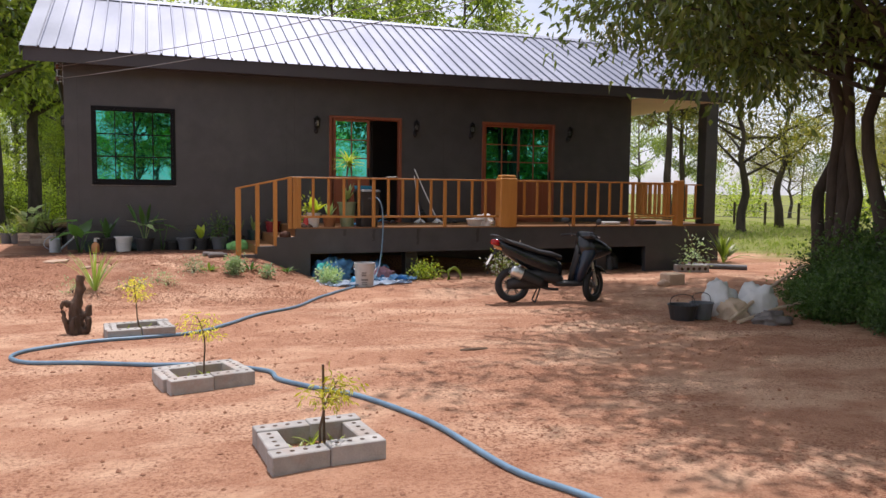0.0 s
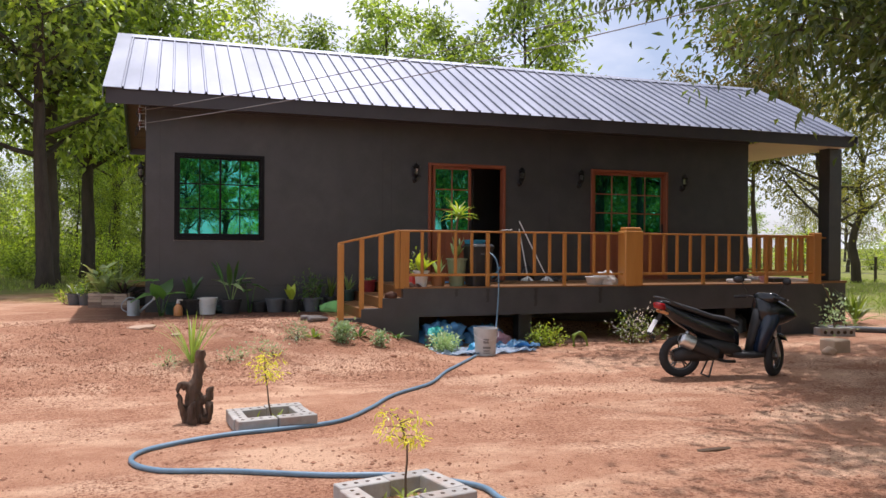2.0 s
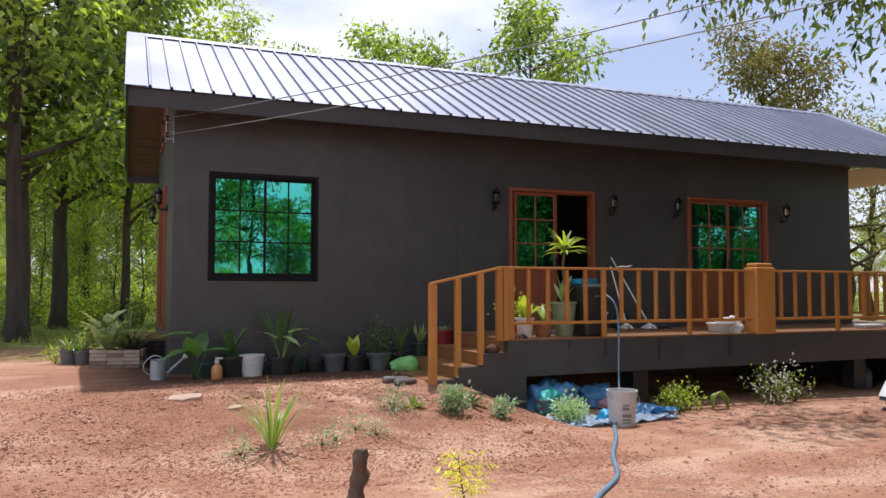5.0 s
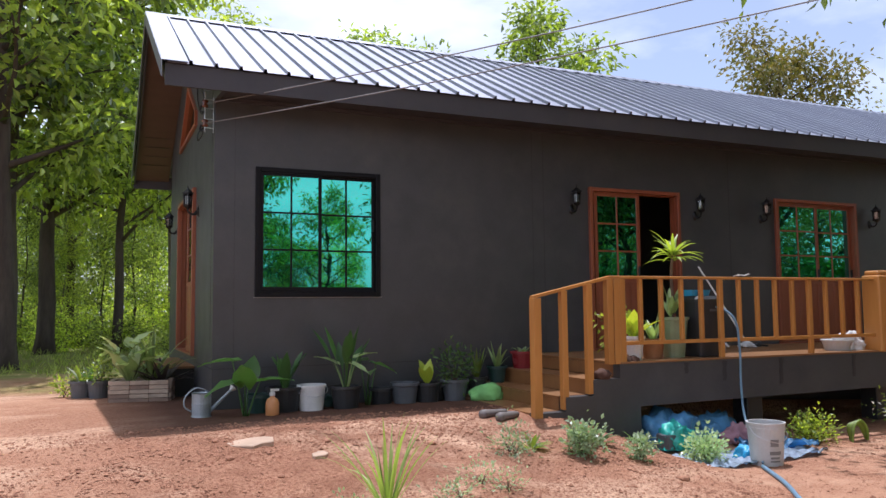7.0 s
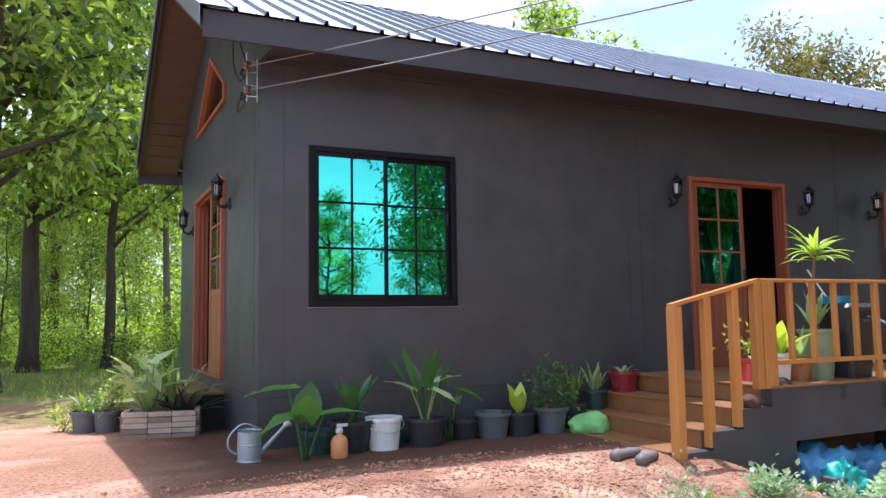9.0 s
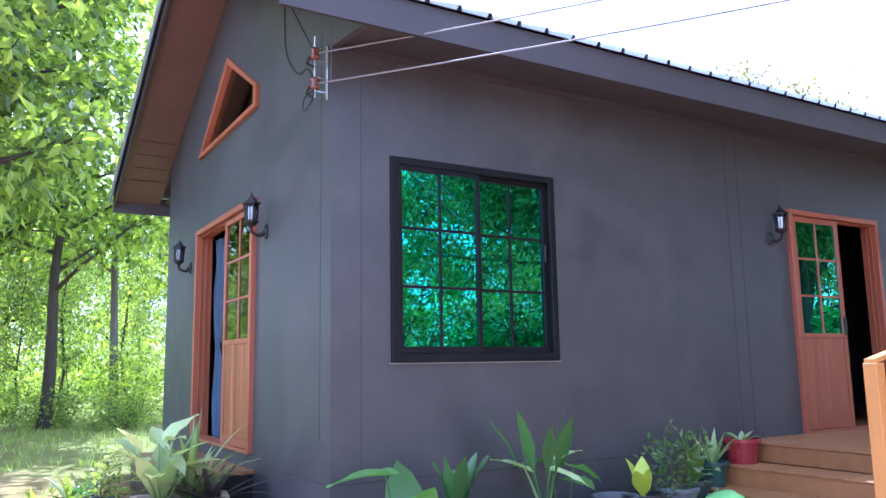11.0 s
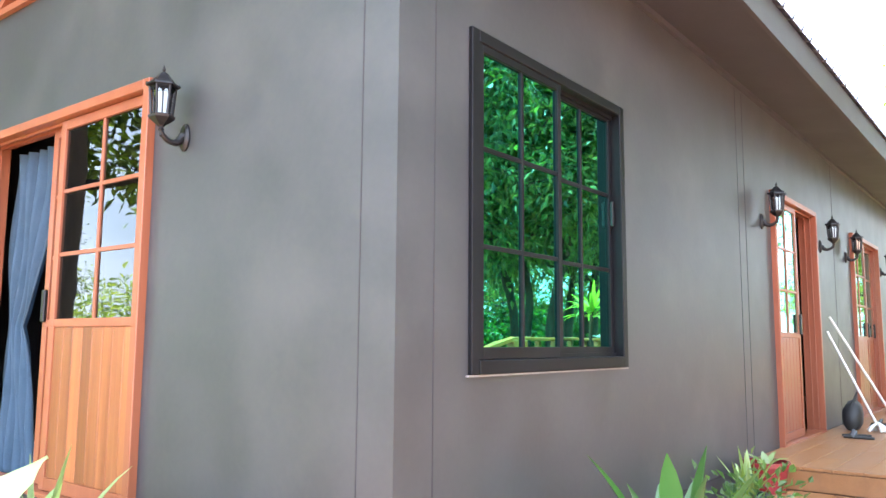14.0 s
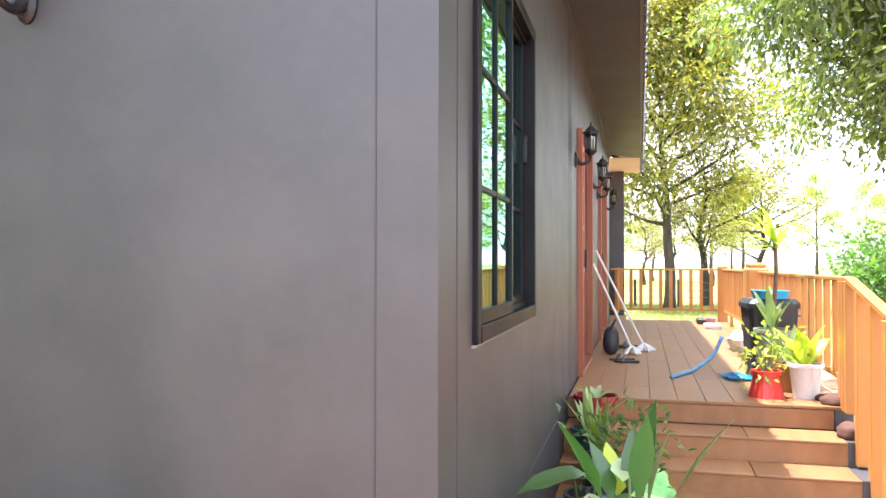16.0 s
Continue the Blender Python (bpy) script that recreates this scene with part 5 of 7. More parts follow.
M_MIRROR = plain("mirror_glass", (0.85, 0.87, 0.9), 0.04, 1.0, 0.02, 0.0)
M_STICK = plain("dry_twig", (0.13, 0.085, 0.055), 0.9, 0, 0.2, 0.5)
M_VARIEG = leaf_material("pale_variegated_leaf", (0.13, 0.19, 0.07), (0.3, 0.36, 0.17), (0.7, 0.8, 0.4))
M_LIMELEAF = leaf_material("lime_leaf", (0.24, 0.32, 0.03), (0.46, 0.5, 0.05), (0.8, 0.8, 0.3))
M_PURPLE = leaf_material("purple_green_leaf", (0.035, 0.02, 0.03), (0.06, 0.07, 0.045), (0.6, 0.4, 0.4))
M_TAROL = leaf_material("broad_green_leaf", (0.03, 0.078, 0.022), (0.07, 0.14, 0.036), (0.9, 1.1, 0.5), 0.35)
M_SILVER = leaf_material("silver_green_leaf", (0.2, 0.27, 0.16), (0.33, 0.4, 0.25), (0.5, 0.6, 0.3))
M_YFEATHER = leaf_material("yellow_feathery_leaf", (0.32, 0.33, 0.04), (0.55, 0.5, 0.06), (0.7, 0.7, 0.3))
M_PETAL = leaf_material("white_petal", (0.6, 0.58, 0.5), (0.75, 0.72, 0.66), (0.5, 0.5, 0.5))
M_GRASSY = leaf_material("long_grass_blade", (0.1, 0.16, 0.035), (0.28, 0.32, 0.08), (0.8, 0.9, 0.4))


# ---- leaves and pots ----
def blade(bm, base, az, el, length, width, droop=0.8, fold=0.25, n=7, neck=0.0, wave=0.0):
    """One long leaf: rises, arches over and narrows to a tip. neck: bare stalk share."""
    p, d = Vector(base), Vector((math.cos(az) * math.cos(el), math.sin(az) * math.cos(el), math.sin(el)))
    rows = []
    for k in range(n + 1):
        t = k / n
        s = Vector((-math.sin(az), math.cos(az), 0))
        u = d.cross(s)
        if u.z < 0:
            u = -u
        if t < neck:
            w = 0.006
        else:
            q = (t - neck) / (1 - neck)
            w = max(0.001, width * 0.5 * math.sin(math.pi * min(1, 0.08 + 0.92 * q ** 0.75)) ** 0.85)
        wv = wave * math.sin(9 * t + az)
        rows.append([bm.verts.new(p + s * w + u * (w * fold + wv)), bm.verts.new(p), bm.verts.new(p - s * w + u * (w * fold - wv))])
        d = (d + Vector((0, 0, -droop / n * (0.4 + t)))).normalized()
        p = p + d * length / n
    for a, b in zip(rows, rows[1:]):
        bm.faces.new((a[0], a[1], b[1], b[0]))
        bm.faces.new((a[1], a[2], b[2], b[1]))
    return bm


def heart_leaf(bm, base, az, stalk, el, length, width, tilt):
    """A broad arrow-shaped leaf on a tall stalk."""
    d = Vector((math.cos(az) * math.cos(el), math.sin(az) * math.cos(el), math.sin(el)))
    tip = Vector(base) + d * stalk
    tube(bm, smooth_path([base, Vector(base) + d * stalk * 0.5 + Vector((0, 0, 0.02)), tip], 3), [0.011, 0.01, 0.009, 0.008, 0.007, 0.006, 0.005], 6)
    f = Vector((math.cos(az) * math.cos(tilt), math.sin(az) * math.cos(tilt), math.sin(tilt)))
    s = Vector((-math.sin(az), math.cos(az), 0))
    u = f.cross(s)
    u = -u if u.z < 0 else u
    prof = ((-0.28, 0.18), (-0.12, 0.4), (0.05, 0.5), (0.3, 0.44), (0.55, 0.3), (0.8, 0.14), (1.0, 0.005))
    rows = []
    for k, (a, w) in enumerate(prof):
        c = tip + f * a * length - u * 0.18 * length * max(0, a) ** 2
        wob = 0.03 * length * math.sin(k * 2.3 + az)
        rows.append([bm.verts.new(c + s * w * width + u * (w * width * 0.3 + wob)), bm.verts.new(c if a > 0 else tip + f * a * length * 0.2), bm.verts.new(c - s * w * width + u * (w * width * 0.3 - wob))])
    for a, b in zip(rows, rows[1:]):
        bm.faces.new((a[0], a[1], b[1], b[0]))
        bm.faces.new((a[1], a[2], b[2], b[1]))
    return bm


def pot_shape(r_top, r_bot, h, lip=0.012):
    t = 0.008
    return [(0, 0), (r_bot, 0), (r_top - lip * 0.6, h - 0.035), (r_top - lip * 0.6, h - 0.034), (r_top + lip, h - 0.03), (r_top + lip, h), (r_top - t, h), (r_top - t - 0.004, h - 0.05), (r_bot * 0.9, 0.02)]


def potted(at, r_top, r_bot, h, pot_mat, plants, label, group="potted plants", turn=0.0, seg=20, name="potted_plant"):
    """plants: callables that add leaf parts to the thing, given its soil height."""
    root = thing(name, at, label, "plant", group, turn)
    part("pot", lathe(bmesh.new(), pot_shape(r_top, r_bot, h), seg), pot_mat, root, smooth=False)
    part("soil", lathe(bmesh.new(), [(0, h - 0.03), (r_top * 0.6, h - 0.035), (r_top - 0.012, h - 0.045)], 16), M_EARTH, root)
    for f in plants:
        f(root, h - 0.04)
    return root


def lances(count, length, width, mat, seed, el=(0.7, 1.4), droop=(0.4, 1.1), neck=0.15, wave=0.0, lift=0.0):
    def add(root, z):
        r = random.Random(seed)
        for k in range(count):
            az = k * 2.4 + r.uniform(-0.4, 0.4)
            ln = length * r.uniform(0.65, 1.1)
            part("leaf", blade(bmesh.new(), (0.015 * math.cos(az), 0.015 * math.sin(az), z + lift * k / count), az, r.uniform(*el), ln, width * r.uniform(0.8, 1.15), r.uniform(*droop), 0.3, 8, neck, wave), mat, root, smooth=True)
    return add


def hearts(count, stalk, length, width, mat, seed, el=(1.0, 1.4), tilt=(-0.5, 0.5)):
    def add(root, z):
        r = random.Random(seed)
        for k in range(count):
            az = k * 2.4 + r.uniform(-0.5, 0.5)
            part("leaf", heart_leaf(bmesh.new(), (0.02 * math.cos(az), 0.02 * math.sin(az), z), az, stalk * r.uniform(0.6, 1.1), r.uniform(*el), length * r.uniform(0.75, 1.1), width * r.uniform(0.75, 1.1), r.uniform(*tilt)), mat, root, smooth=True)
    return add


def shrub(height, radius, leaf, count, mat, seed, stem=0.006, width=0.5):
    def add(root, z):
        rng = np.random.default_rng(seed)
        wood, cen = bmesh.new(), []
        for k in range(6):
            az = k * 1.05 + rng.uniform(-0.3, 0.3)
            b = branch((0, 0, z), az, rng.uniform(0.9, 1.45), height * rng.uniform(0.7, 1.0), 0.0, rng)
            tube(wood, b, [stem, stem * 0.8, stem * 0.6, stem * 0.5, stem * 0.3], 5)
            cen += b[1:] + [b[3], b[4]]
        part("stem", wood, M_STICK, root)
        c = np.array([tuple(p) for p in cen])[rng.integers(0, len(cen), count)]
        sp = rng.normal(size=(count, 3)) * radius * 0.42
        d = sp / np.maximum(np.linalg.norm(sp, axis=1), 1e-6)[:, None] + rng.normal(size=(count, 3)) * 0.4 + np.array((0, 0, 0.5))
        linked("foliage", leaf_mesh("foliage", c + sp, d, leaf, leaf * width, rng, 0.2), mat, root)
    return add


def on_ground(x, y):
    return (x, y, ground_z(x, y) - 0.008)


# ---- plants along the front wall ----
def bed_plant(x, y, plants, label, group="bed plants", name="bed_plant", turn=0.0):
    root = thing(name, on_ground(x, y), label, "plant", group, turn)
    for f in plants:
        f(root, 0.0)
    return root


bed_plant(-1.24, 15.72, [hearts(5, 0.58, 0.42, 0.24, M_TAROL, 4, (1.1, 1.45), (-0.3, 0.9))], "broad-leaved green taro growing in the bed by the wall")
potted(on_ground(-1.05, 15.95), 0.16, 0.12, 0.2, M_DKGREEN, [], "empty dark green plastic pot by the wall", name="plant_pot")
potted(on_ground(-0.8, 15.9), 0.19, 0.14, 0.27, M_POT, [lances(7, 0.44, 0.12, M_TAROL, 6, (0.9, 1.45), (0.3, 0.9), 0.2, 0.01)], "black pot with an upright bright green leafy plant")
potted(on_ground(-0.15, 15.8), 0.17, 0.13, 0.25, M_POT, [lances(8, 0.74, 0.1, M_TAROL, 9, (1.1, 1.5), (0.2, 0.8), 0.5), hearts(3, 0.45, 0.28, 0.16, M_VARIEG, 10)], "black pot with tall long-leaved green plants")
bed_plant(0.16, 15.98, [hearts(3, 0.5, 0.34, 0.24, M_TAROL, 12, (1.2, 1.5), (-0.6, 0.3))], "tall taro with drooping dark green leaves by the wall")
potted(on_ground(0.34, 16.02), 0.14, 0.11, 0.2, M_POT, [], "black plastic pot with bare soil by the wall", name="plant_pot")
potted(on_ground(0.58, 15.9), 0.16, 0.12, 0.24, M_GPOT, [], "grey plastic pot with bare soil by the wall", name="plant_pot")
potted(on_ground(0.86, 15.9), 0.15, 0.12, 0.23, M_POT, [lances(5, 0.3, 0.13, M_LIMELEAF, 15, (1.0, 1.45), (0.3, 0.8), 0.2)], "black pot with a small pale yellow-green plant")
potted(on_ground(1.04, 16.06), 0.13, 0.1, 0.2, M_POT, [], "small black plastic pot by the wall", name="plant_pot")
potted(on_ground(1.2, 15.88), 0.16, 0.12, 0.25, M_GPOT, [shrub(0.36, 0.22, 0.07, 260, M_LEAFD, 17)], "grey pot with a dense dark green shrub")
potted((1.56, 16.02, 0.53), 0.13, 0.1, 0.24, M_POT, [lances(11, 0.4, 0.05, M_LEAF, 19, (1.1, 1.5), (0.1, 0.4), 0.05)], "black pot of upright strap-leaved plants on the stairs")
potted((1.88, 16.1, 0.68), 0.12, 0.09, 0.2, M_DKGREEN, [lances(10, 0.34, 0.05, M_VARIEG, 20, (0.9, 1.5), (0.2, 0.7), 0.05)], "green pot of pale strap-leaved plants on the stairs")
potted((2.24, 16.08, 0.84), 0.15, 0.12, 0.21, M_MAROON, [lances(9, 0.16, 0.05, M_VARIEG, 21, (0.4, 1.2), (0.6, 1.2), 0.1)], "maroon glazed pot of small variegated plants on the top stair")

can = thing("watering_can", on_ground(-1.66, 15.86), "galvanised grey watering can standing by the wall", "can", turn=10)
part("body", lathe(bmesh.new(), [(0, 0), (0.1, 0), (0.1, 0.012), (0.094, 0.02), (0.094, 0.13), (0.097, 0.137), (0.094, 0.145), (0.094, 0.24), (0.101, 0.25), (0.096, 0.25), (0.088, 0.24), (0.088, 0.03)], 22), M_ZINC, can)
part("spout", tube(bmesh.new(), [(0.09, 0, 0.06), (0.2, 0, 0.16), (0.3, 0, 0.25)], [0.022, 0.017, 0.014], 10), M_ZINC, can)
part("rose", lathe(bmesh.new(), [(0.014, 0), (0.04, 0.045), (0, 0.055)], 14, pose(0.3, 0, 0.25, 0, 45, 0)), M_WHITE, can, "pale spout rose")
part("handle", tube(bmesh.new(), smooth_path([(-0.09, 0, 0.06), (-0.17, 0, 0.12), (-0.16, 0, 0.22), (-0.05, 0, 0.3), (0.08, 0, 0.25)], 5), 0.008, 8), M_ZINC, can)

spray = thing("spray_bottle", on_ground(-0.98, 15.66), "orange plastic sprayer bottle with a white head", "bottle")
part("bottle", lathe(bmesh.new(), [(0, 0), (0.065, 0), (0.07, 0.02), (0.07, 0.13), (0.055, 0.17), (0.025, 0.19), (0.025, 0.205), (0, 0.205)], 20), M_AMBER, spray, smooth=True)
head_ = lathe(bmesh.new(), [(0, 0.205), (0.03, 0.205), (0.03, 0.235), (0.02, 0.24), (0.02, 0.26), (0, 0.26)], 16)
box(head_, -0.02, 0.07, -0.014, 0.014, 0.25, 0.275, 0.004)
part("pump_head", head_, M_WHITE, spray, "white pump head")

tub = thing("white_bucket", on_ground(-0.52, 15.85), "dirty white plastic bucket standing by the wall", "bucket")
part("body", lathe(bmesh.new(), [(0, 0), (0.125, 0), (0.15, 0.25), (0.16, 0.25), (0.16, 0.28), (0.145, 0.28), (0.12, 0.012)], 24), M_WHITE, tub)
part("bail", tube(bmesh.new(), smooth_path([(-0.16, 0, 0.265), (-0.15, -0.08, 0.2), (0, -0.17, 0.16), (0.15, -0.08, 0.2), (0.16, 0, 0.265)], 4), 0.004, 6), M_STEEL, tub)


def crumpled(name, at, size, mat, label, category, seed, flat=1.0, turn=0.0, rough=0.35, sharp=2.2):
    """A soft heap: a ball pressed to the ground and creased by noise."""
    bm = bmesh.new()
    bmesh.ops.create_icosphere(bm, subdivisions=4, radius=1.0)
    for v in bm.verts:
        p = v.co.copy()
        q = p + Vector((seed, seed * 0.7, 0))
        d = 1 + rough * noise.noise(q * sharp) + rough * 0.55 * (abs(noise.noise(q * sharp * 2.6)) * 2 - 0.5)
        w = p * d
        v.co = Vector((w.x * size[0], w.y * size[1], max(-0.25, w.z) * size[2] * flat + 0.22 * size[2] * flat))
    ob = part(name, bm, mat, smooth=True)
    ob.matrix_basis = pose(*at, 0, 0, turn)
    return tagged(ob, label, category)


def sheet(name, at, sx, sy, mat, label, category, seed, lift=0.05, turn=0.0, drape=None):
    """A crumpled cloth or plastic sheet lying on what is under it; drape(x, y): height."""
    bm = bmesh.new()
    n = 26
    rows = []
    for j in range(n + 1):
        row = []
        for i in range(n + 1):
            x, y = (i / n - 0.5) * sx, (j / n - 0.5) * sy
            q = Vector((x * 7 + seed, y * 7, seed))
            x += 0.05 * noise.noise(q + Vector((5, 0, 0))) * min(1, sx)
            y += 0.05 * noise.noise(q + Vector((0, 9, 0))) * min(1, sy)
            z = lift * (abs(noise.noise(q)) + 0.5 * abs(noise.noise(q * 2.3))) + 0.006
            row.append(bm.verts.new((x, y, z + (drape(x, y) if drape else 0))))
        rows.append(row)
    for j in range(n):
        for i in range(n):
            bm.faces.new((rows[j][i], rows[j][i + 1], rows[j + 1][i + 1], rows[j + 1][i]))
    bmesh.ops.solidify(bm, geom=bm.faces[:], thickness=0.004)
    ob = part(name, bm, mat, smooth=True)
    ob.matrix_basis = pose(*at, 0, 0, turn)
    return tagged(ob, label, category)


crumpled("green_cloth", on_ground(-0.3, 16.12), (0.16, 0.09, 0.12), M_DKGREEN, "crumpled dark green cloth behind the pots", "cloth", 3.1)
crumpled("lime_cloth", (1.56, 15.74, 0.53), (0.24, 0.17, 0.15), M_LIME, "lime green cloth thrown over the lowest stair", "cloth", 2.2, 1.0, 20, 0.2, 1.5)


def boot(at, turn, tilt):
    root = thing("rubber_boot", at, "worn grey rubber boot lying on the soil", "boot", "boots", turn)
    part("shaft", tube(bmesh.new(), smooth_path([(-0.32, 0, 0.075), (-0.2, 0.005, 0.07), (-0.08, 0, 0.065), (0.0, 0.02, 0.06)], 4), [0.07, 0.075, 0.072, 0.07, 0.066, 0.063, 0.06, 0.058, 0.057, 0.056, 0.056, 0.056, 0.055], 12), M_BOOT, root, smooth=True)
    part("foot", tube(bmesh.new(), smooth_path([(-0.01, -0.01, 0.06), (0.04, 0.05, 0.055), (0.03, 0.14, 0.05), (0.02, 0.2, 0.045)], 4), [0.055, 0.057, 0.057, 0.055, 0.052, 0.05, 0.05, 0.05, 0.05, 0.048, 0.044, 0.036, 0.018], 12), M_BOOT, root, smooth=True)
    return root


for bx_, by_, bt_ in ((1.1, 14.52, 18), (1.16, 14.38, 30)):
    boot((bx_, by_, ground_z(bx_, by_) - 0.005), bt_, 0).scale = (0.95, 0.62, 0.62)


def stone(name, at, size, mat, label, seed, turn=0.0, category="stone", group=""):
    bm = bmesh.new()
    bmesh.ops.create_icosphere(bm, subdivisions=3, radius=1.0)
    for v in bm.verts:
        d = 1 + 0.28 * noise.noise(v.co * 1.7 + Vector((seed, 0, seed))) + 0.1 * noise.noise(v.co * 5 + Vector((seed, 2, 0)))
        v.co = Vector((v.co.x * size[0] * d, v.co.y * size[1] * d, v.co.z * size[2] * d + size[2] * 0.55))
    ob = part(name, bm, mat, smooth=True)
    ob.matrix_basis = pose(*at, 0, 0, turn)
    return tagged(ob, label, category, group)


def slab(at, radius, turn, seed, label):
    """A broken flat piece of screed with a ragged rim."""
    rr = random.Random(seed)
    rim = [(radius * rr.uniform(0.72, 1.15) * math.cos(2 * math.pi * k / 13) * 1.25, radius * rr.uniform(0.72, 1.1) * math.sin(2 * math.pi * k / 13) * 0.8) for k in range(13)]
    bm = bmesh.new()
    plate(bm, [(x, y, -0.02) for x, y in rim], (0, 0, 0.045))
    bmesh.ops.bevel(bm, geom=bm.edges[:], offset=0.006, segments=1, affect="EDGES")
    ob = part("stone_slab", bm, M_STONE)
    ob.matrix_basis = pose(*at, 2, -3, turn)
    return tagged(ob, label, "stone")


slab(on_ground(-1.47, 14.13), 0.2, 20, 8, "pale broken flat piece of screed lying on the bank")
slab(on_ground(-1.0, 13.75), 0.08, 50, 9, "small pale flat stone on the bank")
for k, (x, y, z, s) in enumerate(((2.22, 14.39, 0.838, 0.085), (2.52, 14.42, 0.988, 0.08), (2.66, 14.43, 0.988, 0.065))):
    stone("stair_rock", (x, y, z - 0.005), (s * 1.2, s, s * 0.8), M_ROCK, "rough dark brown rock on the stairs", 3.0 + k, 40 * k, "rock", "rocks on the stairs")
rng_r = random.Random(12)
for k in range(9):
    x, y = rng_r.uniform(-2.0, 2.2), rng_r.uniform(12.6, 14.4)
    s = rng_r.uniform(0.02, 0.04)
    stone("bank_stone", on_ground(x, y), (s * 1.3, s, s * 0.7), M_CRUMB, "lump of laterite lying on the bank", 6.0 + k, 33 * k, "stone", "stones on the bank")

# ---- planter at the side of the house ----
bedbox = thing("planter_box", on_ground(-2.12, 17.72), "square planter stacked from beige and brown tile offcuts", "planter", turn=-12)
M_TILE1 = plain("beige_tile", (0.42, 0.33, 0.25), 0.6, 0, 0.2)
M_TILE2 = plain("brown_tile", (0.22, 0.15, 0.11), 0.6, 0, 0.25)
rng_t = random.Random(3)
for layer in range(5):
    z = layer * 0.052
    for (ax, ay, bx_, by_) in ((-0.33, -0.2, 0.33, -0.2), (-0.33, 0.2, 0.33, 0.2), (-0.33, -0.17, -0.33, 0.17), (0.33, -0.17, 0.33, 0.17)):
        n = 3 if ay == by_ else 2
        for k in range(n):
            t0, t1 = k / n, (k + 1) / n
            x0, y0, x1, y1 = ax + (bx_ - ax) * t0, ay + (by_ - ay) * t0, ax + (bx_ - ax) * t1, ay + (by_ - ay) * t1
            j = rng_t.uniform(-0.008, 0.008)
            b = boxed(min(x0, x1) - (0 if n == 3 else 0.03) + j * 0, max(x0, x1) + (0 if n == 3 else 0.03) - 0.004, min(y0, y1) - (0.03 if n == 3 else 0) + j, max(y0, y1) + (0.03 if n == 3 else 0) + j, z, z + 0.048, 0.004)
            part("tile", b, rng_t.choice((M_TILE1, M_TILE1, M_TILE2)), bedbox)
part("soil", boxed(-0.3, 0.3, -0.17, 0.17, 0.0, 0.2), M_EARTH, bedbox)
bx0 = on_ground(-2.12, 17.72)


def boxed_plant(dx, dy, plants, label):
    root = thing("planter_plant", (bx0[0] + dx, bx0[1] + dy, bx0[2] + 0.19), label, "plant", "plants in the planter")
    for f in plants:
        f(root, 0.0)


boxed_plant(-0.14, 0.0, [hearts(16, 0.52, 0.26, 0.17, M_VARIEG, 31, (0.75, 1.45), (-0.2, 0.9)), lances(9, 0.6, 0.12, M_VARIEG, 36, (0.7, 1.3), (0.4, 1.0), 0.2)], "pale white-green caladium leaves in the tile planter")
boxed_plant(0.1, 0.1, [lances(24, 0.72, 0.045, M_VARIEG, 32, (0.7, 1.4), (0.7, 1.4), 0.1)], "arching green fern-like leaves in the tile planter")
boxed_plant(0.22, -0.04, [lances(18, 0.5, 0.06, M_PURPLE, 33, (0.3, 1.2), (0.2, 0.8), 0.0)], "spiky purple-green leaves in the tile planter")
potted(on_ground(-2.8, 18.36), 0.14, 0.11, 0.22, M_GPOT, [lances(12, 0.3, 0.055, M_LEAF, 34, (0.5, 1.3), (0.5, 1.2), 0.1)], "grey pot with a green spreading plant")
potted(on_ground(-2.6, 18.26), 0.14, 0.11, 0.22, M_GPOT, [shrub(0.24, 0.17, 0.06, 200, M_LEAF, 35)], "grey pot with a small light green plant")
potted(on_ground(-2.68, 18.62), 0.13, 0.1, 0.2, M_POT, [lances(10, 0.36, 0.05, M_LEAFD, 38, (0.6, 1.3), (0.5, 1.1), 0.1)], "black pot with a dark green leafy plant")
bed_plant(-3.0, 18.5, [shrub(0.22, 0.14, 0.07, 90, M_LEAFY, 37)], "small yellow-green plant beside the pots")

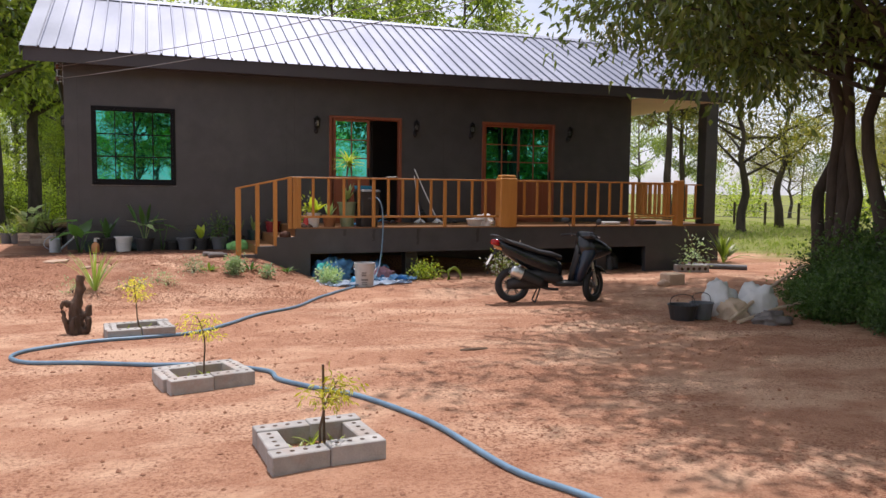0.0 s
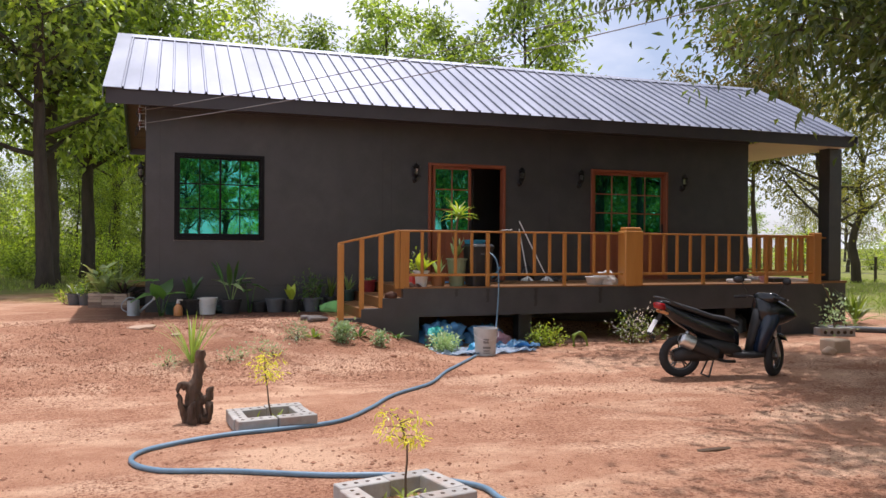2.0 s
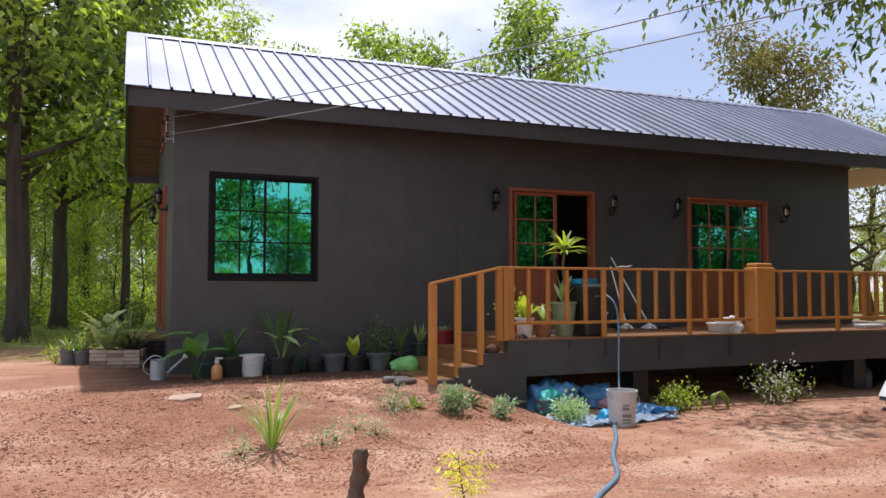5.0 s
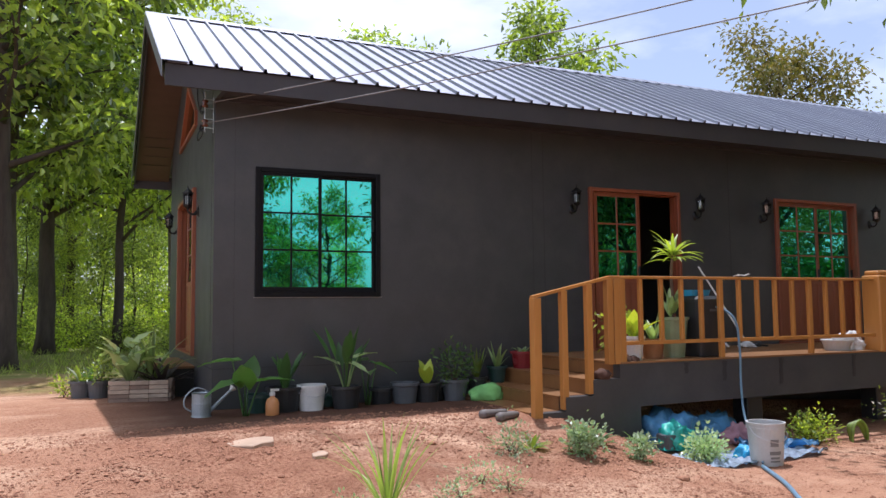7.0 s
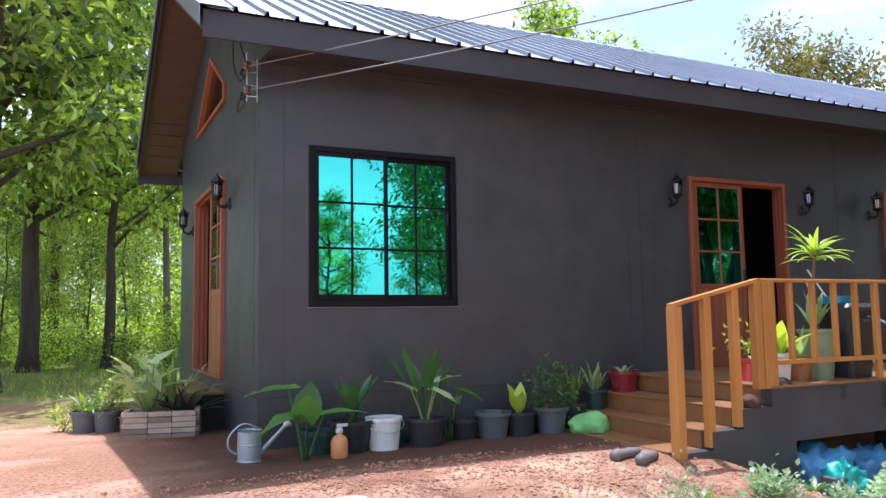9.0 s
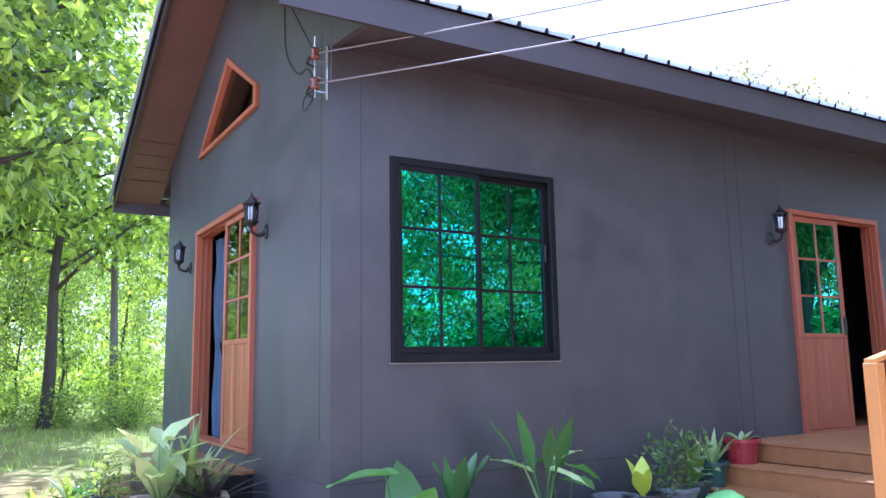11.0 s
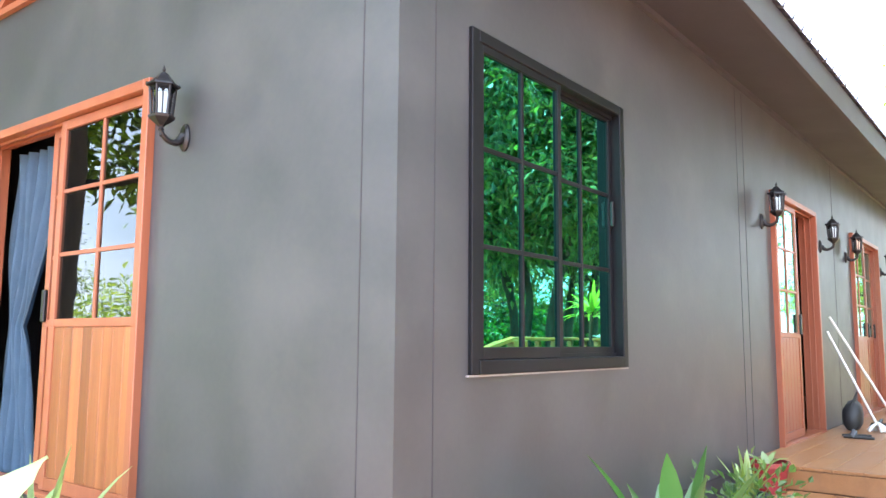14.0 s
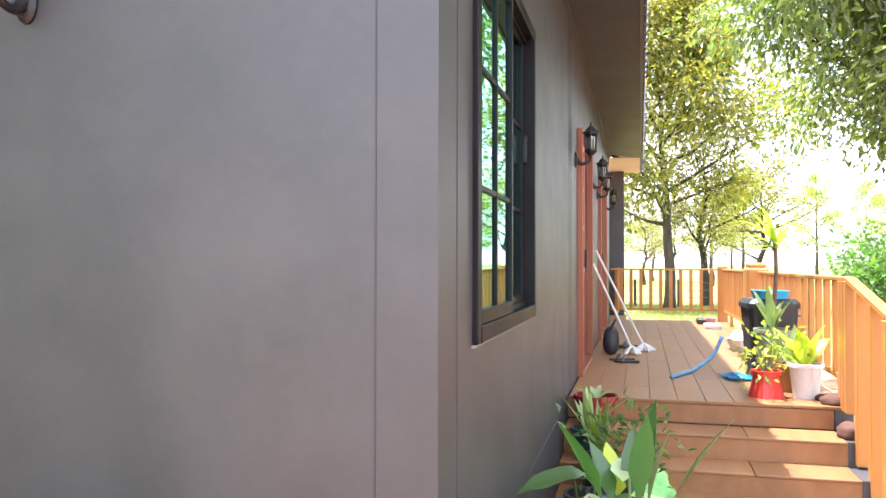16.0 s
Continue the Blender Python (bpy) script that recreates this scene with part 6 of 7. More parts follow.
# ---- saplings in block rings, stump, hose ----
def block_ring(x, y, turn, seed, label, twig_h, leaf_n, staked=False):
    z = ground_z(x, y)
    ring = thing("block_ring", (x, y, z - 0.01), label, "planter", "block rings", turn)
    r = random.Random(seed)
    L, W, H = 0.345, 0.13, 0.125
    for k, (cx, cy, a) in enumerate(((-0.176, -0.245, 0), (0.176, -0.245, 0), (-0.176, 0.245, 0), (0.176, 0.245, 0), (-0.286, 0.0, 90), (0.286, 0.0, 90))):
        bm = bmesh.new()
        box(bm, -L / 2, L / 2, -W / 2, W / 2, 0, H, 0.006)
        ob = part("cement_block", bm, M_CONC, ring)
        ob.matrix_basis = pose(cx + r.uniform(-0.012, 0.012), cy + r.uniform(-0.012, 0.012), r.uniform(-0.012, 0.006), 0, 0, a + r.uniform(-2.5, 2.5))
        for j in range(4):
            hole = lathe(bmesh.new(), [(0, 0.0), (0.014, 0.0), (0.016, 0.0015), (0, 0.0015)], 8, Matrix.Translation((-0.12 + 0.08 * j, 0.0, H)))
            part("core_hole", hole, M_EARTH, ob)
    sap = thing("sapling", (x + 0.02, y, z - 0.02), "young sapling on a thin stake with feathery yellow-green leaves", "plant", "saplings", turn)
    rng = np.random.default_rng(seed)
    wood = bmesh.new()
    st = branch((0, 0, 0), rng.uniform(0, 6), 1.52, twig_h, 0.02, rng, 6)
    tube(wood, st, [0.009, 0.008, 0.0075, 0.007, 0.006, 0.005, 0.003], 6)
    part("stem", wood, M_STICK, sap)
    if staked:
        part("stake", tube(bmesh.new(), [(0.03, 0.015, -0.05), (0.02, 0.01, twig_h * 1.12)], [0.009, 0.008], 6), M_STICK, sap)
    cen = np.array([tuple(p) for p in st[3:]])
    for tier in range(7):
        a = tier * 2.4
        h = st[4].lerp(st[6], tier / 7)
        tw = branch(h, a, 0.35, 0.13, -0.08, rng, 3)
        part("twig", tube(bmesh.new(), tw, [0.004, 0.003, 0.002, 0.001], 4), M_STICK, sap)
        cen = np.concatenate((cen, np.array([tuple(p) for p in tw[1:]])))
    c = cen[rng.integers(4, len(cen), leaf_n)]
    sp = rng.normal(size=(leaf_n, 3)) * np.array((0.035, 0.035, 0.02))
    linked("foliage", leaf_mesh("sapling_leaves", c + sp, sp * 20 + rng.normal(size=(leaf_n, 3)) * 0.4, 0.05, 0.013, rng, 0.4), M_YFEATHER, sap)
    for k in range(5):
        az = rng.uniform(0, 6.28)
        w = thing("weed", (x + 0.13 * math.cos(az), y + 0.13 * math.sin(az), z - 0.01), "small weed sprouting inside the block ring", "plant", "weeds")
        for j in range(5):
            part("leaf", blade(bmesh.new(), (0, 0, 0), az + j * 1.3, rng.uniform(0.5, 1.3), rng.uniform(0.07, 0.16), 0.03, 0.8, 0.3, 5), M_LEAFY, w)
    return ring


block_ring(0.93, 5.06, 5, 51, "square ring of grey cement blocks round a sapling", 0.5, 300, True)
block_ring(0.36, 7.16, 13, 52, "square ring of six grey cement blocks round a thin sapling", 0.6, 200)
block_ring(-0.18, 9.70, 7, 53, "square ring of grey cement blocks with weeds and a sapling", 0.64, 240)
stump = bmesh.new()
STUMP_R = 0.72
tube(stump, smooth_path([(0.02, 0, -0.05), (0.0, 0, 0.12), (-0.01, 0, 0.28), (0.05, 0, 0.42), (0.075, 0, 0.56), (0.08, 0.0, 0.66)], 4), [0.14, 0.15, 0.155, 0.15, 0.14, 0.13, 0.125, 0.12, 0.11, 0.095, 0.085, 0.08, 0.078, 0.075, 0.07, 0.068, 0.066, 0.066, 0.064, 0.062, 0.06], 14)
for v in stump.verts:
    v.co.x *= STUMP_R
    v.co.y *= STUMP_R
for pts, r in (([(-0.08, 0.0, 0.02), (-0.12, -0.02, 0.1), (-0.16, -0.02, 0.19), (-0.19, -0.02, 0.27)], 0.055), ([(-0.02, 0, 0.32), (-0.1, -0.01, 0.35), (-0.16, -0.02, 0.345), (-0.2, -0.02, 0.31)], 0.034), ([(0.08, -0.03, 0.2), (0.15, -0.05, 0.24), (0.17, -0.05, 0.32)], 0.05), ([(0.06, -0.06, 0.02), (0.14, -0.08, 0.06), (0.16, -0.1, 0.18)], 0.06), ([(-0.03, -0.1, 0.0), (-0.05, -0.14, 0.08), (-0.04, -0.13, 0.2)], 0.055), ([(0.0, 0.1, 0.0), (-0.04, 0.16, 0.06), (-0.08, 0.18, 0.2)], 0.05)):
    sp = smooth_path(pts, 3)
    tube(stump, sp, [r * (1 - 0.55 * k / (len(sp) - 1)) for k in range(len(sp))], 9)
bmesh.ops.subdivide_edges(stump, edges=stump.edges[:], cuts=1, use_grid_fill=True)
stump.normal_update()
for v in stump.verts:
    q = Vector((v.co.x * 1.6, v.co.y * 1.6, v.co.z * 0.7))
    v.co += v.normal * (0.03 * noise.noise(q * 11) + 0.022 * noise.noise(q * 24) + 0.018 * abs(noise.noise(q * 17 + Vector((3, 1, 8)))))
st = part("driftwood_stump", stump, M_DRIFT, smooth=True)
st.matrix_basis = pose(-0.83, 9.95, ground_z(-0.83, 9.95) + 0.0, 0, 0, 4)
st.scale = (0.8, 0.8, 1.0)
tagged(st, "weathered brown tree stump with root stubs standing in the yard", "stump")

hose_xy = ((2.75, 2.0), (2.35, 3.1), (2.11, 3.84), (1.91, 4.35), (1.77, 5.33), (1.49, 6.12), (1.21, 6.5), (0.98, 6.95), (0.93, 7.32), (0.5, 7.66), (0.02, 7.83), (-0.62, 8.16), (-1.11, 8.37), (-1.31, 8.72), (-1.17, 9.05), (-0.6, 9.28), (-0.18, 9.36), (0.42, 9.55), (0.85, 10.05), (1.21, 10.57), (1.82, 11.17), (2.25, 11.85), (2.77, 12.55), (3.2, 13.2))
hp = smooth_path([(x, y, 0) for x, y in hose_xy], 6)
hz = [Vector((p.x, p.y, ground_z(p.x, p.y) + 0.019)) for p in hp]
hose = part("garden_hose", tube(bmesh.new(), hz, 0.021, 8), M_HOSE, smooth=True)
tagged(hose, "long blue-grey garden hose looping over the red soil", "hose")
drop = smooth_path([(3.72, 14.75, 1.45), (3.86, 14.5, 1.58), (3.97, 14.28, 1.45), (4.0, 14.24, 1.1), (3.98, 14.22, 0.7), (3.9, 14.1, 0.35), (3.7, 13.75, 0.12), (3.45, 13.45, 0.075), (3.25, 13.25, 0.07)], 6)
tagged(part("drain_hose", tube(bmesh.new(), drop, 0.013, 8), M_HOSE, smooth=True), "grey hose hanging over the railing down to the ground", "hose")

# ---- service bracket and overhead wires ----
br = thing("service_bracket", (-1.5, 16.3, 3.77), "galvanised wall bracket with two brown insulators on the corner", "bracket")
part("plate", boxed(-0.012, -0.004, 0.05, 0.085, -0.2, 0.2, 0.002), M_STEEL, br)
part("rod", tube(bmesh.new(), [(-0.1, 0.06, -0.2), (-0.1, 0.06, 0.25)], 0.007, 8), M_STEEL, br)
M_PORC = plain("brown_porcelain", (0.12, 0.05, 0.03), 0.2)
for z in (-0.1, 0.12):
    for dz in (-0.05, 0.05):
        part("tab", boxed(-0.11, -0.004, 0.055, 0.07, z + dz - 0.003, z + dz + 0.003), M_STEEL, br)
    part("insulator", lathe(bmesh.new(), [(0, -0.04), (0.03, -0.04), (0.038, -0.025), (0.022, 0.0), (0.038, 0.025), (0.03, 0.04), (0, 0.04)], 14, Matrix.Translation((-0.1, 0.06, z))), M_PORC, br, "brown porcelain spool", smooth=True)
    part("clamp", tube(bmesh.new(), [(-0.14, 0.06, z - 0.02), (-0.15, 0.09, z - 0.07), (-0.12, 0.05, z - 0.1)], 0.012, 8), M_BLACK, br)
part("tail_loop", tube(bmesh.new(), smooth_path([(-0.1, 0.06, -0.14), (-0.16, 0.1, -0.2), (-0.17, 0.08, -0.3), (-0.13, 0.05, -0.24), (-0.11, 0.05, -0.16)], 5), 0.006, 6), M_RUBBER, br)
end = Vector((23.6, -13.6, 12.1))
for k, z in enumerate((3.89, 3.67)):
    a = Vector((-1.6, 16.36, z))
    b = end + Vector((0, 0, (0.35, 0)[k]))
    pts = [a.lerp(b, t) - Vector((0, 0, 8.0 * t * (1 - t))) for t in [i / 48 for i in range(49)]]
    w = part("overhead_wire", tube(bmesh.new(), pts, 0.0065, 6), M_CABLE, smooth=True)
    tagged(w, "thin aluminium overhead service wire strung over the yard", "wire", "overhead wires")
pole = thing("utility_pole", (23.6, -13.6, -0.2), "grey concrete utility pole at the end of the wires", "pole")
part("shaft", tube(bmesh.new(), [(0, 0, 0), (0, 0, 12.9)], [0.17, 0.11], 10), M_CONC, pole)
part("crossarm", boxed(-0.6, 0.6, -0.05, 0.05, 12.35, 12.45), M_STEEL, pole)
lead = smooth_path([(-1.6, 16.36, 3.9), (-1.62, 16.65, 4.25), (-1.6, 16.95, 4.56), (-1.58, 17.05, 4.62)], 5)
lead2 = smooth_path([(-1.6, 16.36, 3.68), (-1.58, 16.55, 3.85), (-1.6, 16.7, 3.86), (-1.62, 16.9, 4.1), (-1.6, 17.0, 4.5), (-1.58, 17.06, 4.62)], 5)
for q in (lead, lead2):
    tagged(part("service_lead", tube(bmesh.new(), q, 0.007, 6), M_RUBBER, smooth=True), "black service cable sagging from the bracket to the eave", "cable", "service leads")

# ---- scooter ----
def wheel(root, x, z, name, turn=0.0):
    """Tyre, rim with spokes and disc, turning about y."""
    spin = pose(x, 0, z, 90, 0, turn)
    R, r = 0.205, 0.053
    prof = [(R + r * 1.05 * math.cos(a), r * 0.95 * math.sin(a)) for a in [2 * math.pi * k / 14 for k in range(15)]]
    tyre = part(name, lathe(bmesh.new(), prof, 36, spin), M_RUBBER, root, "black dusty tyre", smooth=True)
    rim = [(0.155, -0.03), (0.168, -0.034), (0.175, -0.03), (0.165, -0.01), (0.165, 0.01), (0.175, 0.03), (0.168, 0.034), (0.155, 0.03), (0.155, -0.03)]
    part("rim", lathe(bmesh.new(), rim, 36, spin), M_RIM, tyre)
    part("hub", lathe(bmesh.new(), [(0, -0.055), (0.04, -0.055), (0.05, -0.03), (0.05, 0.03), (0.04, 0.055), (0, 0.055)], 18, spin), M_RIM, tyre)
    for k in range(5):
        a = 2 * math.pi * k / 5 + 0.3
        for da in (-0.13, 0.13):
            tb = tube(bmesh.new(), [spin @ Vector((0.04 * math.cos(a), 0.04 * math.sin(a), 0)), spin @ Vector((0.16 * math.cos(a + da), 0.16 * math.sin(a + da), 0))], [0.013, 0.009], 6)
            part("spoke", tb, M_RIM, tyre)
    part("brake_disc", lathe(bmesh.new(), [(0.06, -0.062), (0.1, -0.062), (0.1, -0.058), (0.06, -0.058), (0.06, -0.062)], 24, spin), M_STEEL, tyre)
    return tyre


def rings(bm, secs, seg=14, power=2.6):
    """A body lofted upwards: (z, half width, x back, x front)."""
    rr = []
    for z, w, xa, xb in secs:
        ring = []
        for k in range(seg):
            a = 2 * math.pi * k / seg
            c, s = math.cos(a), math.sin(a)
            ring.append(bm.verts.new(((xa + xb) / 2 + (xb - xa) / 2 * math.copysign(abs(c) ** (2 / power), c), w * math.copysign(abs(s) ** (2 / power), s), z)))
        rr.append(ring)
    for a, b in zip(rr, rr[1:]):
        for k in range(seg):
            bm.faces.new((a[k], a[(k + 1) % seg], b[(k + 1) % seg], b[k]))
    bm.faces.new(rr[0][::-1])
    bm.faces.new(rr[-1])
    return bm


sx, sy = 5.58, 10.55
scooter = thing("motor_scooter", (sx, sy, ground_z(sx, sy) - 0.012), "black motor scooter parked on its stand on the red soil", "scooter", turn=-16.5)
wheel(scooter, -0.625, 0.262, "rear_wheel")
wheel(scooter, 0.625, 0.262, "front_wheel", 12)
part("tail_body", loft(bmesh.new(), [(-0.93, 0.03, 0.72, 0.79), (-0.85, 0.075, 0.64, 0.79), (-0.7, 0.105, 0.55, 0.77), (-0.45, 0.135, 0.45, 0.74), (-0.2, 0.145, 0.42, 0.71), (0.0, 0.125, 0.36, 0.66), (0.1, 0.08, 0.34, 0.58)], 16), M_BIKE, scooter, "gloss black rear fairing", smooth=True)
part("side_panel", loft(bmesh.new(), [(-0.42, 0.145, 0.36, 0.5), (-0.2, 0.16, 0.3, 0.5), (0.02, 0.15, 0.28, 0.46), (0.12, 0.12, 0.27, 0.4)], 14), M_MATT, scooter, smooth=True)
part("seat", loft(bmesh.new(), [(-0.86, 0.05, 0.765, 0.80), (-0.7, 0.105, 0.745, 0.815), (-0.45, 0.13, 0.72, 0.80), (-0.25, 0.135, 0.695, 0.765), (-0.05, 0.12, 0.665, 0.745), (0.1, 0.07, 0.62, 0.69)], 16), M_SEAT, scooter, "black vinyl seat", smooth=True)
part("grab_rail", tube(bmesh.new(), smooth_path([(-0.62, 0.125, 0.77), (-0.85, 0.11, 0.82), (-0.95, 0.0, 0.835), (-0.85, -0.11, 0.82), (-0.62, -0.125, 0.77)], 5), 0.013, 8), M_MATT, scooter)
tl = loft(bmesh.new(), [(-0.955, 0.05, 0.70, 0.765), (-0.92, 0.085, 0.685, 0.775), (-0.84, 0.098, 0.67, 0.765)], 14)
part("tail_light", tl, M_TAIL, scooter, "red tail light", smooth=True)
for s in (-1, 1):
    part("indicator", loft(bmesh.new(), [(-0.9, 0.012, 0.64, 0.67), (-0.86, 0.018, 0.63, 0.675), (-0.8, 0.01, 0.63, 0.66)], 8), M_AMBER, scooter).location.y = 0.085 * s
part("mudflap", plate(bmesh.new(), [(-0.86, -0.07, 0.62), (-0.86, 0.07, 0.62), (-1.02, 0.06, 0.36), (-1.02, -0.06, 0.36)], (-0.01, 0, 0.004)), M_MATT, scooter)
pl = part("plate", plate(bmesh.new(), [(-0.925, -0.085, 0.55), (-0.925, 0.085, 0.55), (-1.01, 0.085, 0.40), (-1.01, -0.085, 0.40)], (-0.006, 0, -0.003)), M_WHITE, scooter, "white rear plate with dark bars")
for z0 in (0.515, 0.455):
    part("bar", plate(bmesh.new(), [(-0.934 - (0.55 - z0) * 0.567, -0.06, z0), (-0.934 - (0.55 - z0) * 0.567, 0.06, z0), (-0.934 - (0.575 - z0) * 0.567, 0.06, z0 - 0.025), (-0.934 - (0.575 - z0) * 0.567, -0.06, z0 - 0.025)], (-0.003, 0, -0.002)), M_MATT, pl)
part("engine", loft(bmesh.new(), [(-0.7, 0.06, 0.2, 0.34), (-0.55, 0.1, 0.2, 0.4), (-0.3, 0.11, 0.2, 0.42), (-0.1, 0.1, 0.22, 0.36)], 12), M_MATT, scooter, smooth=True)
part("shock_absorber", tube(bmesh.new(), [(-0.6, 0.11, 0.3), (-0.48, 0.1, 0.56)], 0.024, 10), M_STEEL, scooter)
ex = lathe(bmesh.new(), [(0, 0), (0.05, 0), (0.06, 0.03), (0.064, 0.3), (0.058, 0.42), (0.04, 0.46), (0.02, 0.47), (0.018, 0.45), (0, 0.45)], 18, pose(-0.2, -0.16, 0.3, 0, -66, 0) @ Matrix.Diagonal((1.3, 1.15, 1.12, 1)))
part("exhaust", ex, M_MATT, scooter, "black exhaust", smooth=True)
part("exhaust_cover", lathe(bmesh.new(), [(0.0665, 0.3), (0.069, 0.32), (0.064, 0.43), (0.045, 0.47), (0.04, 0.465)], 18, pose(-0.2, -0.16, 0.3, 0, -66, 0) @ Matrix.Diagonal((1.3, 1.15, 1.12, 1))), M_STEEL, scooter, "bright exhaust end cover", smooth=True)
part("exhaust_pipe", tube(bmesh.new(), smooth_path([(-0.28, -0.14, 0.27), (-0.1, -0.12, 0.22), (0.05, -0.08, 0.21)], 4), 0.02, 8), M_MATT, scooter)
part("floorboard", loft(bmesh.new(), [(0.0, 0.13, 0.255, 0.36), (0.1, 0.155, 0.25, 0.335), (0.28, 0.16, 0.25, 0.335), (0.4, 0.14, 0.26, 0.36)], 14, 4.0), M_MATT, scooter)
part("front_shield", rings(bmesh.new(), [(0.28, 0.13, 0.28, 0.40), (0.42, 0.175, 0.29, 0.47), (0.58, 0.2, 0.32, 0.54), (0.72, 0.2, 0.36, 0.62), (0.84, 0.165, 0.38, 0.64), (0.93, 0.1, 0.38, 0.57), (0.97, 0.06, 0.39, 0.5)], 18), M_BIKEB, scooter, "dark blue gloss leg shield", smooth=True)
part("inner_tunnel", rings(bmesh.new(), [(0.3, 0.05, 0.2, 0.32), (0.5, 0.07, 0.24, 0.36), (0.72, 0.1, 0.3, 0.42), (0.86, 0.09, 0.33, 0.42)], 12), M_MATT, scooter, smooth=True)
part("front_cowl", loft(bmesh.new(), [(0.34, 0.11, 0.66, 1.0), (0.46, 0.18, 0.62, 1.02), (0.58, 0.17, 0.64, 0.99), (0.7, 0.12, 0.68, 0.93), (0.8, 0.06, 0.72, 0.86), (0.86, 0.02, 0.75, 0.81)], 14, 2.2), M_BIKE, scooter, "black pointed front cowl", smooth=True)
part("headlight", loft(bmesh.new(), [(0.58, 0.12, 0.70, 0.82), (0.63, 0.1, 0.69, 0.80), (0.655, 0.05, 0.7, 0.77)], 14), M_MIRROR, scooter, "clear headlight", smooth=True)
fd = bmesh.new()
fr = []
for k in range(12):
    a = radians(38 + 100 * k / 11)
    fr.append([fd.verts.new((0.625 + (0.29 + e) * math.cos(a), y, 0.262 + (0.29 + e) * math.sin(a))) for y, e in ((-0.07, -0.035), (-0.05, 0.0), (0.05, 0.0), (0.07, -0.035))])
for a, b in zip(fr, fr[1:]):
    for i in range(3):
        fd.faces.new((a[i], a[i + 1], b[i + 1], b[i]))
bmesh.ops.solidify(fd, geom=fd.faces[:], thickness=0.005)
part("front_fender", fd, M_BIKE, scooter, smooth=True)
for s in (-1, 1):
    part("fork", tube(bmesh.new(), [(0.625, 0.072 * s, 0.262), (0.545, 0.07 * s, 0.52), (0.5, 0.06 * s, 0.68)], [0.02, 0.02, 0.022], 8), M_STEEL, scooter)
part("handlebar", tube(bmesh.new(), smooth_path([(0.3, -0.34, 1.0), (0.37, -0.2, 1.015), (0.42, -0.08, 1.0), (0.42, 0.08, 1.0), (0.37, 0.2, 1.015), (0.3, 0.34, 1.0)], 4), 0.014, 8), M_MATT, scooter)
part("handlebar_cover", rings(bmesh.new(), [(0.93, 0.08, 0.38, 0.52), (0.98, 0.17, 0.36, 0.55), (1.03, 0.19, 0.37, 0.53), (1.07, 0.1, 0.39, 0.48)], 14), M_BIKE, scooter, smooth=True)
for s in (-1, 1):
    part("grip", tube(bmesh.new(), [(0.36, 0.22 * s, 1.013), (0.295, 0.35 * s, 0.999)], 0.02, 10), M_RUBBER, scooter)
    part("brake_lever", tube(bmesh.new(), smooth_path([(0.42, 0.18 * s, 1.01), (0.42, 0.26 * s, 1.0), (0.37, 0.34 * s, 0.995)], 3), 0.007, 6), M_STEEL, scooter)
    stem = part("mirror_stem", tube(bmesh.new(), smooth_path([(0.38, 0.2 * s, 1.02), (0.37, 0.24 * s, 1.12), (0.36, 0.3 * s, 1.2)], 4), 0.007, 6), M_MATT, scooter)
    mm = pose(0.36, 0.33 * s, 1.22, 0, -82, 20 * s) @ Matrix.Diagonal((0.62, 1.0, 1.0, 1))
    part("mirror_shell", lathe(bmesh.new(), [(0, 0.035), (0.05, 0.03), (0.072, 0.008), (0.072, 0.0), (0, 0.0)], 16, mm), M_MATT, stem, smooth=True)
    part("mirror_glass", lathe(bmesh.new(), [(0, -0.003), (0.066, -0.003), (0.066, -0.001), (0, -0.001)], 16, mm), M_MIRROR, stem, "round mirror glass")
for s in (-1, 1):
    part("stand_leg", tube(bmesh.new(), [(-0.22, 0.08 * s, 0.24), (-0.3, 0.13 * s, 0.02)], 0.011, 6), M_MATT, scooter)
part("stand_bar", tube(bmesh.new(), [(-0.3, -0.14, 0.024), (-0.3, 0.14, 0.024)], 0.01, 6), M_MATT, scooter)

STEER = Matrix.Translation((0.52, 0, 0)) @ Matrix.Rotation(radians(33), 4, "Z") @ Matrix.Translation((-0.52, 0, 0))
for ob in scooter.children:
    kind = ob.name.split(".")[0]
    if kind in ("front_wheel", "front_fender", "fork", "handlebar", "handlebar_cover", "grip", "brake_lever", "mirror_stem"):
        ob.matrix_basis = STEER @ ob.matrix_basis
    elif kind in ("tail_body", "seat", "grab_rail", "tail_light", "indicator", "mudflap", "plate", "bar"):
        for v in ob.data.vertices:
            v.co.z += 0.15 * min(1.0, max(0.0, (-v.co.x - 0.15) / 0.7)) ** 1.2
            v.co.z += 0.02

# ---- in front of the deck ----
bed_plant(1.22, 13.32, [shrub(0.24, 0.13, 0.045, 620, M_SILVER, 61, width=0.8)], "bushy silver-green marigold on the bank", "front plants")
bed_plant(1.74, 13.18, [shrub(0.2, 0.09, 0.04, 300, M_SILVER, 62, width=0.8)], "small silver-green plant on the bank", "front plants")
bed_plant(0.85, 13.55, [lances(12, 0.2, 0.05, M_LEAF, 63, (0.3, 1.2), (0.5, 1.0))], "low rosette weed on the bank", "front plants")
bed_plant(1.5, 13.5, [lances(12, 0.24, 0.05, M_LEAFD, 64, (0.3, 1.2), (0.5, 1.0))], "dark leafy weed by the stair wall", "front plants")
bed_plant(0.6, 13.5, [shrub(0.14, 0.2, 0.04, 260, M_SILVER, 65)], "low grey-green creeping weed on the bank", "front plants")
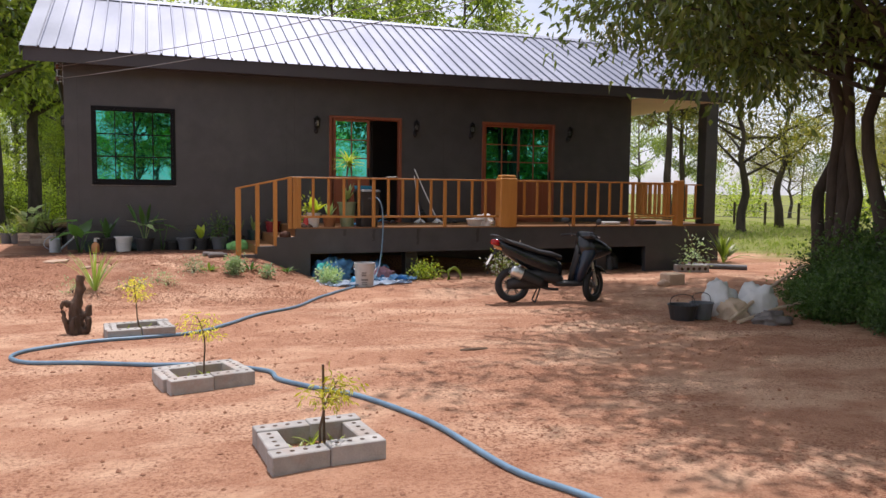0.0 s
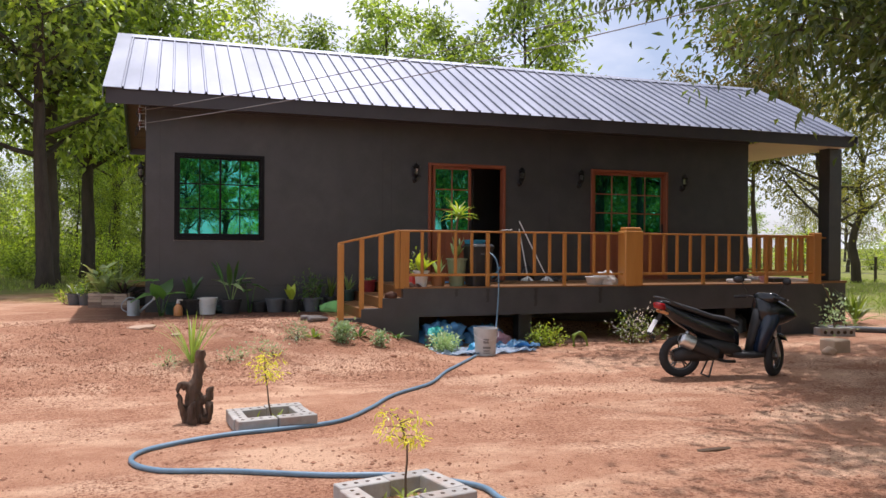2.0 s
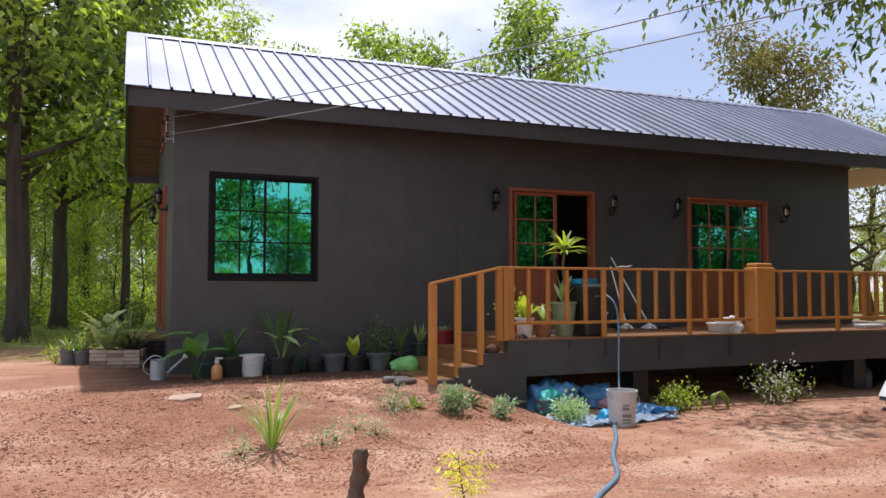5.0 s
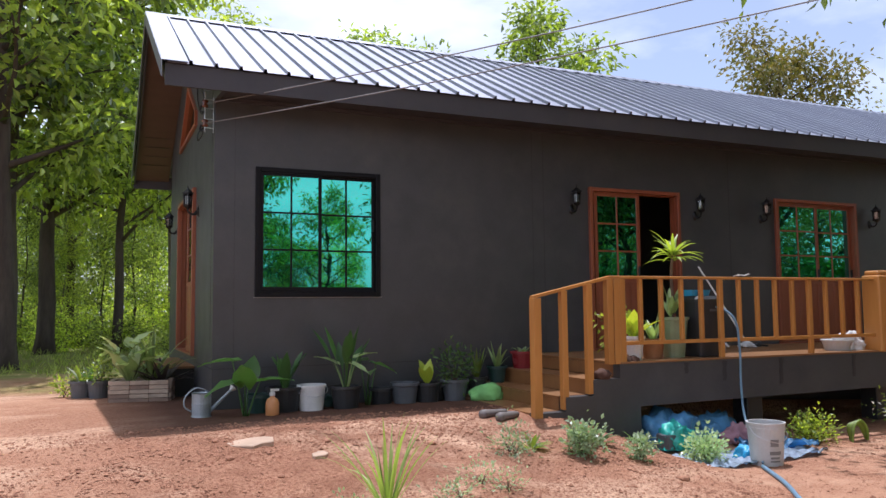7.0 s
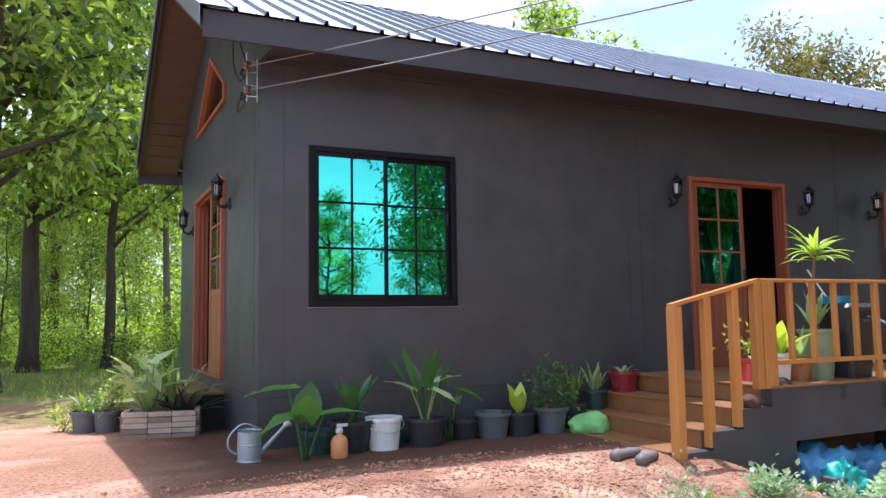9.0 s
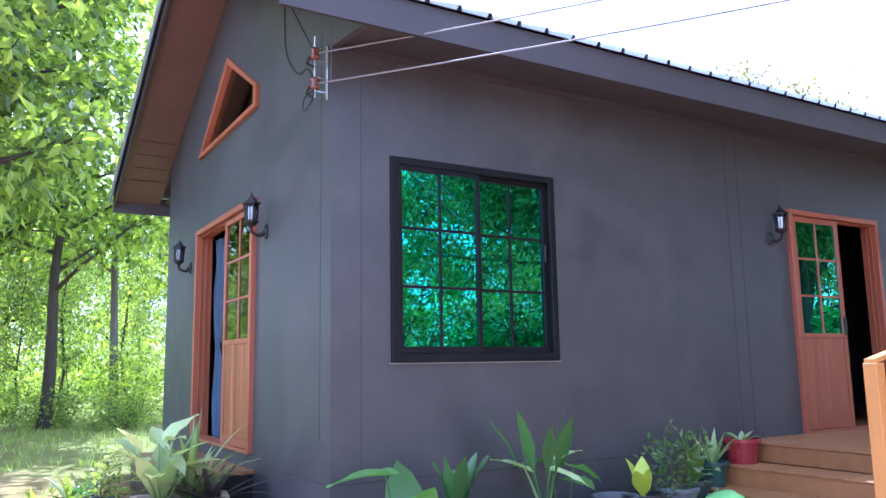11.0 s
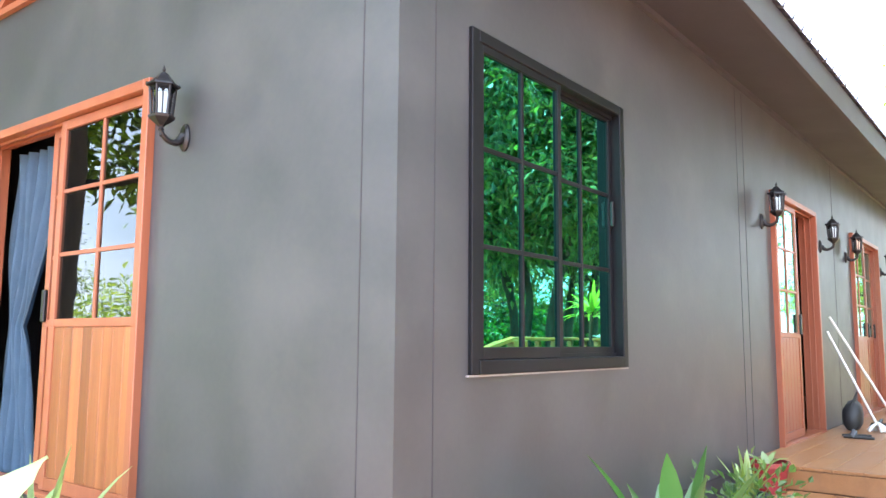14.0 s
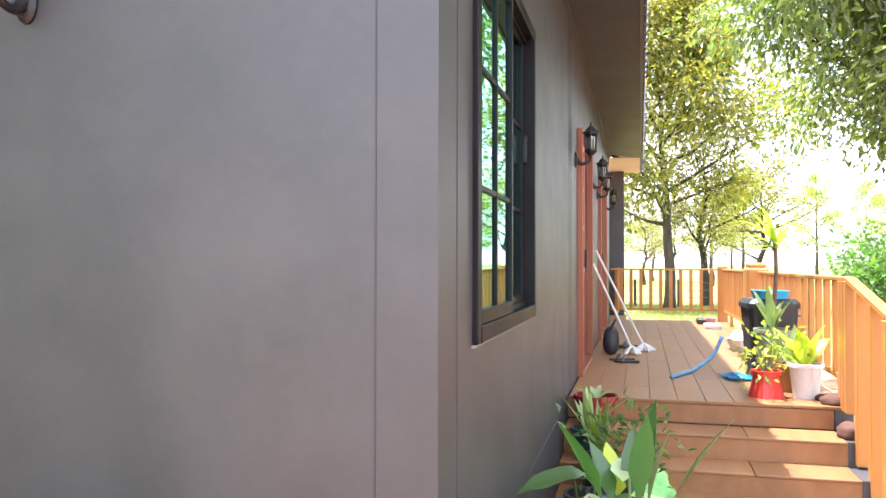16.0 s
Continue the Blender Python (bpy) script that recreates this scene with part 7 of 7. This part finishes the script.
bed_plant(2.15, 13.75, [lances(9, 0.2, 0.05, M_LEAFD, 66, (0.4, 1.2), (0.5, 1.0))], "small dark weed by the wall", "front plants")
bed_plant(2.85, 13.6, [shrub(0.25, 0.17, 0.05, 720, M_SILVER, 67, width=0.8)], "bushy pale green plant before the deck opening", "front plants")
bed_plant(4.64, 13.92, [shrub(0.27, 0.17, 0.05, 520, M_LEAFY, 68, width=0.7)], "dense bright yellow-green box bush", "front plants")
bed_plant(4.88, 13.95, [shrub(0.22, 0.18, 0.05, 260, M_LEAFY, 69, width=0.7)], "small yellow-green box bush by the deck", "front plants")
bed_plant(6.3, 13.9, [shrub(0.45, 0.22, 0.055, 340, M_LEAF, 70), shrub(0.5, 0.24, 0.055, 170, M_PETAL, 71)], "white-flowering shrub before the deck", "front plants")
bed_plant(6.75, 13.95, [shrub(0.4, 0.2, 0.05, 160, M_LEAF, 72), shrub(0.42, 0.2, 0.04, 40, M_PETAL, 73)], "straggling flowering shrub before the deck", "front plants")
cactus = thing("arching_plant", on_ground(5.22, 13.72), "arching yellow-green strap leaves hooped to the ground", "plant", "front plants")
for k in range(5):
    q = smooth_path([(-0.12 + 0.02 * k, 0.02 * k, -0.02), (-0.09, 0.02 * k, 0.17), (0.02, 0.02 * k, 0.24 - 0.01 * k), (0.12, 0.02 * k, 0.14), (0.13 + 0.02 * k, 0.02 * k, -0.02)], 4)
    part("leaf", tube(bmesh.new(), q, [0.016 - 0.008 * abs(i / (len(q) - 1) - 0.5) for i in range(len(q))], 6), M_LEAFY, cactus, smooth=True)
grassclump = bed_plant(-0.81, 12.68, [lances(26, 0.68, 0.026, M_GRASSY, 74, (1.0, 1.53), (0.5, 1.7), 0.0)], "clump of long arching lemongrass blades on the bank", "front plants", "lemongrass")
for k, (x, y) in enumerate(((-0.2, 12.8), (0.05, 12.95), (-0.35, 12.7), (0.2, 12.8), (0.6, 13.4), (-1.1, 12.6))):
    bed_plant(x, y, [shrub(0.1, 0.16, 0.035, 120, M_SILVER, 80 + k)], "low grey-green weeds creeping on the bank", "bank weeds", "weed")

pail = thing("paint_pail", on_ground(3.42, 13.36), "grey-white plastic paint pail with a printed label", "bucket", turn=-10)
part("body", lathe(bmesh.new(), [(0, 0), (0.15, 0), (0.175, 0.36), (0.185, 0.36), (0.185, 0.375), (0.178, 0.375), (0.178, 0.4), (0.186, 0.4), (0.186, 0.42), (0.168, 0.42), (0.145, 0.012)], 28), M_PAIL, pail)
part("bail", tube(bmesh.new(), smooth_path([(-0.186, 0, 0.38), (-0.17, -0.1, 0.3), (0, -0.2, 0.24), (0.17, -0.1, 0.3), (0.186, 0, 0.38)], 4), 0.004, 6), M_STEEL, pail)
M_PRINT = plain("grey_print", (0.2, 0.2, 0.2), 0.6)
for z0, z1, a0, a1 in ((0.2, 0.27, -0.4, 0.1), (0.12, 0.155, -0.45, 0.3), (0.08, 0.1, -0.4, 0.2), (0.05, 0.065, -0.4, 0.25)):
    lb = bmesh.new()
    n = 8
    lo = [lb.verts.new(((0.1515 + 0.0695 * z0) * math.sin(a0 + (a1 - a0) * k / n), -(0.1515 + 0.0695 * z0) * math.cos(a0 + (a1 - a0) * k / n), z0)) for k in range(n + 1)]
    hi = [lb.verts.new(((0.1515 + 0.0695 * z1) * math.sin(a0 + (a1 - a0) * k / n), -(0.1515 + 0.0695 * z1) * math.cos(a0 + (a1 - a0) * k / n), z1)) for k in range(n + 1)]
    for k in range(n):
        lb.faces.new((lo[k], lo[k + 1], hi[k + 1], hi[k]))
    part("print_bar", lb, M_PRINT, pail)
sheet("tarpaulin", (3.35, 13.62, ground_z(3.35, 13.62)), 1.9, 0.6, M_TARPW, "crumpled pale blue and white plastic sheet on the soil", "sheet", 1.3, 0.12, 4)
sheet("tarpaulin", (4.1, 13.86, ground_z(4.1, 13.86)), 0.8, 0.4, M_TARP, "crumpled blue plastic sheet on the soil", "sheet", 4.3, 0.14, -8)
crumpled("plastic_bag", (2.88, 14.05, 0.12), (0.19, 0.16, 0.2), M_TEALBAG, "stuffed teal green plastic bag", "bag", 5.2)
crumpled("plastic_bag", (3.1, 14.5, 0.06), (0.36, 0.3, 0.32), M_TARP, "large stuffed blue plastic bag under the deck", "bag", 6.7)
crumpled("cloth_bundle", (4.0, 14.3, 0.06), (0.22, 0.16, 0.16), M_PINK, "faded pink cloth bundle under the deck", "cloth", 8.1)
crumpled("cloth_bundle", (3.9, 14.6, 0.06), (0.34, 0.2, 0.24), M_TARP, "bundle of dark blue sheeting under the deck", "cloth", 9.4)
crumpled("plastic_bag", (3.34, 13.55, ground_z(3.34, 13.55)), (0.12, 0.1, 0.14), M_BLUE, "small light blue plastic bag beside the pail", "bag", 3.3)
tagged(part("grey_crate", boxed(2.7, 2.86, 13.95, 14.15, 0.12, 0.27, 0.01), M_GPOT), "small grey plastic tub by the deck opening", "tub")
for k, (x, y) in enumerate(((9.3, 14.9), (9.55, 15.1))):
    j = thing("water_jug", (x, y, ground_z(x, y) - 0.01), "dusty pale plastic jug under the deck", "jug", "jugs")
    part("body", lathe(bmesh.new(), [(0, 0), (0.1, 0), (0.11, 0.02), (0.11, 0.24), (0.06, 0.3), (0.03, 0.31), (0.03, 0.35), (0, 0.35)], 16), M_GPOT, j, smooth=True)

# ---- on the deck ----
DK = 1.006
potted((2.77, 14.56, DK), 0.12, 0.09, 0.26, M_WHITE, [lances(11, 0.36, 0.15, M_LIMELEAF, 90, (0.8, 1.45), (0.3, 0.9), 0.1)], "white pot with a bright lime-yellow leafy plant on the deck", "deck plants")
potted((3.07, 14.6, DK), 0.13, 0.1, 0.22, M_WICKER, [lances(9, 0.34, 0.06, M_VARIEG, 91, (0.9, 1.5), (0.2, 0.8), 0.05)], "brown wicker basket pot with a slim plant on the deck", "deck plants")


def dracaena(root, z):
    stem = smooth_path([(0, 0, z), (0.02, 0.01, z + 0.25), (-0.01, 0.0, z + 0.5), (0.03, 0.0, z + 0.78)], 4)
    part("cane", tube(bmesh.new(), stem, 0.017, 8), M_STICK, root)
    r = random.Random(7)
    for k in range(30):
        az = k * 2.4
        part("leaf", blade(bmesh.new(), (0.03, 0, z + 0.68 + 0.1 * k / 30), az, r.uniform(0.2, 1.3), r.uniform(0.3, 0.42), 0.045, r.uniform(0.8, 1.5), 0.3, 8), M_LEAFY, root, smooth=True)
    for k in range(8):
        az = k * 2.4
        part("leaf", blade(bmesh.new(), (0.0, 0.03, z), az, r.uniform(1.0, 1.5), r.uniform(0.25, 0.45), 0.09, 0.4, 0.3, 7, 0.2), M_VARIEG, root, smooth=True)


potted((3.42, 14.66, DK), 0.17, 0.12, 0.46, M_SAGE, [dracaena], "tall sage green pot with a cane dracaena on the deck", "deck plants")
bin_ = thing("waste_bin", (3.8, 14.66, DK), "tall black plastic bin with a blue tray on its lid", "bin", turn=6)
part("body", rings(bmesh.new(), [(0, 0.17, -0.17, 0.17), (0.02, 0.175, -0.175, 0.175), (0.62, 0.21, -0.21, 0.21)], 20, 6.0), M_POT, bin_)
part("lid", rings(bmesh.new(), [(0.62, 0.225, -0.225, 0.225), (0.66, 0.225, -0.225, 0.225), (0.7, 0.19, -0.19, 0.19)], 20, 6.0), M_POT, bin_)
part("label_bar", boxed(-0.06, 0.06, -0.2235, -0.218, 0.52, 0.55), M_GPOT, bin_)
tray = thing("blue_tray", (3.74, 14.66, DK + 0.7), "bright blue plastic tray resting on the bin", "tray", turn=6)
tb = rings(bmesh.new(), [(0.0, 0.12, -0.15, 0.15), (0.07, 0.14, -0.17, 0.17), (0.07, 0.13, -0.16, 0.16), (0.015, 0.11, -0.14, 0.14)], 16, 5.0)
part("tub", tb, M_BLUE, tray)
potted((2.74, 14.84, DK), 0.1, 0.13, 0.2, M_REDP, [shrub(0.3, 0.2, 0.07, 130, M_LEAFY, 92)], "red plastic pot with a leafy green plant at the stair head", "deck plants")
sheet("floor_cloth", (3.65, 14.95, DK), 0.34, 0.22, M_BLUE, "blue floor cloth dropped on the deck", "cloth", 6.1, 0.05, 15)
mat_ = part("floor_squeegee", tube(bmesh.new(), smooth_path([(3.5, 15.5, DK + 0.015), (3.75, 15.38, DK + 0.02), (4.0, 15.28, DK + 0.02), (4.25, 15.1, DK + 0.12), (4.35, 15.0, DK + 0.3)], 4), 0.018, 8), M_TARP, smooth=True)
tagged(mat_, "blue hose end lying across the deck", "hose")


def mop(at, lean_to, label, head_mat, name):
    root = thing(name, at, label, "mop", "mops")
    part("handle", tube(bmesh.new(), [(0, 0, 0.06), lean_to], 0.012, 8), M_WHITE, root)
    rng = np.random.default_rng(int(at[0] * 100))
    hd = bmesh.new()
    for k in range(26):
        a = rng.uniform(0, 6.28)
        r = rng.uniform(0.05, 0.13)
        tube(hd, smooth_path([(0, 0, 0.09), (r * 0.5 * math.cos(a), r * 0.5 * math.sin(a), 0.06), (r * math.cos(a), r * math.sin(a), 0.012)], 2), 0.012, 5)
    part("mop_head", hd, head_mat, root)
    return root


mop((5.28, 15.85, DK), (0.0, 0.42, 1.0), "white-handled string mop leaning on the wall", M_WHITE, "mop")
mop((5.62, 15.72, DK), (-0.35, 0.52, 1.15), "white-handled mop leaning across another", M_SACK, "mop")
vac = thing("vacuum_bag", (5.35, 16.08, DK), "black bucket and tool bag against the wall", "bag")
part("bag", loft(bmesh.new(), [(-0.15, 0.05, 0.0, 0.16), (-0.08, 0.09, 0.0, 0.26), (0.05, 0.09, 0.0, 0.3), (0.15, 0.05, 0.0, 0.18)], 12), M_MATT, vac, smooth=True)
part("strap", tube(bmesh.new(), smooth_path([(-0.08, 0, 0.24), (-0.03, -0.05, 0.38), (0.05, 0, 0.28)], 4), 0.01, 6), M_MATT, vac)
for k, (x, y, a) in enumerate(((4.55, 15.9, 0), (4.72, 15.95, 12), (5.9, 15.9, 5), (6.08, 15.92, -8))):
    sh = thing("sandal", (x, y, DK), "dark slip-on sandal on the deck by the door", "shoe", "sandals", 90 + a)
    part("sole", loft(bmesh.new(), [(-0.13, 0.03, 0, 0.022), (-0.08, 0.042, 0, 0.024), (0.05, 0.048, 0, 0.022), (0.12, 0.03, 0, 0.02)], 12), M_RUBBER, sh)
    part("strap", tube(bmesh.new(), smooth_path([(0.04, -0.046, 0.015), (0.02, -0.02, 0.055), (0.02, 0.02, 0.055), (0.04, 0.046, 0.015)], 3), 0.012, 6), M_GPOT, sh)
crumpled("white_bag", (6.2, 14.58, DK), (0.2, 0.15, 0.19), M_SACK, "white plastic sack slumped on the deck by the post", "bag", 2.7)
tagged(part("basket_tray", lathe(bmesh.new(), [(0, 0), (0.15, 0), (0.19, 0.13), (0.2, 0.13), (0.195, 0.14), (0.18, 0.13), (0.14, 0.012), (0, 0.012)], 20, pose(6.02, 14.6, DK)), M_PAIL), "pale round basin on the deck", "basin")
sheet("white_rag", (4.2, 14.36, 1.922), 0.22, 0.09, M_SACK, "white rag laid over the railing", "cloth", 7.7, 0.05, 5)
tagged(part("shelf_tray", boxed(8.95, 9.35, 14.55, 14.8, DK, DK + 0.07, 0.015), M_PAIL), "low white tray on the deck", "tray")
tagged(part("black_tray", boxed(9.9, 10.3, 14.6, 14.85, DK, DK + 0.09, 0.015), M_POT), "low black tray on the deck", "tray")
potted((9.72, 14.66, DK), 0.08, 0.06, 0.12, M_PINK, [], "small faded pink pot on the deck", "deck plants", name="plant_pot")

# ---- right of the yard ----
pl2 = thing("block_planter", on_ground(10.75, 13.95), "perforated cement block with a leafy plant in it", "planter", turn=-12)
part("block", boxed(-0.35, 0.35, -0.12, 0.12, 0, 0.16, 0.008), M_CONC, pl2)
for k in range(5):
    part("hole", lathe(bmesh.new(), [(0, 0), (0.035, 0), (0.035, 0.003), (0, 0.003)], 12, pose(-0.26 + 0.13 * k, -0.121, 0.08, 90, 0, 0)), M_EARTH, pl2)
plant = thing("planter_plant", (10.75, 13.95, ground_z(10.75, 13.95) + 0.15), "pale-leaved plant growing from the cement block", "plant")
shrub(0.38, 0.34, 0.09, 150, M_SILVER, 101)(plant, 0.0)
tagged(part("cut_block", boxed(8.7, 9.05, 11.95, 12.25, -0.02, 0.24, 0.02), M_SACKT), "pale square sandstone block on the soil", "block")
stone("yard_rock", on_ground(8.5, 11.85), (0.13, 0.1, 0.08), M_STONE, "tan rock beside the sandstone block", 4.4, 20, "rock")
tagged(part("drain_pipe", tube(bmesh.new(), [(11.2, 14.75, 0.08), (11.7, 14.35, 0.08), (12.2, 13.9, 0.08)], 0.06, 12), M_GPOT), "grey plastic drain pipe lying on the soil", "pipe")
tagged(part("leaning_stick", tube(bmesh.new(), [(11.3, 14.05, 0.0), (11.05, 14.28, 0.55), (10.82, 14.3, 0.98)], 0.014, 6), M_STICK), "thin stick leaning on the deck corner", "stick")
palm = bed_plant(13.0, 15.6, [lances(22, 0.85, 0.09, M_LEAF, 103, (0.6, 1.5), (0.7, 1.4), 0.25)], "young palm with arching green fronds by the porch", "yard plants", "young_palm")
for k, (x, y, rot, sz, m, lab) in enumerate(((7.35, 9.0, 20, (0.34, 0.25, 0.36), M_SACK, "white woven sack stuffed full on the soil"), (7.75, 8.75, -30, (0.28, 0.24, 0.36), M_SACK, "white woven sack slumped beside others"), (7.3, 8.7, 60, (0.26, 0.2, 0.24), M_SACKT, "tan woven sack leaning on white sacks"))):
    crumpled("woven_sack", on_ground(x, y), sz, m, lab, "sack", 11.0 + 3 * k, 1.0, rot, 0.28, 1.6)
for x, y, m, lab, r, h in ((6.5, 8.72, M_POT, "black plastic basin with a handle", 0.19, 0.2), (6.8, 8.72, M_GPOT, "grey plastic bucket beside the sacks", 0.15, 0.22)):
    b = thing("yard_basin", on_ground(x, y), lab, "bucket", "basins")
    part("body", lathe(bmesh.new(), [(0, 0), (r * 0.8, 0), (r, h), (r + 0.012, h), (r + 0.012, h + 0.012), (r - 0.01, h + 0.008), (r * 0.76, 0.012)], 22), m, b)
    part("bail", tube(bmesh.new(), smooth_path([(-r, 0, h), (-r * 0.9, 0.02, h + 0.1), (0, 0.03, h + 0.14), (r * 0.9, 0.02, h + 0.1), (r, 0, h)], 3), 0.005, 6), M_MATT, b)
for k, (a, b) in enumerate((((6.95, 8.35, 0.06), (9.0, 9.2, 0.65)), ((7.0, 8.25, 0.05), (8.7, 8.6, 0.25)))):
    tagged(part("dry_pole", tube(bmesh.new(), [a, tuple((Vector(a) + Vector(b)) / 2 + Vector((0, 0.03, 0.02))), b], [0.028, 0.024, 0.018], 8), M_SACKT), "dry pale pole lying against the bushes", "pole", "poles")
crumpled("dark_bag", on_ground(7.5, 8.2), (0.26, 0.18, 0.14), M_BOOT, "dark plastic bag on the soil by the sacks", "bag", 21.0)
twig = part("fallen_branch", tube(bmesh.new(), smooth_path([(2.9, 7.6, 0.07), (3.05, 7.56, 0.085), (3.2, 7.6, 0.07)], 3), 0.02, 6), M_STICK)
tagged(twig, "short dry piece of branch on the soil", "branch")

# field fence beyond the porch
fence = thing("field_fence", (0, 0, 0), "wire field fence on thin dark posts across the meadow", "fence")
for k in range(22):
    x, y = 30 + 0.35 * k, 42 - 2.0 * k
    part("post", tube(bmesh.new(), [(x, y, -0.3), (x, y, 1.25)], 0.07, 7), M_BARK, fence)
for z in (0.4, 0.75, 1.1):
    part("wire", tube(bmesh.new(), [(30, 42, z), (37.35, 0, z)], 0.012, 5), M_CABLE, fence)

# ---- deck planks, laid last ----
PW, PL = 0.198, 1.2
plank = boxed(0, PL - 0.003, 0, PW - 0.003, 0, 0.02, 0.0015)
plank_me = bpy.data.meshes.new("plank")
plank.to_mesh(plank_me)
plank.free()
plank_short = boxed(0, PL / 2 - 0.003, 0, PW - 0.003, 0, 0.02, 0.0015)
short_me = bpy.data.meshes.new("plank")
plank_short.to_mesh(short_me)
plank_short.free()
for row in range(10):
    y = DY0 - 0.012 + row * PW
    x = DX0 - 0.014
    k = 0
    while x < DX1 - 0.02:
        short = (k == 0 and row % 2 == 1) or x + PL > DX1 + 0.05
        ob = linked("plank", short_me if short else plank_me, M_DECK, deck)
        ob.location = (x, y, 0.986)
        x += PL / 2 if short else PL
        k += 1
